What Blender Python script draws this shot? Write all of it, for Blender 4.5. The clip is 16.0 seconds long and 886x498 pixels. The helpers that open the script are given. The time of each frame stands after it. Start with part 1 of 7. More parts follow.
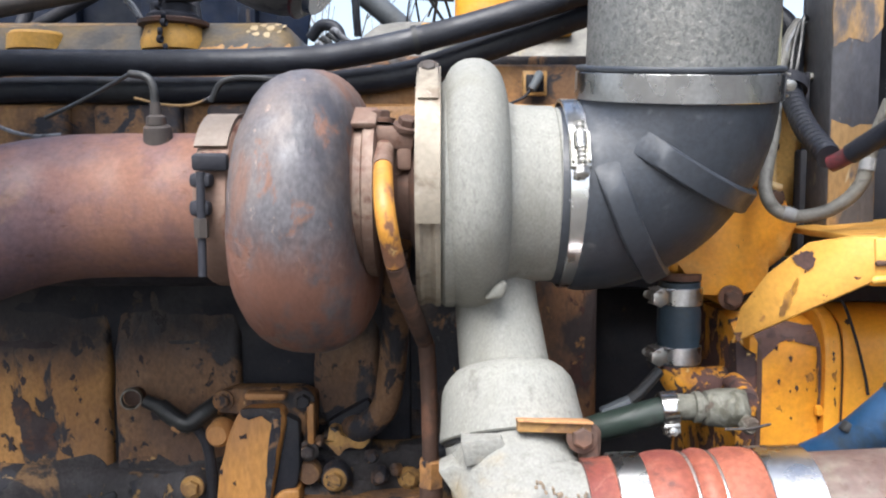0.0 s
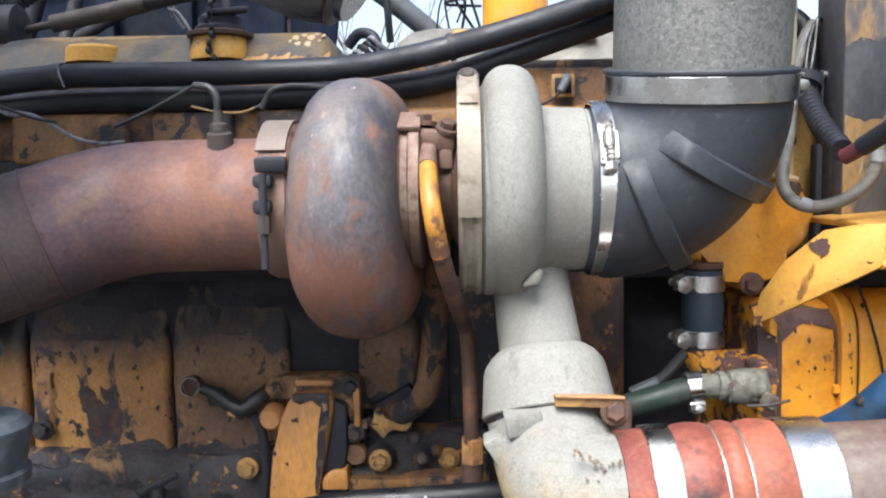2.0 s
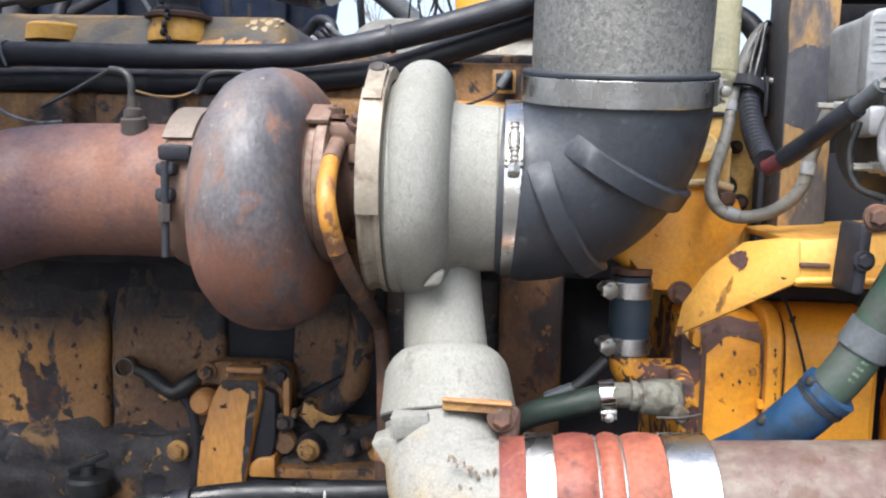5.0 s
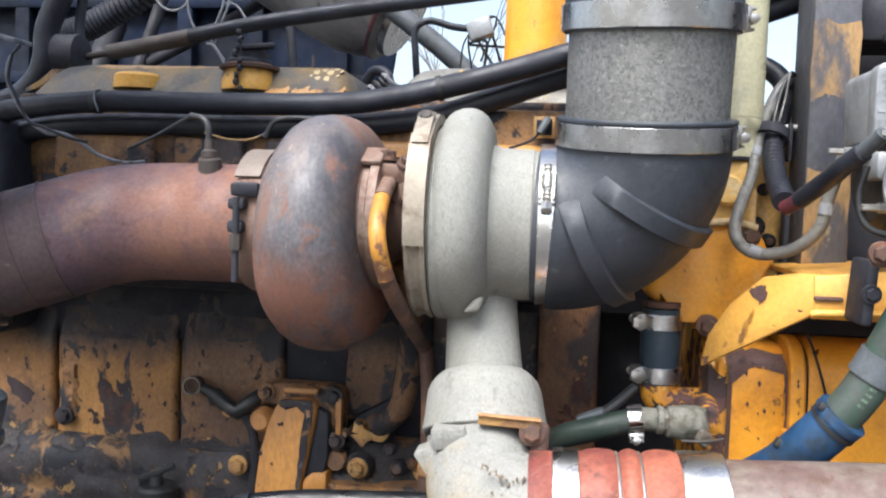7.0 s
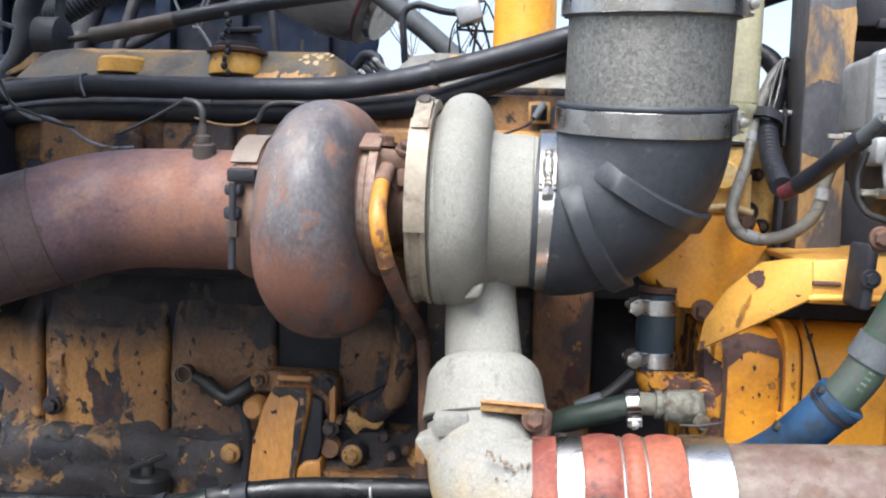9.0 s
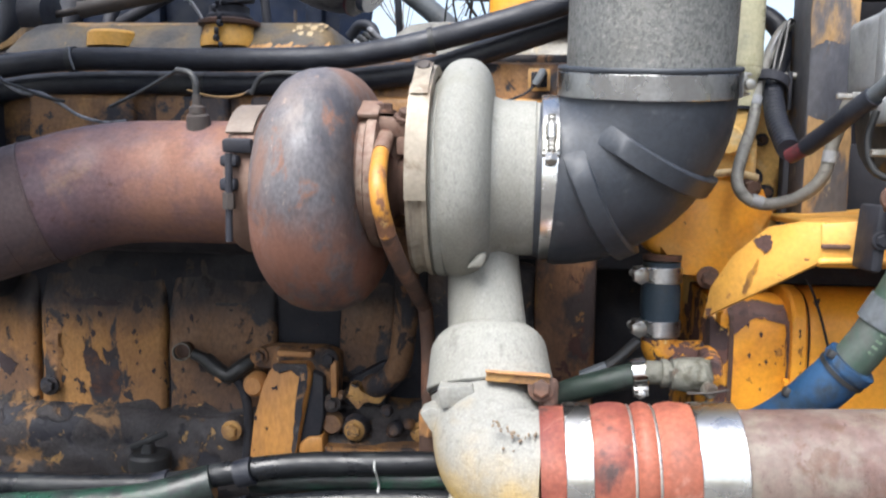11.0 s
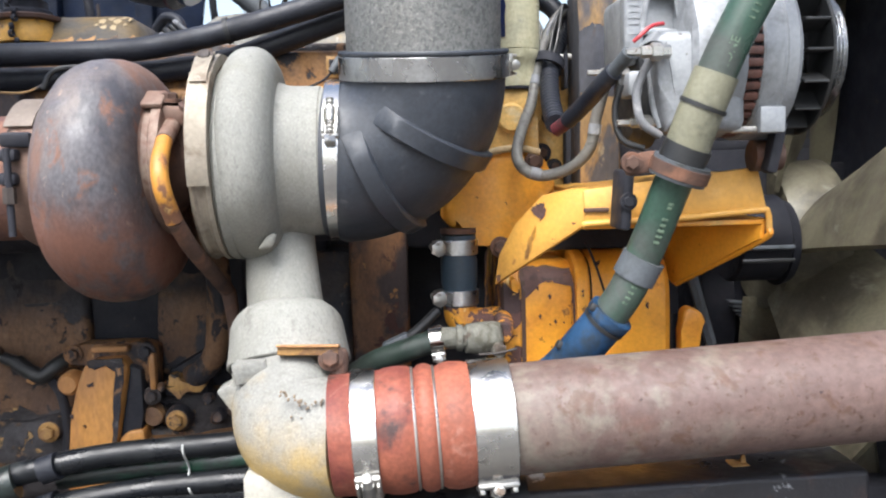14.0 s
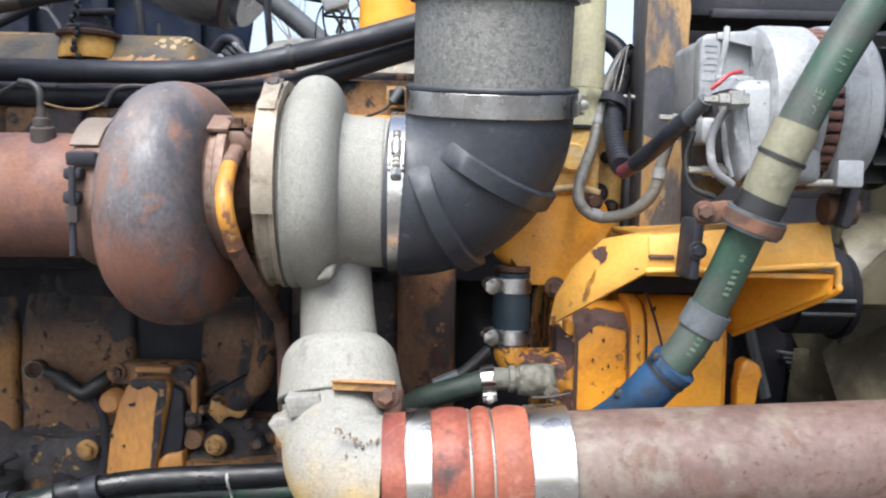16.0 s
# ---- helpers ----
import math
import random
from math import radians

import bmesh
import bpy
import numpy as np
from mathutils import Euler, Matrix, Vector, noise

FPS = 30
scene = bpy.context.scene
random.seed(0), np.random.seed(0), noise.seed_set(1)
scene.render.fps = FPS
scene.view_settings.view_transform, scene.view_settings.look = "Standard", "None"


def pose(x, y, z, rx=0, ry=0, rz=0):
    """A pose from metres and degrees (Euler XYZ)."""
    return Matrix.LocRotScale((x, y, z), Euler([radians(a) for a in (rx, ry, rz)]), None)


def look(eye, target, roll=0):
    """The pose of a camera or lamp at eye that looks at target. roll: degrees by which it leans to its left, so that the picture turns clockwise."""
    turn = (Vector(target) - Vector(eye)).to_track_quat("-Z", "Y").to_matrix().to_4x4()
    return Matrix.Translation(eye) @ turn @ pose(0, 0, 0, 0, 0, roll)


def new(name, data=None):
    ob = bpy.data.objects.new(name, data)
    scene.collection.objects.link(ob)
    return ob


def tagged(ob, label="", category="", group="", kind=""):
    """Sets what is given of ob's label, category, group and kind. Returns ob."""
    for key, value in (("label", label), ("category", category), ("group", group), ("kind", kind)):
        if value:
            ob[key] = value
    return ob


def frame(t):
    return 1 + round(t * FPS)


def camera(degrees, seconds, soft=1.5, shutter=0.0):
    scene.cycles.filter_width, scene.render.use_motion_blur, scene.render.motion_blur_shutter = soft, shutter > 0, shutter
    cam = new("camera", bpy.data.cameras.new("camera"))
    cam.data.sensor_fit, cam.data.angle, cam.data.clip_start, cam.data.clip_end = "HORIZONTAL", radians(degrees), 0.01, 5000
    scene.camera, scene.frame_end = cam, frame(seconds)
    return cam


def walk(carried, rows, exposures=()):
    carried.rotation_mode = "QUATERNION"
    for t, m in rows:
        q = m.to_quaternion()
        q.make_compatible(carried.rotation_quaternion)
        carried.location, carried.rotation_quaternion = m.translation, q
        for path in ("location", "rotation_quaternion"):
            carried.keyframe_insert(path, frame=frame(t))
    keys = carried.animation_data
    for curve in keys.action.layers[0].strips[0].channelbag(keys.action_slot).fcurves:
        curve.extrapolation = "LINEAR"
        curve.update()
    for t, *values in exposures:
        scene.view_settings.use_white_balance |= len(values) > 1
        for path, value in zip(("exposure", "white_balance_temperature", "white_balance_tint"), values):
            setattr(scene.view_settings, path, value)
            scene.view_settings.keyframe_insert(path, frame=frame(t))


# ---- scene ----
cam = camera(56.3, 16.0, soft=2.1, shutter=0.4)
METRES, EYE, TILT, LEAN, TURN = 0.9, 1.5, -5.0, 0.0, 0.0
ROWS = [
    (0.0, 0.0, 0.0, 0.0, 0.0, 0.0, 0.0),
    (0.3, -0.0052, -0.0043, 0.0031, -0.28, 0.38, -0.25),
    (0.5, -0.0123, -0.0173, 0.0063, -0.98, 0.47, -0.83),
    (0.8, -0.0271, -0.0301, 0.0059, -0.77, 1.06, -1.61),
    (1.0, -0.0332, -0.0451, -0.0003, 0.76, 0.89, -2.43),
    (1.3, -0.0301, -0.0594, 0.001, 1.57, 0.67, -1.69),
    (1.5, -0.0304, -0.0583, -0.0034, 2.12, 0.66, -0.74),
    (1.8, -0.0164, -0.0662, -0.0082, 1.78, 0.0, 0.79),
    (2.0, -0.02, -0.0701, -0.0064, 1.45, -0.08, 0.81),
    (2.3, -0.0353, -0.0666, -0.0059, 2.89, -0.4, 0.66),
    (2.5, -0.0419, -0.066, -0.0023, 4.15, -0.29, 0.42),
    (2.8, -0.0408, -0.0707, 0.0024, 3.6, -0.3, 0.07),
    (3.0, -0.0324, -0.0716, 0.0055, 2.79, 0.09, -0.08),
    (3.3, -0.0234, -0.0621, 0.0067, 2.84, 0.01, -0.1),
    (3.5, -0.0179, -0.0587, 0.0101, 2.78, -0.42, 0.06),
    (3.8, -0.0129, -0.0326, 0.0103, 3.05, -1.08, 0.81),
    (4.0, -0.0019, -0.0156, 0.006, 2.32, -1.88, -0.21),
    (4.2, 0.018, -0.0206, 0.0105, -0.72, -1.6, -1.67),
    (6.3, 0.1979, -0.1099, 0.0014, 12.78, -0.44, -1.96),
    (6.5, 0.1674, -0.1175, -0.0038, 11.04, 0.32, -1.66),
    (6.8, 0.1424, -0.1353, -0.0076, 7.96, 1.11, -1.5),
    (7.0, 0.1348, -0.1381, -0.0046, 7.51, 1.65, -2.62),
    (7.3, 0.1283, -0.1342, -0.0022, 7.46, 2.07, -2.38),
    (7.5, 0.1204, -0.1389, -0.0077, 7.02, 1.69, -2.53),
    (7.8, 0.1124, -0.1407, -0.0034, 6.43, 0.99, -2.2),
    (8.0, 0.1104, -0.1396, -0.004, 6.09, 1.02, -2.15),
    (8.2, 0.1092, -0.1387, -0.0034, 5.99, 0.96, -2.3),
    (10.3, 0.1048, -0.1276, -0.0086, 5.41, 0.65, -2.12),
    (10.5, 0.1012, -0.126, -0.0084, 5.23, 0.65, -2.03),
    (10.8, 0.0999, -0.1238, -0.0112, 5.21, 0.4, -2.07),
    (11.0, 0.099, -0.1185, -0.0162, 5.53, -0.69, -1.49),
    (11.3, 0.094, -0.1095, -0.0224, 5.35, -1.56, -1.47),
    (11.5, 0.0945, -0.1074, -0.0197, 5.42, -2.56, -0.31),
    (11.8, 0.1057, -0.1053, -0.0159, 4.45, -0.75, 0.2),
    (12.0, 0.108, -0.1111, -0.0184, 3.92, -0.01, 0.23),
    (12.3, 0.1154, -0.1204, -0.0139, 2.8, -0.08, 0.19),
    (12.5, 0.1252, -0.1183, -0.0179, 1.32, -0.24, 0.42),
    (12.8, 0.144, -0.1243, -0.0217, -0.92, -1.09, 1.41),
    (13.0, 0.1606, -0.1292, -0.026, -2.58, -2.51, 2.6),
    (13.3, 0.1726, -0.142, -0.0316, -3.04, -3.76, 3.32),
    (13.5, 0.1823, -0.1482, -0.0383, -3.84, -2.18, 3.15),
    (13.8, 0.184, -0.1441, -0.0349, -4.13, -1.38, 2.29),
    (14.0, 0.2004, -0.1609, -0.0345, -2.86, -1.13, 1.71),
    (14.3, 0.2754, -0.1944, -0.0333, 0.5, -1.37, 0.52),
    (14.5, 0.3086, -0.2123, -0.0423, 2.19, -2.14, -1.19),
    (14.8, 0.3361, -0.2198, -0.0378, 5.53, -1.91, -2.33),
    (15.0, 0.3243, -0.2127, -0.0326, 6.29, -1.53, -2.33),
    (15.3, 0.2672, -0.1765, -0.0204, 6.68, -0.44, -1.85),
    (15.5, 0.2226, -0.16, -0.0185, 5.52, 0.55, -1.38),
    (15.8, 0.1791, -0.1475, -0.0207, 1.1, 0.65, -0.56),
    (16.0, 0.1561, -0.143, -0.0188, -1.42, 0.55, -1.15),
]
walk(cam, [(t, pose(0, 0, EYE, TILT, LEAN, TURN) @ pose(METRES * x, METRES * y, METRES * z, 90 + pitch, roll, yaw)) for t, x, y, z, yaw, pitch, roll in ROWS])


# ---- world and light ----
world = bpy.data.worlds.new("sky")
scene.world = world
world.use_nodes = True
wn, wl = world.node_tree.nodes, world.node_tree.links
sky = wn.new("ShaderNodeTexSky")
sky.sky_type = "NISHITA"
sky.sun_disc = False
sky.sun_elevation, sky.sun_rotation = radians(58), radians(205)
sky.dust_density, sky.air_density = 4.0, 1.0
pale = wn.new("ShaderNodeHueSaturation")
pale.inputs["Saturation"].default_value = 0.85
wl.new(sky.outputs[0], pale.inputs["Color"])
wl.new(pale.outputs[0], wn["Background"].inputs[0])
wn["Background"].inputs[1].default_value = 0.145
sun_data = bpy.data.lights.new("sun", "SUN")
sun_data.energy, sun_data.angle, sun_data.color = 2.7, radians(40), (0.93, 0.965, 1.0)
sun = new("sun", sun_data)
sun.matrix_world = look((-0.5, -0.55, 3.6), (0, 0.9, 1.3))
scene.view_settings.exposure = 1.39


# ---- mesh helpers ----
BASE = {}


def thing(name, base, label, category, group="", kind=""):
    ob = new(name)
    ob.empty_display_size = 0.05
    ob.location = base
    BASE[ob] = Vector(base)
    return tagged(ob, label, category, group, kind)


def part(name, bm, material, parent, label="", sharp=0.6):
    bmesh.ops.recalc_face_normals(bm, faces=bm.faces[:])
    for f in bm.faces:
        f.smooth = True
    for e in bm.edges:
        if len(e.link_faces) == 2 and e.calc_face_angle(0) > sharp:
            e.smooth = False
    me = bpy.data.meshes.new(name)
    base = BASE.get(parent, Vector()) if parent else Vector()
    bm.transform(Matrix.Translation(-base))
    bm.to_mesh(me)
    bm.free()
    me.materials.append(material)
    ob = new(name, me)
    if parent:
        ob.parent = parent
        BASE[ob] = base
    if label:
        ob["label"] = label
    return ob


def frame_of(d):
    d = Vector(d).normalized()
    side = Vector((0, 0, 1)) if abs(d.z) < 0.9 else Vector((0, -1, 0))
    u = (side - d * side.dot(d)).normalized()
    return d, u, d.cross(u)


def bridge(bm, rings, closed=True, caps=True):
    n = len(rings[0])
    for a, b in zip(rings, rings[1:]):
        for i in range(n if closed else n - 1):
            j = (i + 1) % n
            bm.faces.new((a[i], a[j], b[j], b[i]))
    if caps:
        bm.faces.new(rings[0][::-1])
        bm.faces.new(rings[-1])


def lathe(prof, o, d, seg=48, bm=None, caps=True, loop=False, square=0):
    """Turns a profile of (along, radius) about the line from o towards d."""
    bm = bm or bmesh.new()
    o = Vector(o)
    d, u, v = frame_of(d)
    rings = []
    for s, r in prof:
        row = []
        for i in range(seg):
            ca, sa = math.cos(2 * math.pi * i / seg), math.sin(2 * math.pi * i / seg)
            k = (abs(ca) ** square + abs(sa) ** square) ** (-1 / square) if square else 1
            row.append(bm.verts.new(o + d * s + (u * ca + v * sa) * max(r * k, 1e-5)))
        rings.append(row)
    if loop:
        rings.append(rings[0])
    bridge(bm, rings, caps=caps and not loop)
    return bm


def ring(o, d, s0, s1, r0, r1, seg=48, bm=None, round_=0.0015):
    """A flat band from s0 to s1 with inner radius r0 and outer radius r1."""
    k = min(round_, (s1 - s0) / 3, (r1 - r0) / 2)
    return lathe([(s0, r0), (s0, r1 - k), (s0 + k, r1), (s1 - k, r1), (s1, r1 - k), (s1, r0)], o, d, seg, bm, loop=True)


def spline(points, n=8):
    pts = [Vector(p) for p in points]
    if len(pts) < 3:
        return [pts[0].lerp(pts[1], i / n) for i in range(n + 1)]
    out = []
    for i in range(len(pts) - 1):
        p1, p2 = pts[i], pts[i + 1]
        p0 = pts[i - 1] if i else p1 * 2 - p2
        p3 = pts[i + 2] if i + 2 < len(pts) else p2 * 2 - p1
        for k in range(n):
            t = k / n
            out.append(0.5 * (2 * p1 + (p2 - p0) * t + (2 * p0 - 5 * p1 + 4 * p2 - p3) * t * t + (3 * p1 - p0 - 3 * p2 + p3) * t ** 3))
    out.append(pts[-1])
    return out


def tube(points, r, seg=16, n=8, bm=None, radius=None, smooth=True):
    """A round tube through the points; radius(k) scales r along it, k from 0 to 1."""
    bm = bm or bmesh.new()
    pts = spline(points, n) if smooth else [Vector(p) for p in points]
    rings, u = [], None
    for i, p in enumerate(pts):
        d = (pts[min(i + 1, len(pts) - 1)] - pts[max(i - 1, 0)]).normalized()
        if u is None:
            _, u, _ = frame_of(d)
        u = (u - d * u.dot(d)).normalized()
        v = d.cross(u)
        rr = r * (radius(i / (len(pts) - 1)) if radius else 1)
        rings.append([bm.verts.new(p + (u * math.cos(a) + v * math.sin(a)) * rr) for a in (2 * math.pi * j / seg for j in range(seg))])
    bridge(bm, rings)
    return bm


def box(c, s, bevel=0.003, turn=None, bm=None, segs=2):
    own = bmesh.new()
    bmesh.ops.create_cube(own, size=1)
    bmesh.ops.scale(own, vec=s, verts=own.verts)
    if bevel:
        bmesh.ops.bevel(own, geom=own.edges[:], offset=min(bevel, min(s) * 0.45), segments=segs, profile=0.5, affect="EDGES")
    own.transform(Matrix.Translation(c) @ (turn.to_4x4() if turn else Matrix()))
    return merge(bm, own)


def merge(bm, own):
    if bm is None:
        return own
    me = bpy.data.meshes.new("tmp")
    own.to_mesh(me)
    own.free()
    bm.from_mesh(me)
    bpy.data.meshes.remove(me)
    return bm


def prism(poly, depth, place, bevel=0.002, bm=None, segs=2):
    """A polygon (x, y) with thickness depth along z, laid by the matrix place."""
    own = bmesh.new()
    lo = [own.verts.new((x, y, 0)) for x, y in poly]
    hi = [own.verts.new((x, y, depth)) for x, y in poly]
    bridge(own, [lo, hi])
    if bevel:
        bmesh.ops.bevel(own, geom=own.edges[:], offset=bevel, segments=segs, profile=0.5, affect="EDGES")
    own.transform(place)
    return merge(bm, own)


# lays a drawing in x and z upright, its thickness running to +y
def upright(y):
    return Matrix.Translation((0, y, 0)) @ Matrix(((1, 0, 0, 0), (0, 0, 1, 0), (0, 1, 0, 0), (0, 0, 0, 1)))


def turn(rx=0, ry=0, rz=0):
    return Euler((radians(rx), radians(ry), radians(rz))).to_matrix()


def rough_up(bm, size, scale, seed=0.0):
    """Uneven casting: moves the vertices a little along their normals."""
    bm.normal_update()
    for v in bm.verts:
        v.co += v.normal * noise.noise(v.co * scale + Vector((seed, seed, seed))) * size
    return bm


def hexbolt(p, d, r=0.009, h=0.008, washer=True, name="bolt", material=None, parent=None, label=""):
    p = Vector(p)
    d, u, v = frame_of(d)
    bm = bmesh.new()
    if washer:
        lathe([(-0.002, r * 1.45), (0.0015, r * 1.45), (0.002, r * 1.35)], p, d, 20, bm)
    lathe([(0.0, r * 0.97), (0.002, r), (h - r * 0.15, r), (h, r * 0.82)], p, d, 6, bm)
    return part(name, bm, material, parent, label, 0.4)


def worm_clamp(o, d, s0, s1, r, angle, band_mat, screw_mat, label, length=0.036, head=1.0):
    """A screw clamp: a band round the line o-d, with its screw housing at the given angle."""
    ob = thing("hose_clamp", Vector(o) + Vector(d).normalized() * s0, label, "hose clamp", "hose clamps")
    part("band", ring(o, d, s0, s1, r - 0.002, r + 0.0012, 64, round_=0.0006), band_mat, ob)
    d, u, v = frame_of(d)
    out = u * math.cos(angle) + v * math.sin(angle)
    along = d.cross(out)
    mid = Vector(o) + d * ((s0 + s1) / 2) + out * (r + 0.005)
    m = Matrix((along, d, out)).transposed()
    w = s1 - s0
    rs = min(0.0052, w * 0.27)
    bm = box(mid - out * 0.003, (length * 0.74, w * 1.02, 0.006), 0.002, m)
    for k in (-1, 1):
        box(mid + d * k * w * 0.40, (length * 0.60, w * 0.13, 0.009), 0.001, m, bm)
    lathe([(-length * 0.30, rs * 0.7), (-length * 0.30, rs * 1.12), (length * 0.02, rs * 1.12), (length * 0.02, rs * 0.7)], mid + out * 0.001, along, 18, bm)
    housing_ = part("screw_housing", bm, screw_mat, ob)
    prof = [(-length * 0.52, rs * 0.6)]
    for k in range(9):
        prof += [(-length * 0.5 + length * 0.1 * k, rs * 0.95), (-length * 0.46 + length * 0.1 * k, rs * 0.72)]
    part("screw", lathe(prof, mid + out * 0.002, along, 14), screw_mat, housing_)
    hd = lathe([(length * 0.38, rs * 1.25 * head), (length * 0.41, rs * 1.35 * head), (length * 0.55, rs * 1.35 * head), (length * 0.58, rs * 1.0 * head)], mid + out * 0.002, along, 6)
    part("screw_head", hd, screw_mat, housing_)
    return ob


# ---- materials ----
def mat(name, base, layers=(), rough=0.6, metal=0.0, bump=0.0, bump_scale=150.0, rough_var=0.15, fine=0.12, fine_scale=220.0, spec=0.5, coat=0.0, heat=None, stretch=(1, 1, 1)):
    """layers: (colour, scale, from, to, detail, roughness or None, metal or None), each laid over the last where its noise passes from..to."""
    m = bpy.data.materials.new(name)
    m.use_nodes = True
    nt = m.node_tree
    n, l = nt.nodes, nt.links
    bsdf = n["Principled BSDF"]
    co = n.new("ShaderNodeTexCoord").outputs["Object"]
    seed = sum(ord(c) for c in name) % 97

    def noise_at(scale, detail=4.0, shift=0.0, rough_=0.55, dist=0.0):
        mp = n.new("ShaderNodeMapping")
        mp.inputs["Location"].default_value = (seed * 0.37 + shift, seed * 0.11 - shift, shift * 1.7)
        mp.inputs["Scale"].default_value = stretch
        l.new(co, mp.inputs[0])
        t = n.new("ShaderNodeTexNoise")
        t.inputs["Scale"].default_value, t.inputs["Detail"].default_value = scale, detail
        t.inputs["Roughness"].default_value, t.inputs["Distortion"].default_value = rough_, dist
        l.new(mp.outputs[0], t.inputs["Vector"])
        return t.outputs["Fac"]

    def ranged(fac, lo, hi, a=0.0, b=1.0):
        r = n.new("ShaderNodeMapRange")
        r.interpolation_type = "SMOOTHSTEP"
        for k, v in zip(("From Min", "From Max", "To Min", "To Max"), (lo, hi, a, b)):
            r.inputs[k].default_value = v
        l.new(fac, r.inputs["Value"])
        return r.outputs[0]

    def mix_col(fac, a, b):
        x = n.new("ShaderNodeMix")
        x.data_type = "RGBA"
        l.new(fac, x.inputs[0])
        for k, c in ((6, a), (7, b)):
            if isinstance(c, tuple):
                x.inputs[k].default_value = (*c, 1)
            else:
                l.new(c, x.inputs[k])
        return x.outputs[2]

    def mix_val(fac, a, b):
        x = n.new("ShaderNodeMix")
        l.new(fac, x.inputs[0])
        for k, c in ((2, a), (3, b)):
            if isinstance(c, (int, float)):
                x.inputs[k].default_value = c
            else:
                l.new(c, x.inputs[k])
        return x.outputs[0]

    tone = ranged(noise_at(fine_scale, 5, 3.1), 0.25, 0.75)
    col = mix_col(tone, tuple(c * (1 - fine) for c in base), tuple(min(1, c * (1 + fine)) for c in base))
    broad = ranged(noise_at(9, 3, 7.7), 0.3, 0.7)
    col = mix_col(broad, col, mix_col(tone, tuple(c * (0.84 - fine) for c in base), tuple(c * 0.88 for c in base)))
    rg = ranged(noise_at(30, 4, 1.3), 0.3, 0.7, max(0.03, rough - rough_var), min(1, rough + rough_var))
    mt, relief = metal, None
    for i, lay in enumerate(layers):
        c, scale, lo, hi, detail, r_, m_ = lay
        f = ranged(noise_at(scale, detail, 11.3 * (i + 1), 0.62, 0.4), lo, hi)
        dark = tuple(x * 0.75 for x in c)
        col = mix_col(f, col, mix_col(tone, dark, c))
        if r_ is not None:
            rg = mix_val(f, rg, r_)
        if m_ is not None:
            mt = mix_val(f, mt, m_)
        relief = f if relief is None else mix_val(f, relief, 1.0)
    # heat: a second colour fading in along one axis
    if heat:
        c, axis, lo, hi, m0, m1, m2 = (*heat, 0.36, 0.58, 0.42)[:7] if len(heat) == 4 else heat
        sep = n.new("ShaderNodeSeparateXYZ")
        l.new(co, sep.inputs[0])
        wob = n.new("ShaderNodeMath")
        wob.operation = "MULTIPLY_ADD"
        l.new(noise_at(8, 5, 41.0), wob.inputs[0])
        wob.inputs[1].default_value = 0.12
        l.new(sep.outputs[axis], wob.inputs[2])
        f = ranged(wob.outputs[0], lo + 0.06, hi + 0.06)
        mot = n.new("ShaderNodeMath")
        mot.operation = "MULTIPLY"
        l.new(f, mot.inputs[0])
        l.new(ranged(noise_at(24, 10, 63.0, 0.62), m0, m1, m2, 1.0), mot.inputs[1])
        col = mix_col(mot.outputs[0], col, mix_col(tone, tuple(x * 0.8 for x in c), c))
    for key, val in (("Base Color", col), ("Roughness", rg)):
        l.new(val, bsdf.inputs[key])
    if isinstance(mt, float) or isinstance(mt, int):
        bsdf.inputs["Metallic"].default_value = mt
    else:
        l.new(mt, bsdf.inputs["Metallic"])
    bsdf.inputs["Specular IOR Level"].default_value = spec
    bsdf.inputs["Coat Weight"].default_value = coat
    if bump:
        b = n.new("ShaderNodeBump")
        b.inputs["Strength"].default_value = 1.0
        b.inputs["Distance"].default_value = bump
        h = noise_at(bump_scale, 6, 21.0, 0.6)
        if relief is not None:
            add = n.new("ShaderNodeMath")
            add.operation = "MULTIPLY_ADD"
            l.new(relief, add.inputs[0])
            add.inputs[1].default_value = -0.5
            l.new(h, add.inputs[2])
            h = add.outputs[0]
        l.new(h, b.inputs["Height"])
        l.new(b.outputs[0], bsdf.inputs["Normal"])
    return m


GRIME = (0.024, 0.024, 0.031)
RUST = (0.10, 0.035, 0.02)
M_PAINT = mat("engine_paint", (0.80, 0.345, 0.030), [((0.60, 0.235, 0.026), 9, 0.48, 0.70, 7, None, None), ((0.66, 0.38, 0.12), 5, 0.56, 0.72, 9, 0.6, None), ((0.36, 0.15, 0.04), 26, 0.63, 0.72, 10, 0.7, None), (RUST, 44, 0.675, 0.70, 9, 0.9, None), ((0.05, 0.03, 0.03), 100, 0.69, 0.71, 7, 0.85, None)], 0.44, bump=0.0007, bump_scale=90, rough_var=0.14, fine=0.08)
M_MID = mat("smeared_engine_paint", (0.46, 0.235, 0.062), [((0.34, 0.165, 0.052), 12, 0.45, 0.62, 8, None, None), ((0.12, 0.070, 0.042), 24, 0.56, 0.66, 10, 0.7, None), (GRIME, 13, 0.59, 0.66, 10, 0.6, None), ((0.04, 0.025, 0.02), 75, 0.64, 0.665, 8, 0.8, None)], 0.54, bump=0.0016, bump_scale=90, fine=0.18)
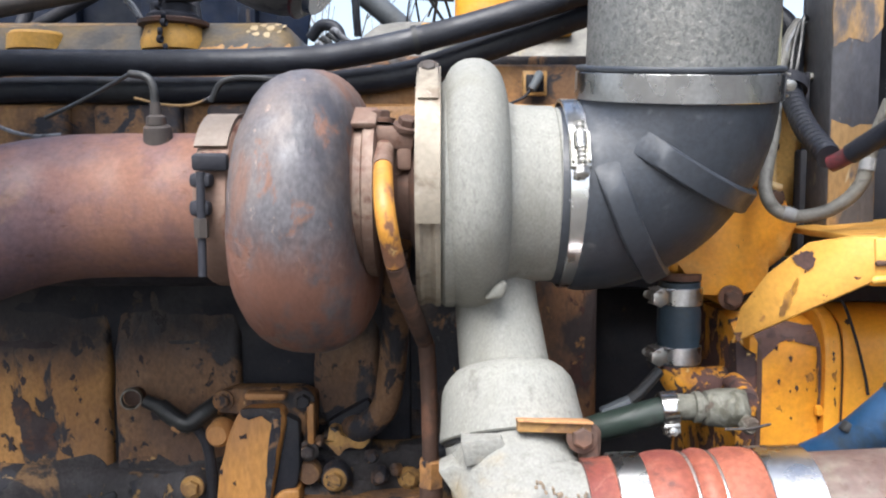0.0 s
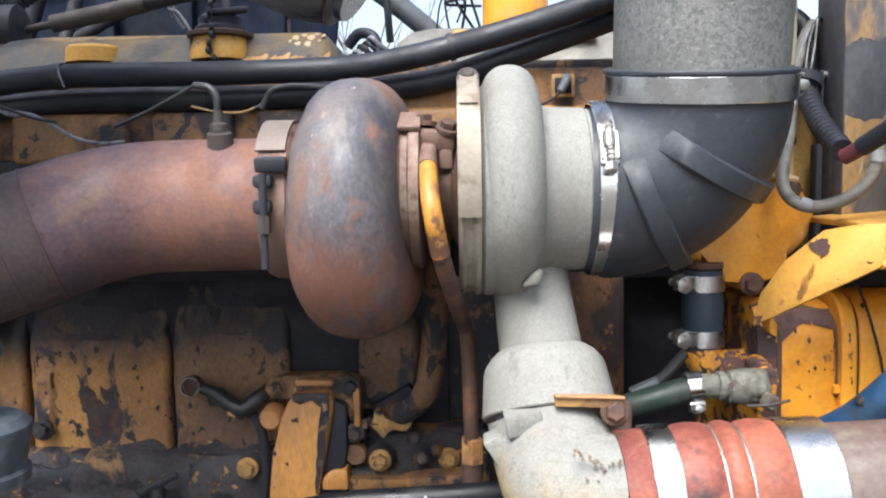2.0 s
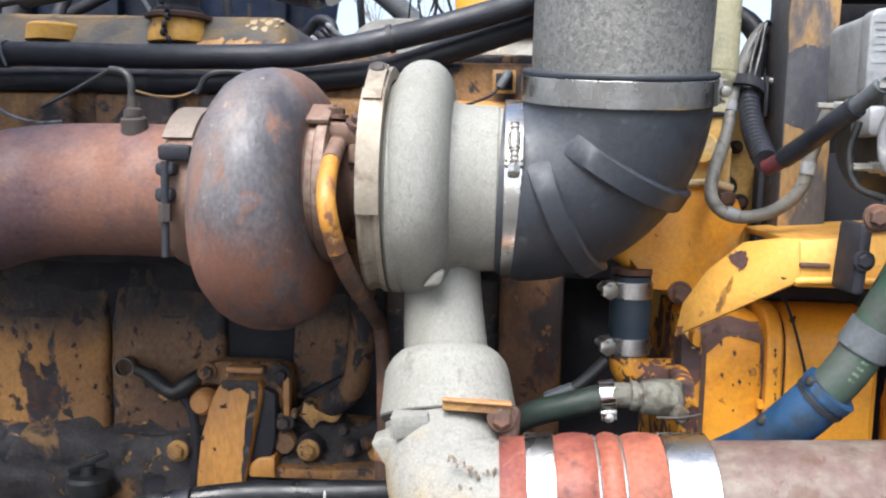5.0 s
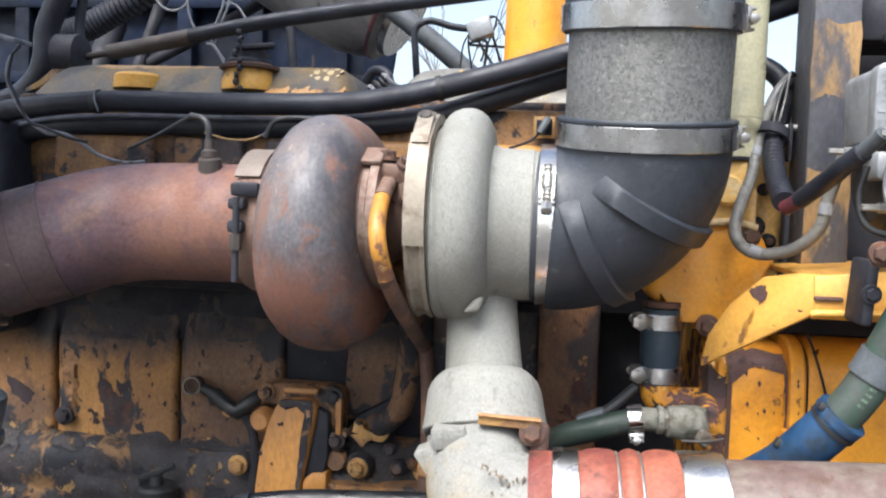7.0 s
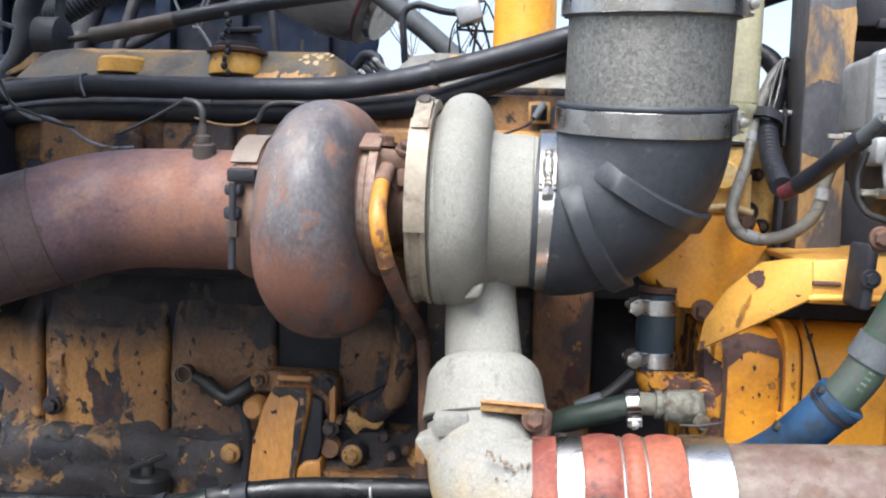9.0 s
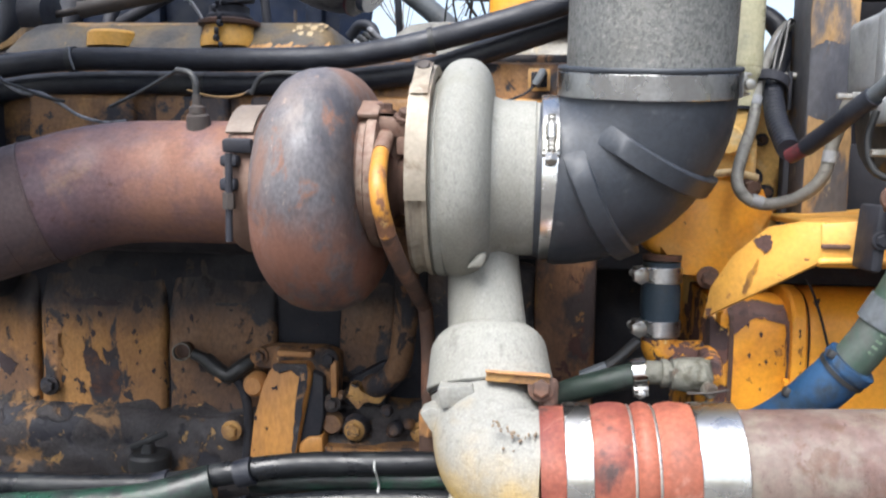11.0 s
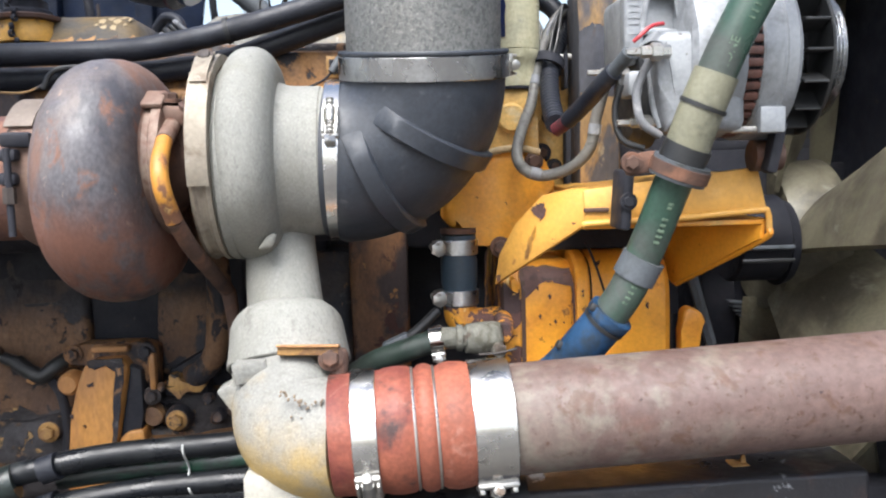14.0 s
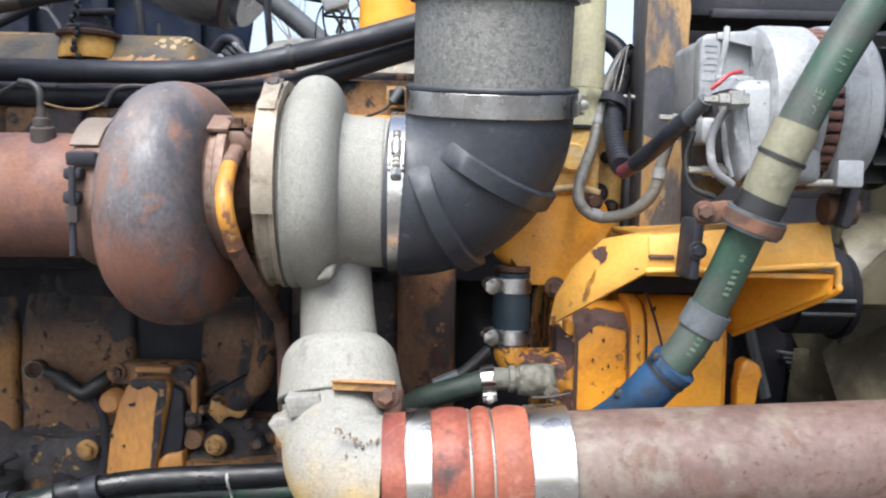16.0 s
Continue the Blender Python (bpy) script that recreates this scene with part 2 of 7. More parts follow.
M_BLOCK = mat("grimy_engine_paint", (0.36, 0.175, 0.062), [((0.24, 0.120, 0.050), 11, 0.42, 0.60, 9, 0.7, None), ((0.095, 0.060, 0.046), 17, 0.50, 0.62, 11, 0.75, None), (GRIME, 9, 0.50, 0.585, 11, 0.65, None), ((0.034, 0.026, 0.028), 55, 0.585, 0.62, 10, 0.8, None), ((0.46, 0.27, 0.12), 46, 0.65, 0.68, 8, 0.6, None)], 0.58, bump=0.0024, bump_scale=80, fine=0.25, stretch=(1, 1, 0.55))
M_BLOCKDARK = mat("oily_engine_paint", (0.085, 0.056, 0.042), [((0.052, 0.043, 0.042), 12, 0.36, 0.56, 9, 0.6, None), (GRIME, 15, 0.46, 0.58, 10, 0.5, None), ((0.21, 0.115, 0.060), 20, 0.575, 0.64, 11, 0.6, None), ((0.11, 0.105, 0.105), 30, 0.60, 0.68, 9, 0.8, None), ((0.30, 0.17, 0.09), 60, 0.66, 0.69, 8, 0.6, None)], 0.68, bump=0.003, bump_scale=70, fine=0.25, spec=0.35)
M_CHIP = mat("bare_stained_iron", (0.035, 0.024, 0.026), [((0.08, 0.035, 0.02), 40, 0.55, 0.7, 6, None, None)], 0.8, bump=0.0008, bump_scale=150)
M_RUSTPIPE = mat("heat_rusted_pipe", (0.088, 0.052, 0.060), [((0.068, 0.046, 0.056), 6, 0.44, 0.60, 7, None, None), ((0.125, 0.066, 0.056), 13, 0.53, 0.68, 9, None, None), ((0.060, 0.030, 0.026), 60, 0.60, 0.70, 8, None, None), ((0.18, 0.11, 0.085), 34, 0.64, 0.72, 9, None, None), ((0.155, 0.098, 0.062), 9, 0.55, 0.68, 10, None, None)], 0.70, bump=0.0005, bump_scale=260, fine=0.2, spec=0.35, heat=((0.178, 0.087, 0.060), 0, -0.03, 0.09))
M_TURBINE = mat("burnt_cast_iron", (0.085, 0.080, 0.088), [((0.140, 0.112, 0.102), 6, 0.46, 0.66, 11, None, None), ((0.150, 0.084, 0.064), 7, 0.52, 0.64, 13, 0.85, None), ((0.050, 0.048, 0.056), 11, 0.55, 0.66, 12, None, None), ((0.170, 0.090, 0.066), 26, 0.555, 0.64, 13, 0.85, None), ((0.28, 0.21, 0.175), 60, 0.64, 0.69, 10, 0.85, None)], 0.55, bump=0.0006, bump_scale=150, fine=0.28, stretch=(1.35, 0.8, 0.8), heat=((0.178, 0.080, 0.055), 2, 0.130, 0.060, 0.38, 0.54, 0.15))
M_RUSTDARK = mat("dark_rusted_steel", (0.075, 0.04, 0.028), [((0.16, 0.075, 0.045), 24, 0.5, 0.68, 6, None, None), (GRIME, 18, 0.6, 0.75, 5, None, None)], 0.75, bump=0.0006, bump_scale=200)
M_COPPER = mat("heat_tinted_flange", (0.175, 0.107, 0.080), [((0.25, 0.185, 0.145), 22, 0.5, 0.7, 6, None, None), (RUST, 30, 0.54, 0.66, 9, None, None)], 0.62, 0.15, bump=0.0005)
M_CASTALU = mat("weathered_cast_aluminium", (0.238, 0.238, 0.216), [((0.205, 0.205, 0.186), 240, 0.48, 0.66, 8, None, None), ((0.265, 0.264, 0.242), 300, 0.54, 0.68, 7, None, None), ((0.185, 0.182, 0.158), 9, 0.48, 0.70, 10, None, None), ((0.160, 0.155, 0.14), 40, 0.61, 0.72, 11, None, None)], 0.70, 0.0, bump=0.0004, bump_scale=420, fine=0.12, fine_scale=520, spec=0.38, stretch=(1, 1, 0.6))
M_ELBOWALU = mat("sand_cast_aluminium", (0.216, 0.215, 0.197), [((0.190, 0.188, 0.170), 120, 0.46, 0.66, 10, None, None), ((0.245, 0.243, 0.224), 240, 0.54, 0.68, 7, None, None), ((0.25, 0.215, 0.155), 12, 0.55, 0.70, 9, None, None), ((0.14, 0.11, 0.085), 60, 0.70, 0.73, 9, None, None)], 0.68, 0.0, bump=0.0005, bump_scale=330, fine=0.12, fine_scale=420, spec=0.4, heat=((0.42, 0.29, 0.105), 2, 0.098, 0.040))
M_RUBBER = mat("black_moulded_rubber", (0.025, 0.030, 0.039), [((0.047, 0.051, 0.058), 6, 0.42, 0.66, 6, None, None), ((0.080, 0.083, 0.088), 45, 0.60, 0.78, 7, None, None), ((0.10, 0.10, 0.10), 16, 0.66, 0.72, 9, 0.7, None)], 0.50, bump=0.0003, bump_scale=300, fine=0.2)
M_GALV = mat("aluminised_steel_tube", (0.25, 0.25, 0.24), [((0.16, 0.165, 0.16), 190, 0.46, 0.62, 6, 0.55, None), ((0.36, 0.355, 0.325), 260, 0.54, 0.68, 6, None, None), ((0.17, 0.175, 0.175), 10, 0.5, 0.72, 6, None, None)], 0.42, 0.6, bump=0.0002, bump_scale=400, fine=0.2, fine_scale=420)
M_STEEL = mat("bright_clamp_steel", (0.66, 0.66, 0.65), [((0.45, 0.44, 0.42), 60, 0.6, 0.75, 5, 0.4, None)], 0.24, 1.0, rough_var=0.08, fine=0.05)
M_DULLSTEEL = mat("dull_clamp_steel", (0.58, 0.59, 0.60), [((0.34, 0.34, 0.35), 30, 0.55, 0.75, 5, 0.45, None)], 0.30, 1.0, rough_var=0.10)
M_ZINC = mat("zinc_plated_steel", (0.47, 0.46, 0.43), [((0.17, 0.13, 0.10), 110, 0.57, 0.70, 5, 0.7, 0.3)], 0.40, 0.9)
M_CREAM = mat("heat_yellowed_band", (0.27, 0.235, 0.185), [((0.17, 0.13, 0.095), 22, 0.50, 0.64, 9, None, None), ((0.36, 0.33, 0.28), 50, 0.58, 0.70, 7, None, None)], 0.5, 0.3, bump=0.0004)
M_SILICONE = mat("red_silicone_hose", (0.265, 0.083, 0.050), [((0.155, 0.040, 0.032), 9, 0.44, 0.64, 8, None, None), ((0.31, 0.14, 0.10), 30, 0.58, 0.72, 8, None, None), ((0.05, 0.028, 0.026), 13, 0.57, 0.68, 10, None, None)], 0.62, bump=0.0006, bump_scale=220, fine=0.22, spec=0.35)
M_PIPE = mat("primed_rusty_pipe", (0.132, 0.086, 0.075), [((0.160, 0.120, 0.102), 5, 0.44, 0.64, 9, None, None), ((0.130, 0.072, 0.057), 7, 0.53, 0.66, 12, None, None), ((0.105, 0.060, 0.044), 34, 0.54, 0.64, 13, None, None), ((0.090, 0.051, 0.039), 120, 0.56, 0.66, 10, None, None), ((0.055, 0.033, 0.028), 110, 0.66, 0.70, 8, None, None)], 0.55, bump=0.0004, bump_scale=240, fine=0.2, fine_scale=120, spec=0.42, heat=((0.178, 0.154, 0.126), 0, 0.26, 0.06, 0.46, 0.69, 0.0))
M_HOSEBLACK = mat("black_cable_sheath", (0.013, 0.015, 0.022), [((0.027, 0.031, 0.041), 10, 0.47, 0.7, 6, None, None), ((0.06, 0.062, 0.066), 60, 0.64, 0.73, 9, 0.8, None)], 0.50, bump=0.0005, bump_scale=240, fine=0.2, spec=0.4)
M_HOSEWET = mat("oily_black_hose", (0.008, 0.009, 0.011), [((0.022, 0.025, 0.026), 14, 0.52, 0.70, 9, 0.55, None)], 0.33, bump=0.0006, bump_scale=130, spec=0.32)
M_GREEN = mat("green_silicone_hose", (0.034, 0.073, 0.053), [((0.055, 0.064, 0.057), 9, 0.42, 0.60, 8, 0.6, None), ((0.018, 0.029, 0.024), 28, 0.57, 0.68, 8, 0.65, None)], 0.32, bump=0.0003, bump_scale=260)
M_BLUE = mat("blue_silicone_coupler", (0.010, 0.050, 0.120), [((0.018, 0.032, 0.050), 16, 0.52, 0.64, 9, None, None), ((0.10, 0.15, 0.20), 40, 0.63, 0.69, 9, None, None)], 0.5, bump=0.0006, bump_scale=120)
M_GREYRUB = mat("grey_rubber_sleeve", (0.075, 0.085, 0.095), [((0.045, 0.05, 0.05), 25, 0.5, 0.7, 5, None, None)], 0.6, bump=0.0003)
M_TAPE = mat("khaki_tape", (0.185, 0.18, 0.125), [((0.125, 0.125, 0.09), 22, 0.48, 0.64, 8, None, None), ((0.24, 0.235, 0.18), 50, 0.58, 0.68, 8, None, None), ((0.045, 0.042, 0.036), 30, 0.62, 0.68, 8, None, None)], 0.45, bump=0.0010, bump_scale=90)
M_SIGHT = mat("yellowed_plastic_tube", (0.50, 0.47, 0.31), [((0.40, 0.38, 0.26), 16, 0.46, 0.66, 7, None, None), ((0.32, 0.31, 0.24), 40, 0.60, 0.72, 7, None, None)], 0.35, bump=0.0003, bump_scale=60)
M_ALTALU = mat("alternator_casting", (0.285, 0.300, 0.315), [((0.215, 0.225, 0.235), 26, 0.50, 0.66, 8, None, None), ((0.10, 0.09, 0.085), 55, 0.66, 0.72, 7, 0.8, None)], 0.5, 0.2, bump=0.0003, bump_scale=300, fine=0.10)
M_WINDING = mat("varnished_copper_winding", (0.13, 0.058, 0.044), [((0.07, 0.035, 0.028), 60, 0.5, 0.7, 5, None, None)], 0.5, bump=0.0005)
M_PLASTIC = mat("black_plastic", (0.018, 0.019, 0.02), [((0.04, 0.04, 0.04), 30, 0.55, 0.75, 5, None, None)], 0.5, bump=0.0002)
M_WIRE = mat("grey_cable_braid", (0.17, 0.165, 0.15), [((0.09, 0.085, 0.075), 60, 0.5, 0.66, 5, None, None)], 0.6, bump=0.0003)
M_REDWIRE = mat("red_heat_shrink", (0.105, 0.018, 0.023), [((0.04, 0.016, 0.018), 60, 0.46, 0.62, 6, None, None)], 0.5)
M_FAN = mat("dusty_fan_plastic", (0.135, 0.122, 0.080), [((0.060, 0.052, 0.036), 7, 0.42, 0.60, 7, None, None), ((0.19, 0.178, 0.135), 22, 0.58, 0.72, 7, None, None)], 0.6, bump=0.0004, bump_scale=60)
# Black for sooty parts, and for recesses whose shade is put into the colour.
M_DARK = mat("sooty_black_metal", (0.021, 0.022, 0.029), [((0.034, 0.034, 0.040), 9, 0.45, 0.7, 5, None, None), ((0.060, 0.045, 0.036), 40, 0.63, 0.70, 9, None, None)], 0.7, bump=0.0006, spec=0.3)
M_NAVY = mat("navy_chassis_paint", (0.004, 0.011, 0.031), [((0.005, 0.008, 0.016), 4, 0.38, 0.60, 7, None, None), ((0.012, 0.022, 0.042), 14, 0.58, 0.76, 8, None, None)], 0.7, bump=0.0005, bump_scale=30, spec=0.2)
M_HOODBLUE = mat("bright_blue_paint", (0.004, 0.19, 0.46), [((0.004, 0.15, 0.38), 5, 0.45, 0.65, 5, None, None)], 0.4, fine=0.03)
M_WHITE = mat("white_painted_tube", (0.66, 0.68, 0.70), [((0.45, 0.46, 0.47), 30, 0.55, 0.75, 5, None, None)], 0.35)
M_GREYCONE = mat("weathered_grey_rubber", (0.064, 0.076, 0.088), [((0.034, 0.042, 0.050), 12, 0.42, 0.66, 8, None, None), ((0.12, 0.135, 0.145), 40, 0.6, 0.74, 7, None, None)], 0.42, bump=0.0005)
M_DUCT = mat("dusty_grey_duct", (0.25, 0.24, 0.235), [((0.13, 0.128, 0.13), 6, 0.4, 0.65, 7, None, None), ((0.05, 0.05, 0.055), 14, 0.58, 0.70, 8, None, None)], 0.5, bump=0.0003)
M_RAIL = mat("greasy_rusted_rail", (0.026, 0.025, 0.029), [((0.060, 0.036, 0.032), 16, 0.52, 0.64, 8, None, None), ((0.30, 0.31, 0.325), 15, 0.63, 0.67, 10, 0.6, None), (GRIME, 12, 0.54, 0.64, 9, 0.4, None)], 0.42, bump=0.001, bump_scale=80)
M_COVER = mat("sooty_cover_paint", (0.20, 0.130, 0.050), [((0.085, 0.079, 0.070), 4.5, 0.38, 0.58, 7, 0.6, None), ((0.036, 0.034, 0.034), 9, 0.48, 0.64, 9, None, None), ((0.30, 0.20, 0.07), 24, 0.65, 0.69, 9, None, None)], 0.65, bump=0.0005, bump_scale=90, fine=0.2, spec=0.35)
M_BEAM = mat("weathered_post_paint", (0.085, 0.088, 0.102), [((0.040, 0.043, 0.056), 7, 0.46, 0.60, 10, None, None), ((0.26, 0.145, 0.055), 13, 0.58, 0.64, 11, None, None), ((0.10, 0.06, 0.035), 24, 0.58, 0.66, 10, None, None), ((0.19, 0.18, 0.16), 60, 0.62, 0.70, 8, None, None)], 0.65, bump=0.0008, fine=0.2, stretch=(1, 1, 0.5))
M_GROUND = mat("oily_yard_gravel", (0.10, 0.092, 0.08), [((0.055, 0.05, 0.045), 0.8, 0.45, 0.65, 6, None, None), ((0.16, 0.15, 0.13), 30, 0.55, 0.7, 6, None, None)], 0.9, bump=0.01, bump_scale=30)
M_MARK = mat("stained_casting_mark", (0.185, 0.14, 0.10), (), 0.8)
M_PRINT = mat("pale_green_print", (0.15, 0.215, 0.15), [((0.06, 0.10, 0.07), 160, 0.50, 0.62, 5, None, None)], 0.6)

M_GREENWET = mat("oily_green_hose", (0.012, 0.055, 0.032), [((0.022, 0.030, 0.028), 9, 0.38, 0.55, 8, 0.4, None), ((0.008, 0.011, 0.011), 18, 0.48, 0.60, 9, 0.35, None)], 0.30, bump=0.0008, bump_scale=90, rough_var=0.1)

M_BLUERUB = mat("blue_grey_rubber", (0.030, 0.052, 0.074), [((0.055, 0.062, 0.060), 25, 0.5, 0.7, 7, None, None), ((0.10, 0.085, 0.05), 30, 0.62, 0.7, 7, None, None)], 0.55, bump=0.0003)

M_SCRAPE = mat("scraped_bare_rail", (0.13, 0.134, 0.14), [((0.04, 0.034, 0.033), 45, 0.45, 0.56, 10, None, None), ((0.28, 0.29, 0.30), 30, 0.57, 0.66, 9, None, None)], 0.5, 0.2, bump=0.0008, bump_scale=120)

M_LEAD = mat("dirty_grey_lead", (0.20, 0.205, 0.215), [((0.36, 0.36, 0.36), 30, 0.55, 0.66, 8, None, None), ((0.07, 0.07, 0.075), 22, 0.57, 0.66, 8, None, None)], 0.6)
M_RUSTPAINT = mat("rusting_engine_paint", (0.40, 0.17, 0.025), [((0.12, 0.050, 0.030), 28, 0.42, 0.54, 9, 0.85, None), ((0.045, 0.024, 0.020), 18, 0.52, 0.60, 9, 0.85, None)], 0.6, bump=0.0010, bump_scale=120, fine=0.2)
M_PALEPAINT = mat("faded_flaking_paint", (0.48, 0.36, 0.20), [((0.30, 0.15, 0.05), 40, 0.55, 0.66, 8, None, None)], 0.6, bump=0.0006)
M_PLATEDARK = mat("rusty_dark_bolt", (0.045, 0.036, 0.032), [((0.10, 0.055, 0.035), 60, 0.55, 0.68, 7, None, None)], 0.7)
M_REDLEAD = mat("red_wire_sheath", (0.34, 0.022, 0.030), (), 0.45)
M_TANPAINT = mat("tan_flaking_paint", (0.42, 0.21, 0.085), [((0.20, 0.09, 0.045), 50, 0.5, 0.64, 8, None, None)], 0.65, bump=0.0008)
M_FADED = mat("faded_print", (0.22, 0.23, 0.24), (), 0.7)
M_SOOTPIPE = mat("sooty_pipe_end", (0.066, 0.045, 0.046), [((0.095, 0.058, 0.050), 14, 0.48, 0.66, 8, None, None), ((0.036, 0.030, 0.033), 9, 0.52, 0.66, 8, None, None), ((0.15, 0.12, 0.115), 40, 0.66, 0.70, 9, None, None)], 0.7, bump=0.0005, bump_scale=220, fine=0.2, spec=0.35)
M_TARNISH = mat("tarnished_plating", (0.20, 0.185, 0.16), [((0.07, 0.055, 0.045), 60, 0.48, 0.60, 8, 0.7, 0.2), ((0.42, 0.41, 0.38), 50, 0.60, 0.66, 6, 0.35, 0.9)], 0.5, 0.7)
M_WORNSTEEL = mat("brown_bare_steel", (0.105, 0.058, 0.050), [((0.06, 0.035, 0.034), 50, 0.5, 0.64, 8, None, None)], 0.7, bump=0.0004)
M_STREAK = mat("brown_stained_paint", (0.50, 0.25, 0.045), [((0.30, 0.15, 0.050), 40, 0.48, 0.62, 9, None, None)], 0.6, bump=0.0006)
# Deep black that puts the shade of enclosed places into the colour.
M_BLACK = mat("oil_black_metal", (0.010, 0.011, 0.016), [((0.018, 0.018, 0.024), 14, 0.48, 0.68, 8, None, None), ((0.03, 0.024, 0.02), 50, 0.64, 0.70, 8, None, None)], 0.65, bump=0.0006, spec=0.25)
M_SADDLE = mat("scorched_saddle_steel", (0.185, 0.148, 0.120), [((0.12, 0.085, 0.065), 24, 0.48, 0.64, 9, None, None), ((0.27, 0.235, 0.20), 40, 0.60, 0.70, 8, None, None)], 0.6, 0.15, bump=0.0005)
M_TIE = mat("grey_white_nylon", (0.36, 0.37, 0.36), (), 0.5)
M_COVERPAINT = mat("smeared_orange_paint", (0.50, 0.235, 0.062), [((0.40, 0.190, 0.068), 9, 0.44, 0.64, 9, None, None), ((0.23, 0.125, 0.062), 15, 0.56, 0.68, 10, 0.7, None), ((0.05, 0.036, 0.034), 38, 0.64, 0.67, 10, 0.7, None)], 0.55, bump=0.0012, bump_scale=90, fine=0.16, stretch=(1, 1, 0.4))
M_OCHRE = mat("greasy_ochre_paint", (0.42, 0.235, 0.075), [((0.27, 0.145, 0.06), 30, 0.48, 0.62, 9, None, None), (GRIME, 36, 0.57, 0.61, 11, 0.65, None)], 0.6, bump=0.0012, bump_scale=110, fine=0.2)
M_POSTOCHRE = mat("dusty_ochre_paint", (0.29, 0.175, 0.072), [((0.20, 0.135, 0.080), 12, 0.44, 0.60, 9, None, None), ((0.085, 0.080, 0.085), 14, 0.52, 0.60, 11, 0.8, None), ((0.36, 0.28, 0.17), 50, 0.60, 0.68, 8, 0.8, None)], 0.75, bump=0.0008, fine=0.2, stretch=(1, 1, 0.4))
M_HEAD = mat("sooty_head_paint", (0.33, 0.165, 0.058), [((0.20, 0.105, 0.050), 9, 0.42, 0.60, 10, 0.7, None), ((0.045, 0.034, 0.034), 9, 0.475, 0.575, 12, 0.7, None), (GRIME, 24, 0.54, 0.60, 11, 0.65, None)], 0.6, bump=0.0016, bump_scale=80, fine=0.25)
M_RIB = mat("rust_browned_paint", (0.215, 0.100, 0.040), [((0.135, 0.066, 0.036), 7, 0.40, 0.60, 10, 0.7, None), ((0.045, 0.032, 0.032), 9, 0.49, 0.58, 12, 0.75, None), ((0.070, 0.030, 0.024), 40, 0.57, 0.60, 10, 0.85, None), ((0.30, 0.15, 0.05), 30, 0.63, 0.67, 9, 0.7, None)], 0.62, bump=0.0020, bump_scale=90, fine=0.25, stretch=(1, 1, 0.6))
M_CLAMPTAN = mat("rust_edged_tan_paint", (0.34, 0.185, 0.055), [((0.20, 0.100, 0.040), 30, 0.46, 0.60, 9, None, None), ((0.10, 0.045, 0.03), 44, 0.58, 0.63, 9, 0.8, None)], 0.6, bump=0.0006)
M_BRACKET = mat("sun_faded_yellow_paint", (0.66, 0.345, 0.070), [((0.54, 0.275, 0.060), 8, 0.46, 0.66, 9, None, None), ((0.68, 0.43, 0.17), 6, 0.54, 0.70, 10, 0.6, None), ((0.34, 0.155, 0.05), 26, 0.625, 0.70, 10, 0.7, None), (RUST, 50, 0.67, 0.695, 9, 0.9, None)], 0.46, bump=0.0006, bump_scale=90, rough_var=0.14, fine=0.08)
M_OLDYELLOW = mat("soot_edged_yellow_paint", (0.58, 0.30, 0.045), [((0.40, 0.20, 0.04), 14, 0.48, 0.64, 8, None, None), ((0.16, 0.10, 0.05), 22, 0.58, 0.66, 10, 0.7, None), (GRIME, 30, 0.63, 0.68, 10, 0.7, None)], 0.5, bump=0.0008, bump_scale=90, fine=0.14)
M_DUSTYPAINT = mat("dust_dulled_paint", (0.76, 0.48, 0.15), [((0.64, 0.39, 0.12), 9, 0.45, 0.62, 9, None, None), ((0.20, 0.12, 0.06), 20, 0.60, 0.68, 10, 0.8, None), ((0.70, 0.55, 0.30), 14, 0.56, 0.68, 9, None, None)], 0.65, bump=0.0010, bump_scale=80, fine=0.16)
M_PIPEPAINT = mat("burnt_pipe_paint", (0.52, 0.235, 0.035), [((0.36, 0.15, 0.035), 14, 0.45, 0.60, 9, None, None), ((0.17, 0.075, 0.038), 22, 0.53, 0.60, 11, 0.8, None), ((0.62, 0.40, 0.15), 30, 0.63, 0.70, 8, None, None)], 0.5, bump=0.0006, bump_scale=120, fine=0.12)
M_COVERPALE = mat("pale_sooty_cover", (0.21, 0.20, 0.175), [((0.12, 0.115, 0.10), 6, 0.42, 0.62, 8, 0.6, None), ((0.30, 0.21, 0.08), 9, 0.58, 0.68, 9, None, None), ((0.40, 0.38, 0.33), 60, 0.64, 0.70, 7, None, None)], 0.6, bump=0.0005, bump_scale=90, fine=0.15)
M_NAVYFILM = mat("dark_blue_film", (0.015, 0.03, 0.11), [((0.03, 0.05, 0.13), 20, 0.5, 0.7, 6, None, None)], 0.4)
M_FOOT = mat("pale_machined_aluminium", (0.40, 0.385, 0.335), [((0.30, 0.27, 0.20), 16, 0.5, 0.66, 8, None, None)], 0.5, 0.1, bump=0.0004, fine=0.12)
M_HEATER = mat("dirty_dark_hose", (0.022, 0.036, 0.029), [((0.045, 0.052, 0.046), 12, 0.48, 0.66, 8, 0.65, None), ((0.012, 0.014, 0.013), 22, 0.56, 0.68, 8, None, None)], 0.5, bump=0.0004, bump_scale=200)

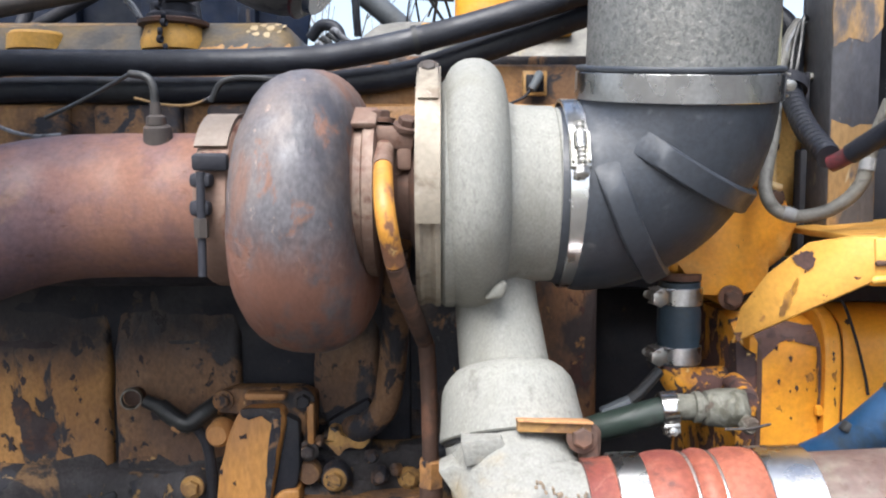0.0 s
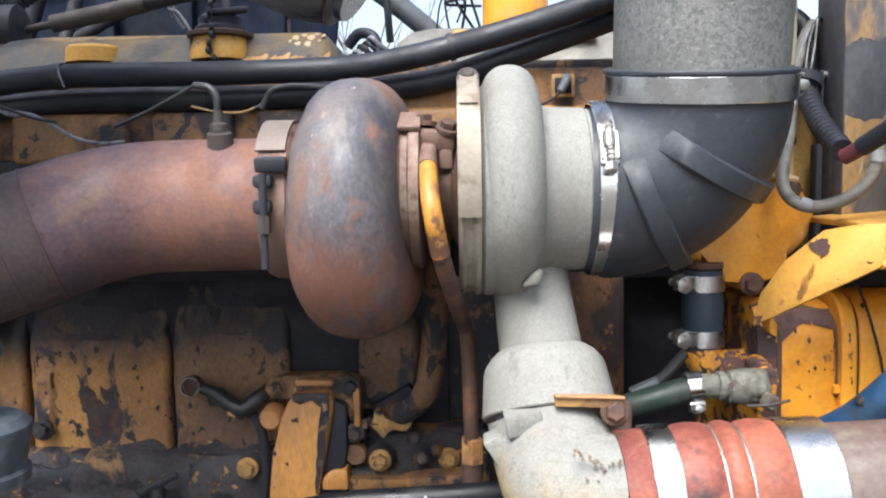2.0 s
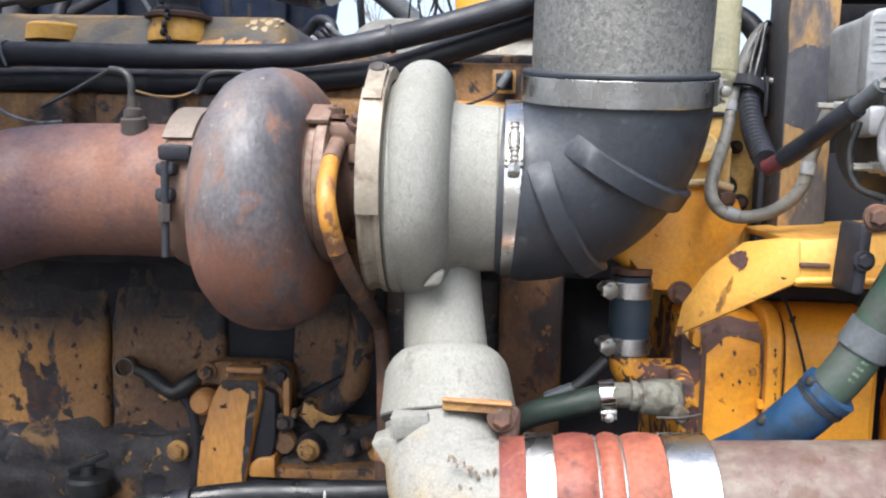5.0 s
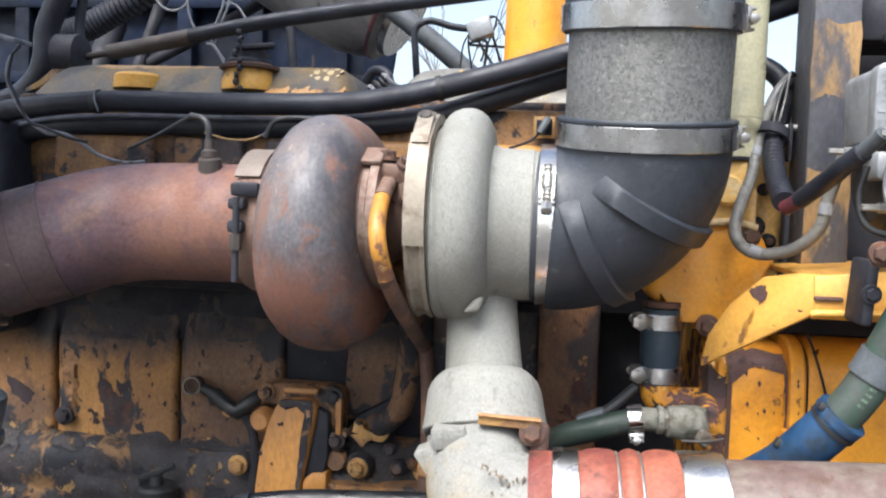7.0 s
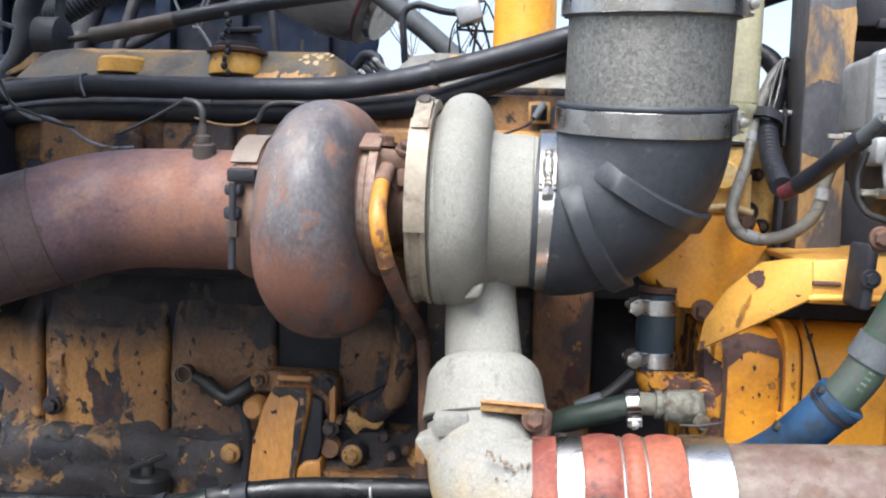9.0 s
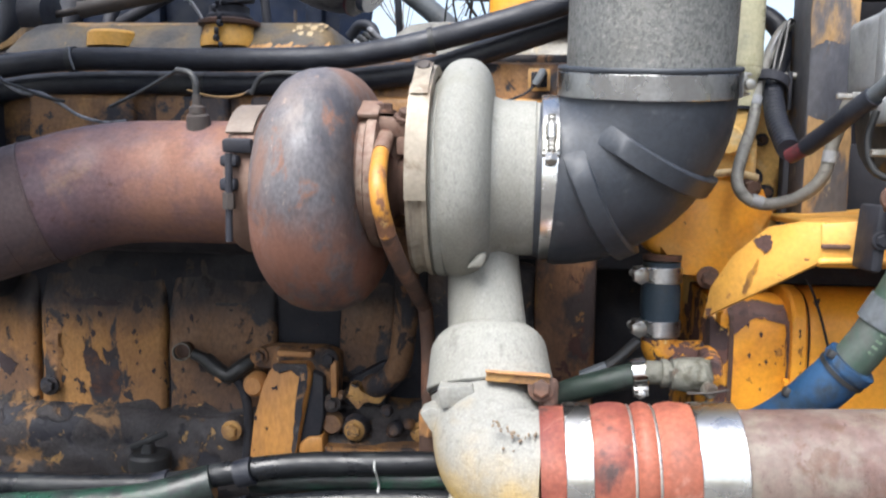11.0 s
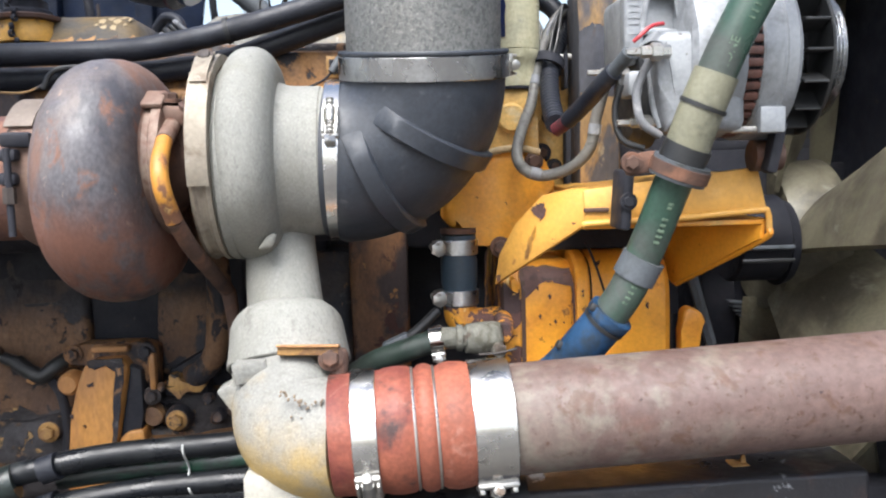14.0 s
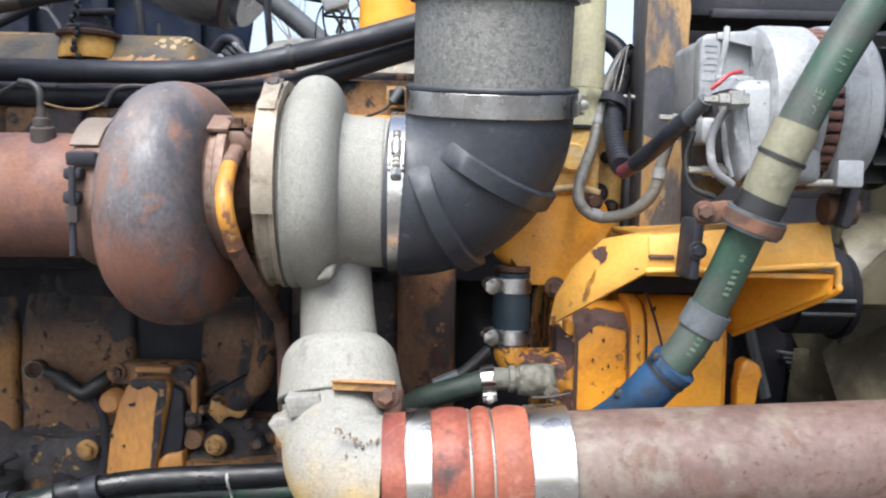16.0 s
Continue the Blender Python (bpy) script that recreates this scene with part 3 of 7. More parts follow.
# Blackens towards its top: soot and the exhaust's shade share one colour layer.
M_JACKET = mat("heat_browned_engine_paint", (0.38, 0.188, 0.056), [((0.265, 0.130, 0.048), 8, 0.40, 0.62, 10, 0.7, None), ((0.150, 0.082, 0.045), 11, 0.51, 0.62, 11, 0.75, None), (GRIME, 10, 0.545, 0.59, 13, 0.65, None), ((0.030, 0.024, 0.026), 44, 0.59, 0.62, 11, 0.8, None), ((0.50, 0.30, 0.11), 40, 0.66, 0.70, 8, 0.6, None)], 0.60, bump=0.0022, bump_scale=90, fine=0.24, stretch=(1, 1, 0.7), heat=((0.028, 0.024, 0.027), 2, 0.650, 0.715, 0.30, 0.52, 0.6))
# Browner jacket paint with the same painted soot and shade at its top.
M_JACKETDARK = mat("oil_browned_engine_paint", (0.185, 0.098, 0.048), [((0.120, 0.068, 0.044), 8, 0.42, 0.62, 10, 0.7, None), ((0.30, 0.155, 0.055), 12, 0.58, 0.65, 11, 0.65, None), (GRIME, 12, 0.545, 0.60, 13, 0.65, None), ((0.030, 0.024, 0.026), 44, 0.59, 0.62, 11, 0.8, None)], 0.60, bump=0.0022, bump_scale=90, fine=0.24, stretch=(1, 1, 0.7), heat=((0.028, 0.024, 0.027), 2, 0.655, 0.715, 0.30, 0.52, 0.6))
M_SUMP = mat("dusty_oily_casting", (0.046, 0.041, 0.042), [((0.085, 0.082, 0.086), 7, 0.54, 0.70, 10, 0.8, None), ((0.24, 0.135, 0.060), 13, 0.535, 0.61, 12, 0.65, None), (GRIME, 17, 0.53, 0.58, 12, 0.6, None), ((0.36, 0.22, 0.09), 46, 0.62, 0.66, 9, 0.6, None)], 0.65, bump=0.003, bump_scale=70, fine=0.3, spec=0.35)
M_FLAKY = mat("yellow_paint_lifting_from_rust", (0.70, 0.31, 0.030), [((0.50, 0.20, 0.030), 14, 0.46, 0.62, 8, None, None), ((0.105, 0.050, 0.042), 24, 0.50, 0.52, 12, 0.85, None), ((0.050, 0.030, 0.030), 30, 0.56, 0.58, 11, 0.85, None), ((0.74, 0.52, 0.20), 34, 0.64, 0.68, 8, None, None)], 0.5, bump=0.0014, bump_scale=110, fine=0.12)
M_FITTING = mat("limescaled_brass", (0.150, 0.148, 0.122), [((0.10, 0.095, 0.07), 50, 0.48, 0.62, 9, 0.8, None), ((0.24, 0.235, 0.20), 70, 0.58, 0.68, 8, 0.85, None), ((0.085, 0.065, 0.05), 34, 0.58, 0.66, 9, 0.85, None)], 0.7, 0.1, bump=0.0014, bump_scale=170, fine=0.2)


def plate(points, thick, bm=None, bevel=0.0015):
    """A flat plate with the given outline, its thickness running against its normal."""
    pts = [Vector(p) for p in points]
    c = sum(pts, Vector()) / len(pts)
    nrm = sum(((pts[i] - c).cross(pts[(i + 1) % len(pts)] - c) for i in range(len(pts))), Vector()).normalized()
    own = bmesh.new()
    lo = [own.verts.new(p) for p in pts]
    hi = [own.verts.new(p - nrm * thick) for p in pts]
    bridge(own, [lo, hi])
    if bevel:
        bmesh.ops.bevel(own, geom=own.edges[:], offset=bevel, segments=2, profile=0.5, affect="EDGES")
    return merge(bm, own)


def scroll(c, x0, rc, a, w, seg=72, sec=28, power=0.85, bm=None):
    """A volute about the x axis through c; rc, a and w give its ring radius, its radial and its axial half width at each turn angle."""
    bm = bm or bmesh.new()
    rings = []
    for i in range(seg):
        th = 2 * math.pi * i / seg
        out = Vector((0, -math.cos(th), math.sin(th)))
        row = []
        for j in range(sec):
            ph = 2 * math.pi * j / sec
            cx, sx = math.cos(ph), math.sin(ph)
            ax = math.copysign(abs(cx) ** power, cx) * w(th)
            rad = rc(th) + math.copysign(abs(sx) ** power, sx) * a(th)
            row.append(bm.verts.new(Vector(c) + Vector(((x0(th) if callable(x0) else x0) + ax, 0, 0)) + out * rad))
        rings.append(row)
    rings.append(rings[0])
    bridge(bm, rings, caps=False)
    return bm


X, Y, Z = Vector((1, 0, 0)), Vector((0, 1, 0)), Vector((0, 0, 1))
AXIS = Vector((0, 0.765, 1.484))

# ---- setting ----
bm = bmesh.new()
bmesh.ops.create_grid(bm, x_segments=8, y_segments=8, size=600)
tagged(part("ground", bm, M_GROUND, None), "oil-stained grey gravel yard under the machine", "ground", kind="structure")

# ---- engine block ----
engine = thing("engine_block", (-0.1, 1.2, 0.6), "yellow-orange diesel engine block caked in black oil and grime", "engine")
bm = box((-0.29, 1.28, 0.98), (0.80, 0.52, 0.76), 0.015)
part("crankcase", bm, M_BLOCKDARK, engine, "oily dark yellow crankcase")
# both boxes are black to deepen the shade of their recesses
part("timing_case", box((0.28, 1.34, 0.98), (0.34, 0.36, 0.76), 0.015), M_DARK, engine, "recessed end of the crankcase, blackened to stand for shade")
part("upper_block", box((-0.12, 1.31, 1.44), (1.14, 0.44, 0.18), 0.012), M_DARK, engine, "upper block, black in place of the shade behind the exhaust")


def jagged(poly, amount, n=4):
    out = []
    for i, a in enumerate(poly):
        b = poly[(i + 1) % len(poly)]
        for k in range(n):
            u = k / n
            out.append((a[0] + (b[0] - a[0]) * u + random.uniform(-amount, amount), a[1] + (b[1] - a[1]) * u + random.uniform(-amount, amount)))
    return out


random.seed(11)
PANELS = ((-0.80, -0.70, 1.145), (-0.696, -0.590, 1.145), (-0.585, -0.4025, 1.142), (-0.397, -0.246, 1.142), (-0.156, -0.078, 1.20))


def lean(z):
    """How far the water jacket steps back towards its top."""
    k = min(1.0, max(0.0, (z - 1.285) / 0.055))
    return 0.016 * k * k * (3 - 2 * k)


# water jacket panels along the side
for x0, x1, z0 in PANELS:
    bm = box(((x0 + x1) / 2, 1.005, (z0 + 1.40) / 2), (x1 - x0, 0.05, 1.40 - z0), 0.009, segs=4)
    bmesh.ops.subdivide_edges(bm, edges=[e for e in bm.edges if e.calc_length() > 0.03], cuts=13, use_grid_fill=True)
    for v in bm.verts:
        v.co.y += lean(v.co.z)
    # the two panels by the turbo take the darker brown paint
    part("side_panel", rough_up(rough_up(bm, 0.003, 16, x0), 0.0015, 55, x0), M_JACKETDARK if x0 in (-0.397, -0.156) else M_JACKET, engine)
# black wall; its colour carries the shade between the panels
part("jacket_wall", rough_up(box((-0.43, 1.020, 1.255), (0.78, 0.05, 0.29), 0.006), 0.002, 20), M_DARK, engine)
strip = box((-0.566, 0.987, 1.215), (0.026, 0.020, 0.11), 0.008, segs=3)
bmesh.ops.subdivide_edges(strip, edges=[e for e in strip.edges if e.calc_length() > 0.015], cuts=9, use_grid_fill=True)
part("corroded_strip", rough_up(rough_up(strip, 0.008, 60, 3.0), 0.003, 120, 1.0), M_BLOCK, engine, "crusted strip of corroded paint")
def flake(poly, surf, material, parent, amount=0.0015, n=3, lift=0.0008, label=""):
    """A thin jagged patch of lost paint, laid on the surface y = surf(x, z)."""
    pts = jagged(poly, amount, n)
    cx, cz = sum(p[0] for p in pts) / len(pts), sum(p[1] for p in pts) / len(pts)
    bm = bmesh.new()
    loops = [[bm.verts.new((cx + (x - cx) * k, surf(cx + (x - cx) * k, cz + (z - cz) * k) - lift, cz + (z - cz) * k)) for x, z in pts] for k in (1, 0.66, 0.33)]
    bridge(bm, loops, caps=False)
    bm.faces.new(loops[-1])
    rim = [bm.verts.new(v.co + Vector((0, 0.003, 0))) for v in loops[0]]
    bridge(bm, [rim, loops[0]], caps=False)
    return part("paint_chip", bm, material, parent, label)


def panel_front(x, z):
    """The uneven front of the water jacket panel at x and z."""
    seed = max([p[0] for p in PANELS if p[0] <= x] or [PANELS[0][0]])
    co = Vector((x, 0.98 + lean(z), z))
    co.y -= noise.noise(co * 16 + Vector((seed, seed, seed))) * 0.003
    return co.y - noise.noise(co * 55 + Vector((seed, seed, seed))) * 0.0015


for poly in (((-0.522, 1.228), (-0.514, 1.236), (-0.504, 1.233), (-0.496, 1.215), (-0.480, 1.207), (-0.467, 1.203), (-0.466, 1.196), (-0.474, 1.187), (-0.466, 1.178), (-0.468, 1.168), (-0.488, 1.164), (-0.507, 1.164), (-0.511, 1.190), (-0.518, 1.208)),
             ((-0.665, 1.23), (-0.640, 1.222), (-0.618, 1.205), (-0.630, 1.19), (-0.655, 1.205)),
             ((-0.535, 1.302), (-0.500, 1.304), (-0.462, 1.300), (-0.470, 1.296), (-0.505, 1.294), (-0.534, 1.297))):
    flake(poly, panel_front, M_CHIP, engine, 0.0018, 6, 0.0009, "dark bare patch of flaked paint")
for k in range(26):
    cx, cz, r = random.choice((random.uniform(-0.54, -0.47), random.uniform(-0.67, -0.10))), random.uniform(1.17, 1.29), random.uniform(0.0012, 0.0042)
    poly = [(cx + r * random.uniform(0.5, 1.2) * math.cos(a), cz + 1.4 * r * random.uniform(0.5, 1.2) * math.sin(a)) for a in (2 * math.pi * i / 7 for i in range(7))]
    flake(poly, panel_front, M_CHIP, engine, r * 0.3, 3, 0.0006)
flake([(-0.388, 1.150), (-0.380, 1.168), (-0.366, 1.160), (-0.350, 1.163), (-0.338, 1.156), (-0.352, 1.146), (-0.372, 1.143)], panel_front, M_JACKET, engine, 0.002, 5, 0.0009, "cleaner yellow patch")
flake([(-0.330, 1.303), (-0.282, 1.304), (-0.283, 1.300), (-0.328, 1.299)], panel_front, M_SUMP, engine, 0.0010, 5, 0.0009, "dust line")
random.seed(52)
# torn edges of caked grime over the feet of the panels
for x0, x1, z0 in PANELS[1:]:
    low = [(x0 + 0.006 + (x1 - x0 - 0.012) * k / 9, z0 + random.uniform(0.004, 0.024)) for k in range(10)]
    flake([(x0 + 0.006, z0 + 0.002), *low, (x1 - 0.006, z0 + 0.002)], panel_front, M_SUMP, engine, 0.0026, 4, 0.0012, "crust of dust and oil")
# ledge above the sump with its bolts
bm = box((-0.45, 1.000, 1.090), (0.76, 0.09, 0.122), 0.040, segs=5)
bmesh.ops.subdivide_edges(bm, edges=[e for e in bm.edges if e.calc_length() > 0.02], cuts=11, use_grid_fill=True)
part("sump_ledge", rough_up(rough_up(bm, 0.016, 14, 2.0), 0.007, 45, 4.0), M_SUMP, engine)
for p in ((-0.294, 0.943, 1.137), (-0.127, 0.946, 1.145), (-0.566, 0.970, 1.180), (-0.700, 0.946, 1.12), (-0.041, 0.966, 1.140)):
    hexbolt(p, -Y, 0.0095, 0.010, material=M_OCHRE if p[0] > -0.3 else M_BLOCKDARK, parent=engine)
bm = box((-0.09, 1.0, 1.10), (0.20, 0.06, 0.16), 0.016, segs=3)
bmesh.ops.subdivide_edges(bm, edges=bm.edges[:], cuts=2, use_grid_fill=True)
part("lower_casting", rough_up(bm, 0.010, 30, 5.0), M_SUMP, engine)
for p, r, m in (((-0.127, 0.962, 1.145), 0.0155, M_BLOCK), ((-0.158, 0.960, 1.152), 0.013, M_JACKETDARK), ((-0.294, 0.962, 1.137), 0.014, M_SUMP)):
    part("bolt_boss", rough_up(lathe([(0, r * 1.2), (0.012, r * 1.05), (0.015, r * 0.95)], p, -Y, 24), 0.002, 70, p[0]), m, engine)
bm = prism(jagged(((-0.143, 1.197), (-0.138, 1.189), (-0.134, 1.196), (-0.133, 1.208), (-0.122, 1.206), (-0.118, 1.198), (-0.100, 1.193), (-0.088, 1.197), (-0.087, 1.190), (-0.097, 1.181), (-0.110, 1.186), (-0.122, 1.173), (-0.132, 1.184)), 0.0014, 3), 0.020, upright(0.944), 0.0015)
part("cast_lug", rough_up(bm, 0.002, 90), M_OCHRE, engine, "ochre flaking paint on a cast lug")
for c, r in (((-0.083, 0.950, 1.174), 0.008), ((-0.144, 0.948, 1.192), 0.006), ((-0.075, 0.965, 1.145), 0.010), ((-0.057, 0.966, 1.152), 0.007)):
    part("cast_lug", rough_up(lathe([(0, r * 1.1), (0.008, r), (0.012, r * 0.6)], c, -Y, 14), 0.004, 90, r), M_BLOCK, engine)
bm = prism(((-0.196, 1.108), (-0.196, 1.118), (-0.160, 1.123), (-0.100, 1.122), (-0.022, 1.128), (-0.022, 1.112)), 0.05, upright(0.938), 0.003)
part("base_ledge", rough_up(bm, 0.0015, 60), M_JACKET, engine, "worn tan ledge under the casting")
part("lug_web", rough_up(box((-0.115, 0.975, 1.186), (0.06, 0.04, 0.022), 0.006), 0.003, 60), M_DARK, engine)
# upright ribs right of the drain
for x0, x1, z0, z1, y in ((0.108, 0.188, 1.10, 1.40, 0.995), (0.02, 0.075, 1.10, 1.40, 1.03)):
    bm = box(((x0 + x1) / 2, y + 0.03, (z0 + z1) / 2), (x1 - x0, 0.06, z1 - z0), 0.008, segs=2)
    bmesh.ops.subdivide_edges(bm, edges=bm.edges[:], cuts=2, use_grid_fill=True)
    # the rib further back is black in place of the shade there
    part("cast_rib", rough_up(bm, 0.003, 22, x0), M_RIB if x0 == 0.108 else M_DARK, engine)
part("front_plate", rough_up(box((0.365, 0.985, 1.47), (0.13, 0.04, 0.30), 0.006), 0.002, 30), M_DUSTYPAINT, engine, "dirty yellow front plate")
for x, z, r in ((0.371, 1.488, 0.013), (0.388, 1.470, 0.010), (0.380, 1.535, 0.008)):
    part("plate_hole", lathe([(-0.004, r), (0.003, r), (0.004, r * 0.9)], (x, 0.963, z), -Y, 20), M_DARK, engine, "oily dark bolt hole")
    hexbolt((x, 0.957, z), -Y, r * 0.55, 0.006, washer=False, material=M_RUSTDARK, parent=engine)
part("front_web", box((0.470, 0.93, 1.40), (0.150, 0.02, 0.26), 0.004), M_DARK, engine)
# cylinder head side
bm = box((-0.16, 1.15, 1.570), (0.95, 0.36, 0.12), 0.010)
part("cylinder_head", bm, M_HEAD, engine, "grimy yellow cylinder head")
bm = box((-0.16, 1.17, 1.634), (0.98, 0.36, 0.016), 0.004)
part("head_gasket_rail", bm, M_BLOCKDARK, engine)
for x0, x1 in ((-0.575, -0.43), (-0.40, -0.30), (-0.27, -0.18), (-0.14, -0.02), (0.02, 0.16)):
    part("head_boss", rough_up(box(((x0 + x1) / 2, 0.968, 1.552), (x1 - x0, 0.03, 0.062), 0.008, segs=3), 0.002, 30), M_MID if x0 > -0.05 else M_HEAD, engine)
part("rear_housing", rough_up(box((-0.70, 1.02, 1.45), (0.16, 0.22, 0.30), 0.02, segs=3), 0.004, 20), M_DARK, engine, "soot-black flywheel end casting")

# accessory casting on the block
casting = thing("side_casting", (-0.225, 0.97, 1.06), "slanted yellow cast cover bolted to the block", "casting")
poly = ((-0.270, 1.06), (-0.263, 1.11), (-0.256, 1.165), (-0.247, 1.205), (-0.236, 1.229), (-0.226, 1.235), (-0.186, 1.236), (-0.180, 1.222), (-0.200, 1.117), (-0.214, 1.06))
part("cover", rough_up(prism(poly, 0.055, upright(0.925), 0.007, segs=4), 0.002, 30), M_COVERPAINT, casting)
random.seed(77)
for poly in (((-0.230, 1.236), (-0.186, 1.237), (-0.184, 1.226), (-0.196, 1.221), (-0.206, 1.228), (-0.222, 1.224), (-0.232, 1.229)),
             ((-0.196, 1.222), (-0.184, 1.224), (-0.196, 1.150), (-0.206, 1.10), (-0.204, 1.15), (-0.199, 1.19)),
             ((-0.233, 1.205), (-0.224, 1.207), (-0.225, 1.201), (-0.232, 1.201)), ((-0.258, 1.163), (-0.253, 1.165), (-0.254, 1.159)), ((-0.243, 1.150), (-0.238, 1.151), (-0.239, 1.147))):
    flake(poly, lambda x, z: 0.9245, M_CHIP if len(poly) < 5 and poly[0][1] < 1.21 else M_BLOCKDARK, casting, 0.0012, 4, 0.0010, "oily grime")
part("cover_side", rough_up(prism(((-0.184, 1.226), (-0.166, 1.218), (-0.166, 1.16), (-0.178, 1.10), (-0.200, 1.06), (-0.214, 1.06)), 0.045, upright(0.936), 0.004), 0.002, 40), M_DARK, casting, "black side of the cover")
part("flange", rough_up(prism(((-0.268, 1.222), (-0.264, 1.246), (-0.245, 1.253), (-0.165, 1.253), (-0.149, 1.244), (-0.150, 1.190), (-0.166, 1.186), (-0.168, 1.222)), 0.03, upright(0.950), 0.004, segs=3), 0.0015, 50), M_BLOCK, casting)
part("flange_edge", rough_up(box((-0.154, 0.946, 1.214), (0.009, 0.014, 0.050), 0.003), 0.001, 60), M_COVERPAINT, casting)
part("top_ledge", rough_up(box((-0.205, 0.944, 1.247), (0.048, 0.02, 0.008), 0.003), 0.001, 60), M_TANPAINT, casting, "chipped tan ledge")
part("side_boss", rough_up(lathe([(0, 0.015), (0.02, 0.015), (0.026, 0.011)], (-0.260, 0.955, 1.203), -Y, 20), 0.001, 60), M_COVERPAINT, casting)
part("foot", rough_up(prism(((-0.199, 1.112), (-0.198, 1.126), (-0.186, 1.138), (-0.166, 1.140), (-0.165, 1.112)), 0.03, upright(0.930), 0.004), 0.002, 40), M_COVERPAINT, casting)
for p in ((-0.256, 0.946, 1.240), (-0.162, 0.946, 1.240), (-0.158, 0.946, 1.180)):
    hexbolt(p, -Y, 0.0085, 0.009, material=M_BLOCK if p[0] < -0.2 else M_BLOCKDARK, parent=casting)

# oil dipstick style fitting with a clipped hose end
stub = thing("drain_fitting", (-0.345, 0.965, 1.24), "plated pipe stub with a black elbow hose", "pipe fitting")
part("ring", lathe([(-0.010, 0.0105), (-0.010, 0.0122), (0.006, 0.0122), (0.006, 0.0105)], (-0.366, 0.953, 1.240), (0.25, -1, 0.1), 24, loop=True), M_TARNISH, stub, "tarnished plated ring")
part("body", lathe([(-0.016, 0.0098), (0.000, 0.0098), (0.001, 0.006)], (-0.366, 0.957, 1.240), (0, -1, 0), 16), M_RUSTDARK, stub)
part("collar", lathe([(0, 0.0075), (0.022, 0.0085), (0.024, 0.007)], (-0.350, 0.953, 1.238), (1, -0.1, -0.4), 16), M_PLASTIC, stub)
part("hose_end", tube([(-0.332, 0.952, 1.231), (-0.312, 0.946, 1.218), (-0.296, 0.944, 1.213), (-0.280, 0.948, 1.224), (-0.262, 0.965, 1.236)], 0.0105, 14), M_PLASTIC, stub)
part("tag", rough_up(box((-0.309, 0.940, 1.209), (0.012, 0.006, 0.010), 0.002, turn(0, 30, 0)), 0.001, 90), M_TANPAINT, stub)
part("tail", tube([(-0.290, 0.950, 1.208), (-0.278, 0.952, 1.185), (-0.274, 0.955, 1.14), (-0.281, 0.96, 1.07)], 0.0065, 10), M_DARK, stub)

filler = thing("sump_filler_cap", (-0.40, 0.93, 1.09), "black plastic sump filler cap with a finger grip", "filler cap")
part("neck", lathe([(0, 0.022), (0.05, 0.022)], (-0.40, 0.925, 1.05), Z, 24), M_PLASTIC, filler)
part("cap", lathe([(0, 0.028), (0.016, 0.028), (0.020, 0.024)], (-0.40, 0.925, 1.088), Z, 28), M_PLASTIC, filler)
part("grip", box((-0.402, 0.925, 1.124), (0.052, 0.006, 0.010), 0.003, turn(0, -22, 18)), M_PLASTIC, filler)
part("grip_stem", lathe([(0, 0.010), (0.014, 0.008)], (-0.402, 0.925, 1.106), Z, 16), M_PLASTIC, filler)

# assumed exhaust manifold, its black colour standing for the shade behind the turbocharger
manifold = thing("exhaust_manifold", (-0.2, 0.93, 1.44), "assumed exhaust manifold along the head, black in place of shade", "manifold")
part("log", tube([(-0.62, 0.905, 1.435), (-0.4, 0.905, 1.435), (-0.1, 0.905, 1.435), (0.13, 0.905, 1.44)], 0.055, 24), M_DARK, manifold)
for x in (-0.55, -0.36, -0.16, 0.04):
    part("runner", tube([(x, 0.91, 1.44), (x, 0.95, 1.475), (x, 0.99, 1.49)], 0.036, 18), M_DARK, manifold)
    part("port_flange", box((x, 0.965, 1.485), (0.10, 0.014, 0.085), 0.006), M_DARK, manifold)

# ---- turbocharger ----
turbo = thing("turbocharger", (-0.07, 0.80, 1.34), "large turbocharger with rusted turbine and grey aluminium compressor", "turbocharger")


def grow(a0, a1):
    # turn angle: 0 front, 90 top; the volute swells from the top over the front to the bottom
    return lambda th: a0 + (a1 - a0) * (0.5 - 0.5 * math.sin(th))


bm = scroll((0, 0.765, 1.470), lambda th: -0.1200 - 0.0080 * math.cos(th), lambda th: 0.072, grow(0.055, 0.060), lambda th: 0.0545 - 0.0045 * math.sin(th) - 0.0030 * max(0.0, math.cos(th)), power=0.88)
part("turbine_housing", rough_up(bm, 0.0012, 26), M_TURBINE, turbo, "burnt rust-mottled cast iron volute")
part("turbine_foot", tube([(-0.135, 0.80, 1.395), (-0.135, 0.86, 1.39), (-0.135, 0.92, 1.44)], 0.055, 24), M_RUSTDARK, turbo)
part("turbine_outlet", lathe([(-0.206, 0.060), (-0.206, 0.0685), (-0.178, 0.0685), (-0.176, 0.079), (-0.170, 0.081), (-0.168, 0.086), (-0.15, 0.086), (-0.15, 0.03), (-0.2, 0.05)], (0, 0.765, 1.476), X, 64, loop=True), M_RUSTPIPE, turbo, "rusty turbine outlet flange")
part("turbine_flange", lathe([(-0.09, 0.03), (-0.09, 0.074), (-0.078, 0.0745), (-0.076, 0.072), (-0.070, 0.072), (-0.068, 0.076), (-0.059, 0.076), (-0.057, 0.070), (-0.057, 0.03)], (0, 0.765, 1.484), X, 64, loop=True), M_COPPER, turbo, "copper-tinted clamp flange")
part("flange_tab", box((-0.069, 0.725, 1.551), (0.024, 0.03, 0.006), 0.002, turn(32, 0, 0)), M_COPPER, turbo)
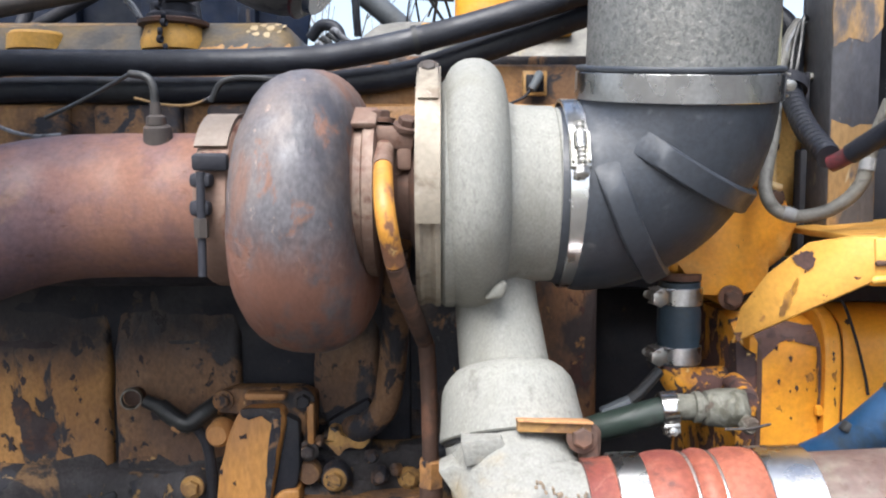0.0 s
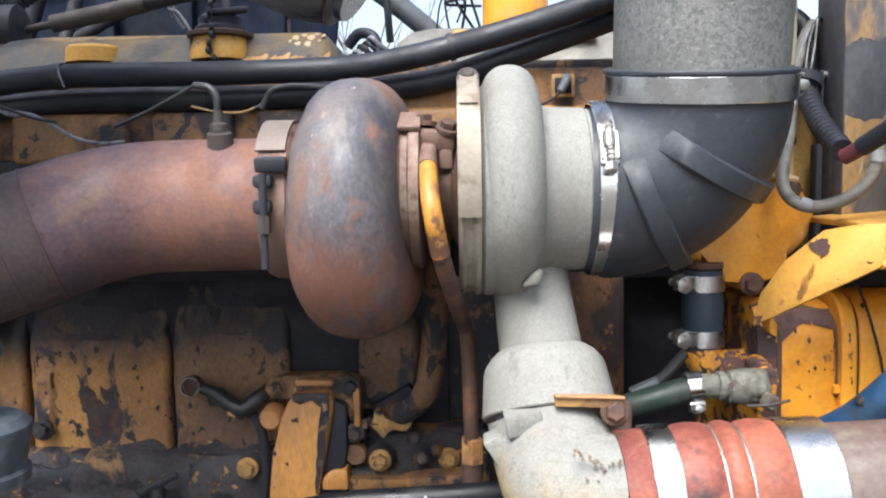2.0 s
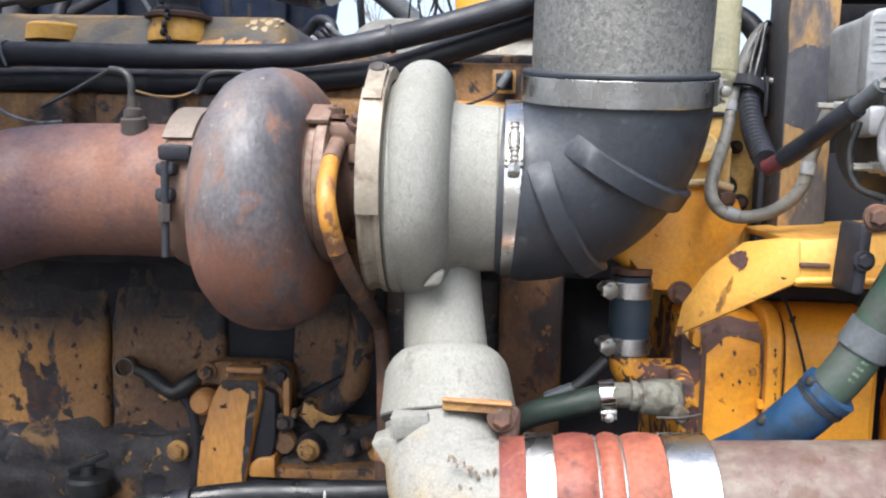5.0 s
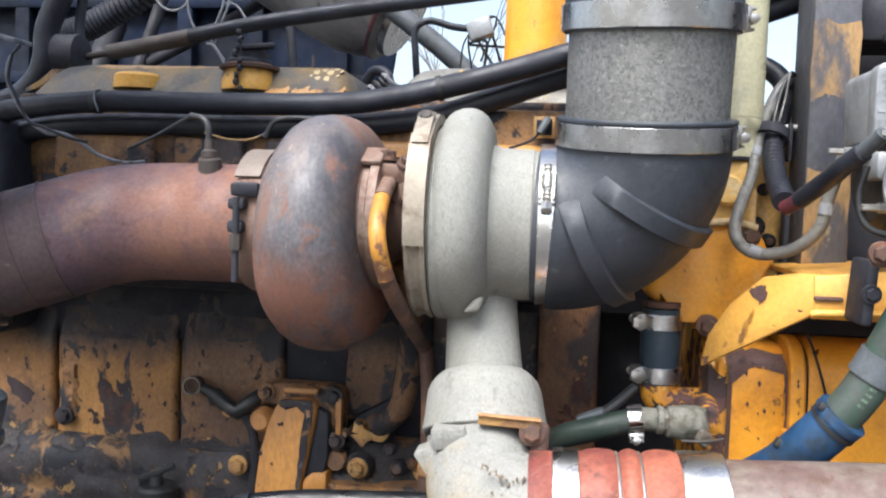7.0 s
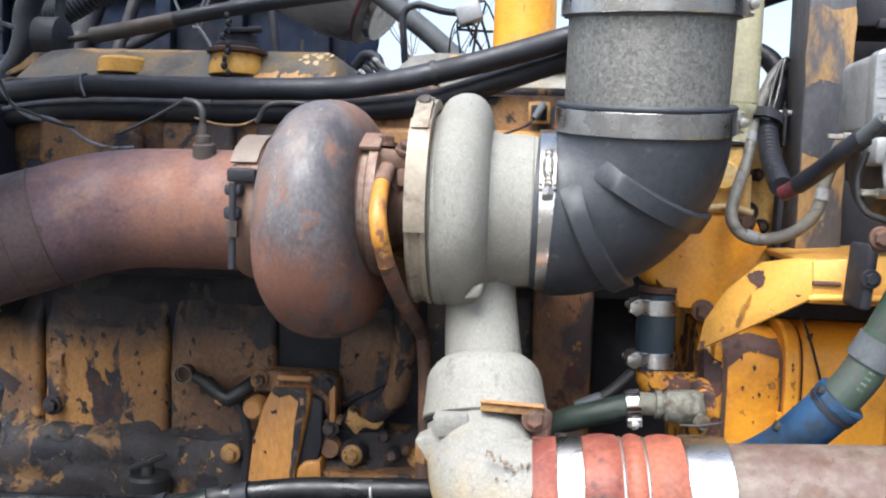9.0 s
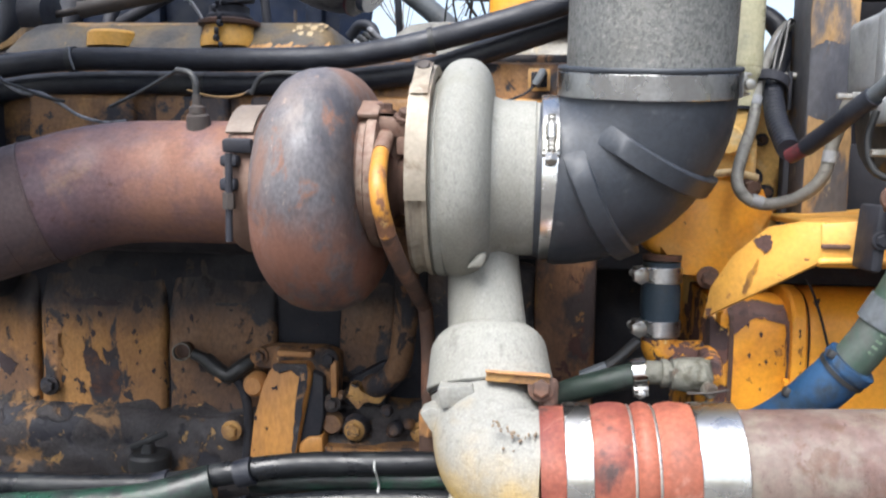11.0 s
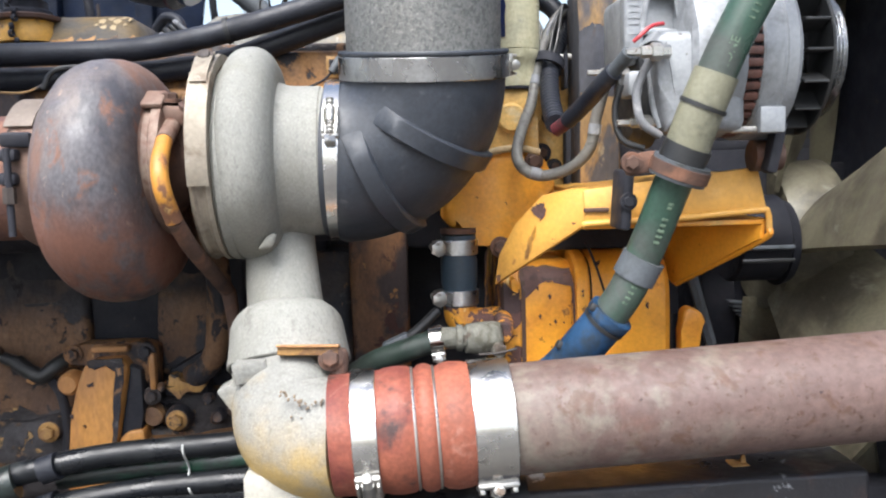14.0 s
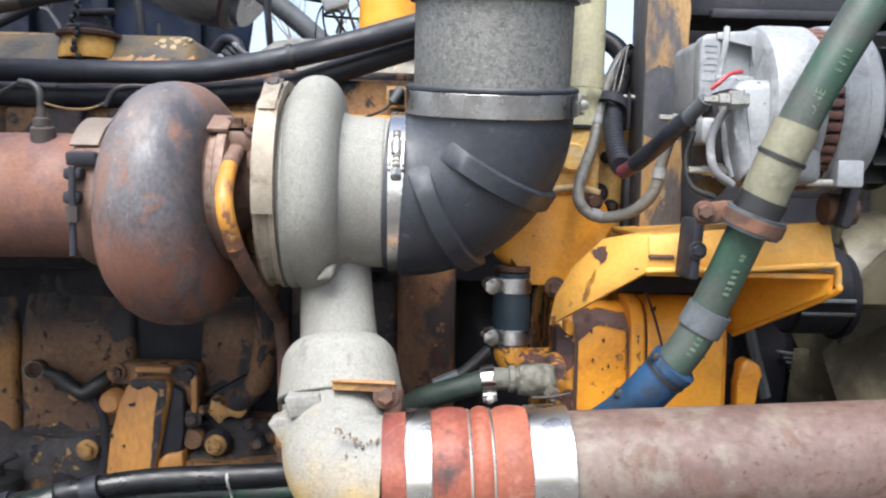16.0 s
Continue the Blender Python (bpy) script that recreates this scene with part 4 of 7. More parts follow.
part("center_housing", rough_up(lathe([(-0.06, 0.055), (-0.052, 0.046), (-0.04, 0.040), (-0.03, 0.043), (-0.022, 0.060), (-0.02, 0.085)], (0, 0.765, 1.484), X, 48), 0.001, 60), M_RUSTDARK, turbo, "dark brown bearing housing")
for k in range(8):
    a = 2 * math.pi * (k + 0.35) / 8
    if math.cos(a) > 0.2:
        continue
    o = Vector((-0.034, 0.765 - 0.068 * math.cos(a), 1.484 + 0.068 * math.sin(a)))
    hexbolt(o, -X, 0.0065, 0.008, washer=False, material=M_RUSTDARK, parent=turbo)
bm = box((-0.046, 0.745, 1.537), (0.044, 0.055, 0.020), 0.005, turn(10, 6, 0))
box((-0.047, 0.748, 1.517), (0.030, 0.040, 0.04), 0.006, None, bm)
box((-0.034, 0.735, 1.52), (0.014, 0.03, 0.03), 0.004, None, bm)
oil_flange = part("oil_flange", rough_up(bm, 0.0006, 90), M_COPPER, turbo, "rust-tinted oil inlet flange")
hexbolt((-0.054, 0.732, 1.549), Z, 0.0085, 0.009, material=M_RUSTDARK, parent=oil_flange)
hexbolt((-0.031, 0.724, 1.543), (0.2, -0.4, 0.9), 0.0085, 0.009, material=M_RUSTDARK, parent=oil_flange)
bm = scroll((0, 0.765, 1.493), 0.0275, lambda th: 0.0775, grow(0.036, 0.0385), grow(0.0285, 0.031), power=0.9)
part("compressor_volute", rough_up(bm, 0.0004, 60), M_CASTALU, turbo, "mottled grey cast aluminium volute")
bm = lathe([(-0.004, 0.02), (-0.004, 0.098), (0.002, 0.104), (0.010, 0.104), (0.02, 0.095), (0.04, 0.09), (0.052, 0.0865), (0.060, 0.083), (0.066, 0.081), (0.098, 0.080), (0.100, 0.0785), (0.104, 0.0785), (0.112, 0.078), (0.112, 0.06), (0.03, 0.05)], (0, 0.765, 1.484), X, 72, loop=True)
part("compressor_inlet", bm, M_CASTALU, turbo)
bm = bmesh.new()
prism(((0.034, 1.396), (0.052, 1.398), (0.055, 1.413), (0.046, 1.412)), 0.02, upright(0.687), 0.005, bm, 4)
part("casting_boss", rough_up(bm, 0.001, 90), M_CASTALU, turbo)
bm = tube([(0.047, 0.765, 1.42), (0.049, 0.757, 1.385), (0.052, 0.742, 1.355), (0.0555, 0.728, 1.325), (0.058, 0.718, 1.30)], 0.0365, 40, radius=lambda k: 1 + 0.14 * k)
part("compressor_outlet", bm, M_CASTALU, turbo)
# compressor clamp band and its latch
bm = lathe([(-0.022, 0.098), (-0.0225, 0.1075), (-0.019, 0.109), (-0.016, 0.1065), (-0.010, 0.1065), (-0.006, 0.1095), (-0.002, 0.109), (-0.0015, 0.098)], (0, 0.765, 1.490), X, 72, loop=True)
part("clamp_band", bm, M_CREAM, turbo, "heat-yellowed steel clamp band")
bm = bmesh.new()
for th0, th1, x0, x1, r in ((-14, 48, -0.0225, -0.002, 0.1102), (40, 70, -0.0205, -0.004, 0.1125)):
    rows = []
    for i in range(13):
        th = radians(th0 + (th1 - th0) * i / 12)
        out = Vector((0, -math.cos(th), math.sin(th)))
        c = Vector((0, 0.765, 1.490))
        rows.append([bm.verts.new(c + out * (r + dr) + X * xx) for xx, dr in ((x0, 0), (x1, 0), (x1, 0.0022), (x0, 0.0022))])
    bridge(bm, rows)
latch = part("latch_plate", bm, M_CREAM, turbo)
hexbolt((-0.0125, 0.7150, 1.5915), (0, -0.72, 0.6), 0.0065, 0.005, material=M_PLATEDARK, parent=latch)

# ---- oil lines ----
feed = thing("oil_feed_pipe", (-0.012, 0.80, 1.20), "bent steel oil pipe with yellow paint burnt to rust", "pipe")
path = [(-0.0520, 0.742, 1.536), (-0.0510, 0.722, 1.524), (-0.0495, 0.685, 1.507), (-0.0470, 0.655, 1.484), (-0.0435, 0.648, 1.460), (-0.0385, 0.663, 1.430), (-0.0320, 0.697, 1.400), (-0.0250, 0.745, 1.370), (-0.0175, 0.790, 1.341)]
part("top_run", tube(path[:3], 0.0086, 18), M_COPPER, feed, "rusted top of the pipe")
part("upper_run", tube(path[2:6], 0.0084, 18), M_PIPEPAINT, feed, "yellow painted pipe rusting in patches")
part("mid_run", tube(path[5:], 0.0083, 18), M_RUSTDARK, feed, "rusted bend of the pipe")
part("lower_run", tube([(-0.0165, 0.789, 1.341), (-0.014, 0.80, 1.30), (-0.013, 0.805, 1.24), (-0.012, 0.81, 1.21)], 0.0082, 16), M_RUSTDARK, feed, "rust-brown lower pipe")
part("union", lathe([(0, 0.013), (0.026, 0.013), (0.028, 0.011)], (-0.012, 0.81, 1.19), Z, 6), M_BLOCK, feed)
part("adapter", lathe([(0, 0.011), (0.05, 0.012)], (-0.012, 0.812, 1.142), Z, 16), M_RUSTDARK, feed)
drain = thing("oil_drain_pipe", (-0.08, 0.93, 1.18), "curved oil drain pipe with grimy yellow paint", "pipe")
part("run", tube([(-0.045, 0.80, 1.44), (-0.050, 0.85, 1.40), (-0.052, 0.90, 1.345), (-0.058, 0.915, 1.28), (-0.068, 0.925, 1.236), (-0.094, 0.945, 1.208), (-0.11, 0.975, 1.200)], 0.0155, 18), M_JACKETDARK, drain)
part("flange", box((-0.105, 0.975, 1.205), (0.06, 0.02, 0.04), 0.006, turn(0, -30, 0)), M_DARK, drain)

# ---- exhaust ----
exhaust = thing("exhaust_pipe", (-0.35, 0.765, 1.40), "rust-red exhaust pipe bending down from the turbine", "exhaust pipe")
route = [(-0.200, 0.765, 1.4735), (-0.29, 0.765, 1.4735), (-0.345, 0.760, 1.471), (-0.385, 0.747, 1.463), (-0.425, 0.731, 1.449), (-0.465, 0.715, 1.435), (-0.507, 0.699, 1.420)]
full = spline(route, 12)
cut = 49
part("pipe", tube(full[:cut], 0.066, 56, smooth=False), M_RUSTPIPE, exhaust)
part("elbow", tube(full[cut - 1:], 0.0665, 56, smooth=False), M_SOOTPIPE, exhaust, "darker soot-brown elbow end")
wd, wu, wv = frame_of(full[cut] - full[cut - 2])
part("weld_bead", tube([full[cut - 1] + (wu * math.cos(a) + wv * math.sin(a)) * 0.0662 for a in (2 * math.pi * i / 36 for i in range(37))], 0.0015, 8, 2), M_SOOTPIPE, exhaust)
for sb in (0.35, 0.78):
    k = cut + int((len(full) - cut) * sb)
    wd, wu, wv = frame_of(full[k] - full[k - 1])
    part("crease", tube([full[k] + (wu * math.cos(a) + wv * math.sin(a)) * 0.0664 for a in (2 * math.pi * i / 36 for i in range(37))], 0.0009, 6, 2), M_SOOTPIPE, exhaust)
part("sensor_boss", lathe([(0, 0.019), (0.006, 0.0135), (0.023, 0.0118), (0.025, 0.0095)], (-0.252, 0.741, 1.521), (0, -0.2, 1), 24), M_PLATEDARK, exhaust)
bellows = thing("exhaust_bellows", (-0.60, 0.69, 1.28), "ribbed flexible exhaust joint of dark steel", "exhaust joint")
d = Vector((-0.78, -0.28, -0.52)).normalized()
prof = [(0, 0.064), (0.004, 0.072)]
for k in range(14):
    prof += [(0.010 + k * 0.012, 0.073), (0.014 + k * 0.012, 0.067), (0.018 + k * 0.012, 0.067)]
part("ribbed_tube", lathe(prof + [(0.18, 0.064)], Vector((-0.505, 0.700, 1.421)), d, 48), M_DULLSTEEL, bellows)
for s in (0.004, 0.030):
    part("clamp_ring", ring(Vector((-0.505, 0.700, 1.421)), d, s, s + 0.004, 0.066, 0.0755, 48), M_STEEL, bellows)
vclamp = thing("exhaust_v_clamp", (-0.21, 0.70, 1.42), "rusty exhaust clamp band with a dark bolt", "pipe clamp")
VX = Vector((0.025, 0, 0))
part("band", lathe([(-0.234, 0.067), (-0.234, 0.0735), (-0.228, 0.0765), (-0.206, 0.0775), (-0.203, 0.074), (-0.203, 0.067)], VX + Vector((0, 0.765, 1.476)), X, 64, loop=True), M_COPPER, vclamp)
part("latch", box(VX + Vector((-0.224, 0.685, 1.497)), (0.018, 0.016, 0.012), 0.004), M_DARK, vclamp)
part("trunnion", box(VX + Vector((-0.225, 0.684, 1.474)), (0.017, 0.014, 0.013), 0.004), M_DARK, vclamp)
part("strap_end", box(VX + Vector((-0.217, 0.687, 1.512)), (0.030, 0.010, 0.014), 0.003, turn(12, 0, 0)), M_DARK, vclamp)
part("bolt", lathe([(0, 0.0036), (0.086, 0.0036)], VX + Vector((-0.223, 0.678, 1.504)), -Z, 12), M_DARK, vclamp)
part("nut", lathe([(0, 0.0062), (0.016, 0.0062)], VX + Vector((-0.223, 0.678, 1.466)), -Z, 6), M_PLATEDARK, vclamp)
rows = []
bm = bmesh.new()
for i in range(11):
    th = radians(38 + 62 * i / 10)
    out = Vector((0, -math.cos(th), math.sin(th)))
    rows.append([bm.verts.new(VX + Vector((xx, 0.765, 1.476)) + out * (0.0785 + dr)) for xx, dr in ((-0.235, 0), (-0.207, 0), (-0.207, 0.0025), (-0.235, 0.0025))])
bridge(bm, rows)
part("saddle", bm, M_SADDLE, vclamp, "heat-tinted saddle of the clamp")

sensor = thing("temperature_sensor", (-0.253, 0.735, 1.56), "exhaust temperature probe with a bent black cable", "sensor")
part("probe", lathe([(0, 0.0085), (0.007, 0.0085), (0.009, 0.005), (0.020, 0.0045)], (-0.252, 0.735, 1.545), (-0.02, -0.05, 1), 16), M_PLATEDARK, sensor)
part("boot", tube([(-0.2525, 0.734, 1.562), (-0.253, 0.733, 1.578), (-0.260, 0.734, 1.587), (-0.275, 0.738, 1.590)], 0.0036, 12), M_PLASTIC, sensor)
part("cable", tube([(-0.275, 0.738, 1.590), (-0.30, 0.75, 1.580), (-0.335, 0.77, 1.568), (-0.38, 0.80, 1.556)], 0.0020, 8), M_PLASTIC, sensor)

# ---- charge air outlet ----
elbow = thing("charge_air_elbow", (0.07, 0.64, 1.16), "sand-cast aluminium elbow below the compressor, stained yellow", "pipe elbow")
down = Vector((0.08, -0.42, -0.90)).normalized()
top = Vector((0.0555, 0.727, 1.330))
bm = lathe([(0, 0.0405), (0.0015, 0.0445), (0.007, 0.0510), (0.014, 0.0560), (0.020, 0.0582), (0.026, 0.0592), (0.044, 0.0612), (0.0605, 0.0636), (0.062, 0.0622), (0.062, 0.03)], top, down, 64)
part("collar", rough_up(bm, 0.0004, 80), M_CASTALU, elbow, "grey cast collar")
part("gasket", lathe([(0, 0.060), (0.003, 0.060)], top + down * 0.0625, down, 64), M_PLASTIC, elbow)
c0 = top + down * 0.066
bm = tube([c0, c0 + down * 0.012, (0.0645, 0.668, 1.245), (0.073, 0.640, 1.228), (0.095, 0.623, 1.2225), (0.118, 0.618, 1.2225)], 0.0575, 56, 10, radius=lambda k: 1.03 - 0.06 * k)
part("bend", rough_up(bm, 0.0006, 40), M_ELBOWALU, elbow)
part("foot", box((0.069, 0.622, 1.176), (0.084, 0.05, 0.040), 0.004), M_FOOT, elbow)
part("left_lug", prism(((-0.004, 1.264), (0.008, 1.270), (0.022, 1.266), (0.024, 1.236), (0.010, 1.243)), 0.03, upright(0.646), 0.002), M_ELBOWALU, elbow)
part("step", prism(((0.014, 1.292), (0.046, 1.296), (0.050, 1.285), (0.046, 1.278), (0.018, 1.272)), 0.05, upright(0.634), 0.0015), M_ELBOWALU, elbow)
part("clamp_plate", box((0.0875, 0.646, 1.3015), (0.058, 0.026, 0.0085), 0.0012, turn(-12, 2, 0)), M_CLAMPTAN, elbow, "rust-edged tan clamp plate")
part("plate_edge", box((0.0875, 0.644, 1.3068), (0.059, 0.030, 0.0024), 0.0006, turn(-12, 2, 0)), M_TANPAINT, elbow, "worn pale top edge")
part("plate_leg", rough_up(box((0.116, 0.641, 1.280), (0.017, 0.020, 0.048), 0.0075, turn(-14, 4, 0), segs=4), 0.0008, 80), M_RUSTDARK, elbow)
hexbolt((0.109, 0.634, 1.296), (0, -0.9, 0.2), 0.0085, 0.009, material=M_RUSTDARK, parent=elbow, label="rusted hexagon bolt")


def bend_front(x, z):
    """The front of the elbow's bend, where the casting marks stand."""
    d_ = Vector((x - 0.083, 0, z - 1.236))
    k = max(0.0, 0.058 ** 2 - (d_.z * 0.72 + d_.x * 0.25) ** 2)
    return 0.634 - math.sqrt(k)


random.seed(3)
for i, (px, pz) in enumerate(((0.069, 1.279), (0.074, 1.275), (0.079, 1.272), (0.085, 1.268), (0.091, 1.266), (0.097, 1.266), (0.103, 1.268), (0.077, 1.258), (0.084, 1.256), (0.110, 1.256))):
    for k in range(3 if i < 7 else 1):
        x, z = px + random.uniform(-0.0018, 0.0018), pz + random.uniform(-0.003, 0.003)
        part("cast_mark", box((x, bend_front(x, z), z), (random.uniform(0.0008, 0.0028), 0.004, random.uniform(0.0008, 0.0028)), 0.0003, turn(0, random.uniform(-40, 40), 0), segs=1), M_MARK, elbow)

slope = Vector((1, 0, 0.052)).normalized()
HO = Vector((0.110, 0.618, 1.2255))
hose = thing("charge_air_hose", HO, "orange-red silicone hump hose with wire rings", "hose")
prof = [(0, 0.050), (0, 0.0565), (0.020, 0.057), (0.048, 0.0575), (0.052, 0.0590), (0.062, 0.0600), (0.074, 0.0590), (0.0785, 0.0560), (0.0805, 0.0560), (0.084, 0.0590), (0.089, 0.0602), (0.095, 0.0590), (0.0985, 0.0560), (0.1005, 0.0560), (0.105, 0.0585), (0.114, 0.0600), (0.126, 0.0590), (0.131, 0.0575), (0.165, 0.0565), (0.165, 0.050)]
part("tube", lathe(prof, HO, slope, 72), M_SILICONE, hose)
for s in (0.0795, 0.0995):
    part("wire_ring", lathe([(s - 0.0014 + 0.0014 * math.cos(a), 0.0565 + 0.0014 * math.sin(a)) for a in (2 * math.pi * i / 8 for i in range(8))], HO, slope, 64, loop=True), M_ZINC, hose)
worm_clamp(HO, slope, 0.021, 0.044, 0.0585, 2.25, M_STEEL, M_ZINC, "bright steel screw clamp on the red hose", 0.058, 1.2)
worm_clamp(HO, slope, 0.131, 0.169, 0.0580, 2.72, M_STEEL, M_ZINC, "wide bright steel band clamp on the pipe end", 0.040)
pipe = thing("charge_air_pipe", HO + slope * 0.2, "long charge air pipe, dull red primer worn to bare metal", "pipe")
part("tube", lathe([(0.150, 0.045), (0.150, 0.0525), (0.5, 0.0525), (0.95, 0.0525), (0.95, 0.045)], HO, slope, 72), M_PIPE, pipe)

# ---- intake ----
intake = thing("intake_elbow", (0.2, 0.765, 1.40), "black moulded rubber intake elbow with raised ribs", "rubber elbow")
UP = Vector((0, -0.150, 0.9887)).normalized()  # the intake leans outwards
FORE = Vector((0, -UP.z, UP.y))
RB, RT = 0.0890, 0.0868
C = Vector((0.1205, 0.765, 1.482)) + UP * RB


def elbow_point(th, ph, r):
    er = X * math.cos(th) - UP * math.sin(th)
    return C + er * RB + (er * math.cos(ph) + FORE * math.sin(ph)) * r


bm = bmesh.new()
rings = []
for i in range(-3, 29):
    th = radians(90 * i / 24) if i >= 0 else 0
    row = []
    for j in range(56):
        ph = 2 * math.pi * j / 56
        if i < 0:
            p = elbow_point(0, ph, RT + 0.001) + UP * (-i) * 0.009
        elif i > 24:
            p = elbow_point(radians(90), ph, RT - 0.002 * (i - 24)) - X * (i - 24) * 0.0055
        else:
            p = elbow_point(th, ph, RT)
        row.append(bm.verts.new(p))
    rings.append(row)
bridge(bm, rings, caps=True)
part("bend", bm, M_RUBBER, intake)
for deg, deg1, p0, p1, w in ((30, 37, 13, 117, 0.0105), (64, 75, 12, 117, 0.0105)):
    rows = []
    bm = bmesh.new()
    for i in range(25):
        ph = radians(p0 + (p1 - p0) * i / 24)
        lift = 0.0068 * min(1, (24 - i) / 4)
        th = radians(deg + (deg1 - deg) * i / 24)
        t_ = X * math.sin(th) + UP * math.cos(th)
        row = []
        for dw, dr in ((-w * 1.12, -0.004), (-w, 0.75 * lift), (-w * 0.84, lift), (w * 0.84, lift), (w, 0.75 * lift), (w * 1.12, -0.004)):
            row.append(bm.verts.new(elbow_point(th, ph, RT + dr) + t_ * dw))
        rows.append(row)
    bridge(bm, rows)
    part("rib", bm, M_RUBBER, intake)
part("cuff_lip", ring(C + X * RB, UP, 0.024, 0.029, 0.080, 0.0905, 64), M_RUBBER, intake)
worm_clamp(C + X * RB, UP, 0.000, 0.0235, 0.0892, 1.62, M_DULLSTEEL, M_ZINC, "broad steel clamp round the rubber cuff", 0.034)
worm_clamp((0, 0.765, 1.484), X, 0.1045, 0.1215, 0.0850, 1.12, M_STEEL, M_ZINC, "bright steel screw clamp on the compressor inlet", 0.046)
tubeup = thing("intake_pipe", (0.21, 0.765, 1.59), "speckled aluminised steel intake tube", "pipe")
part("tube", lathe([(0.01, 0.075), (0.01, 0.0815), (0.135, 0.0815), (0.135, 0.075)], C + X * RB, UP, 72), M_GALV, tubeup)
sleeve = thing("intake_sleeve", (0.21, 0.765, 1.68), "black rubber sleeve above the intake tube", "rubber sleeve")
part("sleeve", lathe([(0.112, 0.080), (0.112, 0.0865), (0.32, 0.0865), (0.32, 0.080)], C + X * RB, UP, 64), M_RUBBER, sleeve)
worm_clamp(C + X * RB, UP, 0.114, 0.139, 0.0885, 1.62, M_DULLSTEEL, M_ZINC, "broad steel clamp round the rubber sleeve", 0.034)

# ---- front housing, pump and coolant fittings ----
housing = thing("thermostat_housing", (0.30, 0.92, 1.36), "bright yellow thermostat housing casting", "housing")
poly = ((0.276, 1.478), (0.286, 1.487), (0.305, 1.492), (0.330, 1.493), (0.352, 1.488), (0.365, 1.474), (0.370, 1.450), (0.371, 1.425), (0.352, 1.405), (0.328, 1.392), (0.316, 1.362), (0.292, 1.360), (0.284, 1.388), (0.236, 1.396), (0.230, 1.42), (0.250, 1.450))
part("body", rough_up(prism(poly, 0.10, upright(0.866), 0.014, segs=4), 0.001, 30), M_PAINT, housing)
poly = ((0.291, 1.475), (0.294, 1.568), (0.346, 1.568), (0.352, 1.530), (0.356, 1.475))
part("neck", rough_up(prism(poly, 0.08, upright(0.876), 0.010, segs=3), 0.0015, 40), M_DUSTYPAINT, housing, "dust-dulled upper neck")
part("plug", lathe([(0, 0.018), (0.008, 0.018), (0.012, 0.0150)], (0.318, 0.877, 1.531), -Y, 28), M_DUSTYPAINT, housing)
part("ridge", tube([(0.272, 0.868, 1.476), (0.290, 0.866, 1.489), (0.325, 0.865, 1.494), (0.352, 0.866, 1.488)], 0.0045, 12), M_PALEPAINT, housing, "worn pale edge")
hexbolt((0.301, 0.858, 1.374), -Y, 0.009, 0.012, material=M_RUSTDARK, parent=housing, label="rusty brown bolt")
hexbolt((0.345, 0.866, 1.478), -Y, 0.008, 0.008, material=M_RUSTDARK, parent=housing)

random.seed(8)
for cx, cz, r in ((0.312, 1.412, 0.006), (0.315, 1.404, 0.004), (0.352, 1.43, 0.002)):
    part("paint_chip", prism(jagged([(cx + r * math.cos(a) * random.uniform(0.5, 1), cz + r * 1.3 * math.sin(a) * random.uniform(0.5, 1)) for a in (2 * math.pi * i / 6 for i in range(6))], 0.0012, 4), 0.006, upright(0.8672), 0), M_RUSTPAINT, housing)
bypass = thing("bypass_hose", (0.25, 0.865, 1.32), "short blue-grey rubber bypass hose", "hose")
part("hose", lathe([(0, 0.0215), (0.024, 0.0215), (0.030, 0.0228), (0.056, 0.0228), (0.062, 0.0215), (0.088, 0.0215)], (0.250, 0.868, 1.302), Z, 36), M_BLUERUB, bypass)
part("rim", lathe([(0, 0.022), (0.006, 0.022)], (0.250, 0.868, 1.392), Z, 36), M_RUSTDARK, bypass)
worm_clamp((0.250, 0.868, 1.302), Z, 0.002, 0.020, 0.0225, -1.35, M_DULLSTEEL, M_ZINC, "small steel screw clamp on the bypass hose", 0.030, 1.5)
worm_clamp((0.250, 0.868, 1.302), Z, 0.064, 0.082, 0.0225, -1.35, M_DULLSTEEL, M_ZINC, "small steel screw clamp on the bypass hose", 0.030, 1.5)

pump = thing("water_pump", (0.40, 0.955, 1.12), "bright yellow water pump drum with flaking paint", "water pump")
PC = (0, 0.955, 1.235)
part("rear_flange", rough_up(lathe([(0.300, 0.08), (0.302, 0.119), (0.320, 0.121), (0.324, 0.118), (0.324, 0.09)], PC, X, 64, square=6), 0.001, 30), M_FLAKY, pump, "flange rusting through its yellow paint")
part("rust_joint", lathe([(0.3225, 0.1), (0.3225, 0.1203), (0.3275, 0.1203), (0.3275, 0.1)], PC, X, 72, square=6), M_RUSTDARK, pump)
part("rear_drum", lathe([(0.322, 0.10), (0.322, 0.117), (0.330, 0.119), (0.384, 0.119), (0.390, 0.116), (0.392, 0.10)], PC, X, 72, square=6), M_PAINT, pump)
part("mid_flange", lathe([(0.388, 0.10), (0.388, 0.129), (0.391, 0.131), (0.402, 0.131), (0.405, 0.128), (0.405, 0.1)], PC, X, 72, square=6), M_PAINT, pump)
part("joint", lathe([(0.404, 0.1), (0.404, 0.1255), (0.409, 0.1255), (0.409, 0.1)], PC, X, 64, square=6), M_DARK, pump)
part("front_drum", lathe([(0.408, 0.10), (0.408, 0.128), (0.412, 0.130), (0.496, 0.130), (0.503, 0.124), (0.503, 0.06)], PC, X, 72, square=6), M_PAINT, pump)
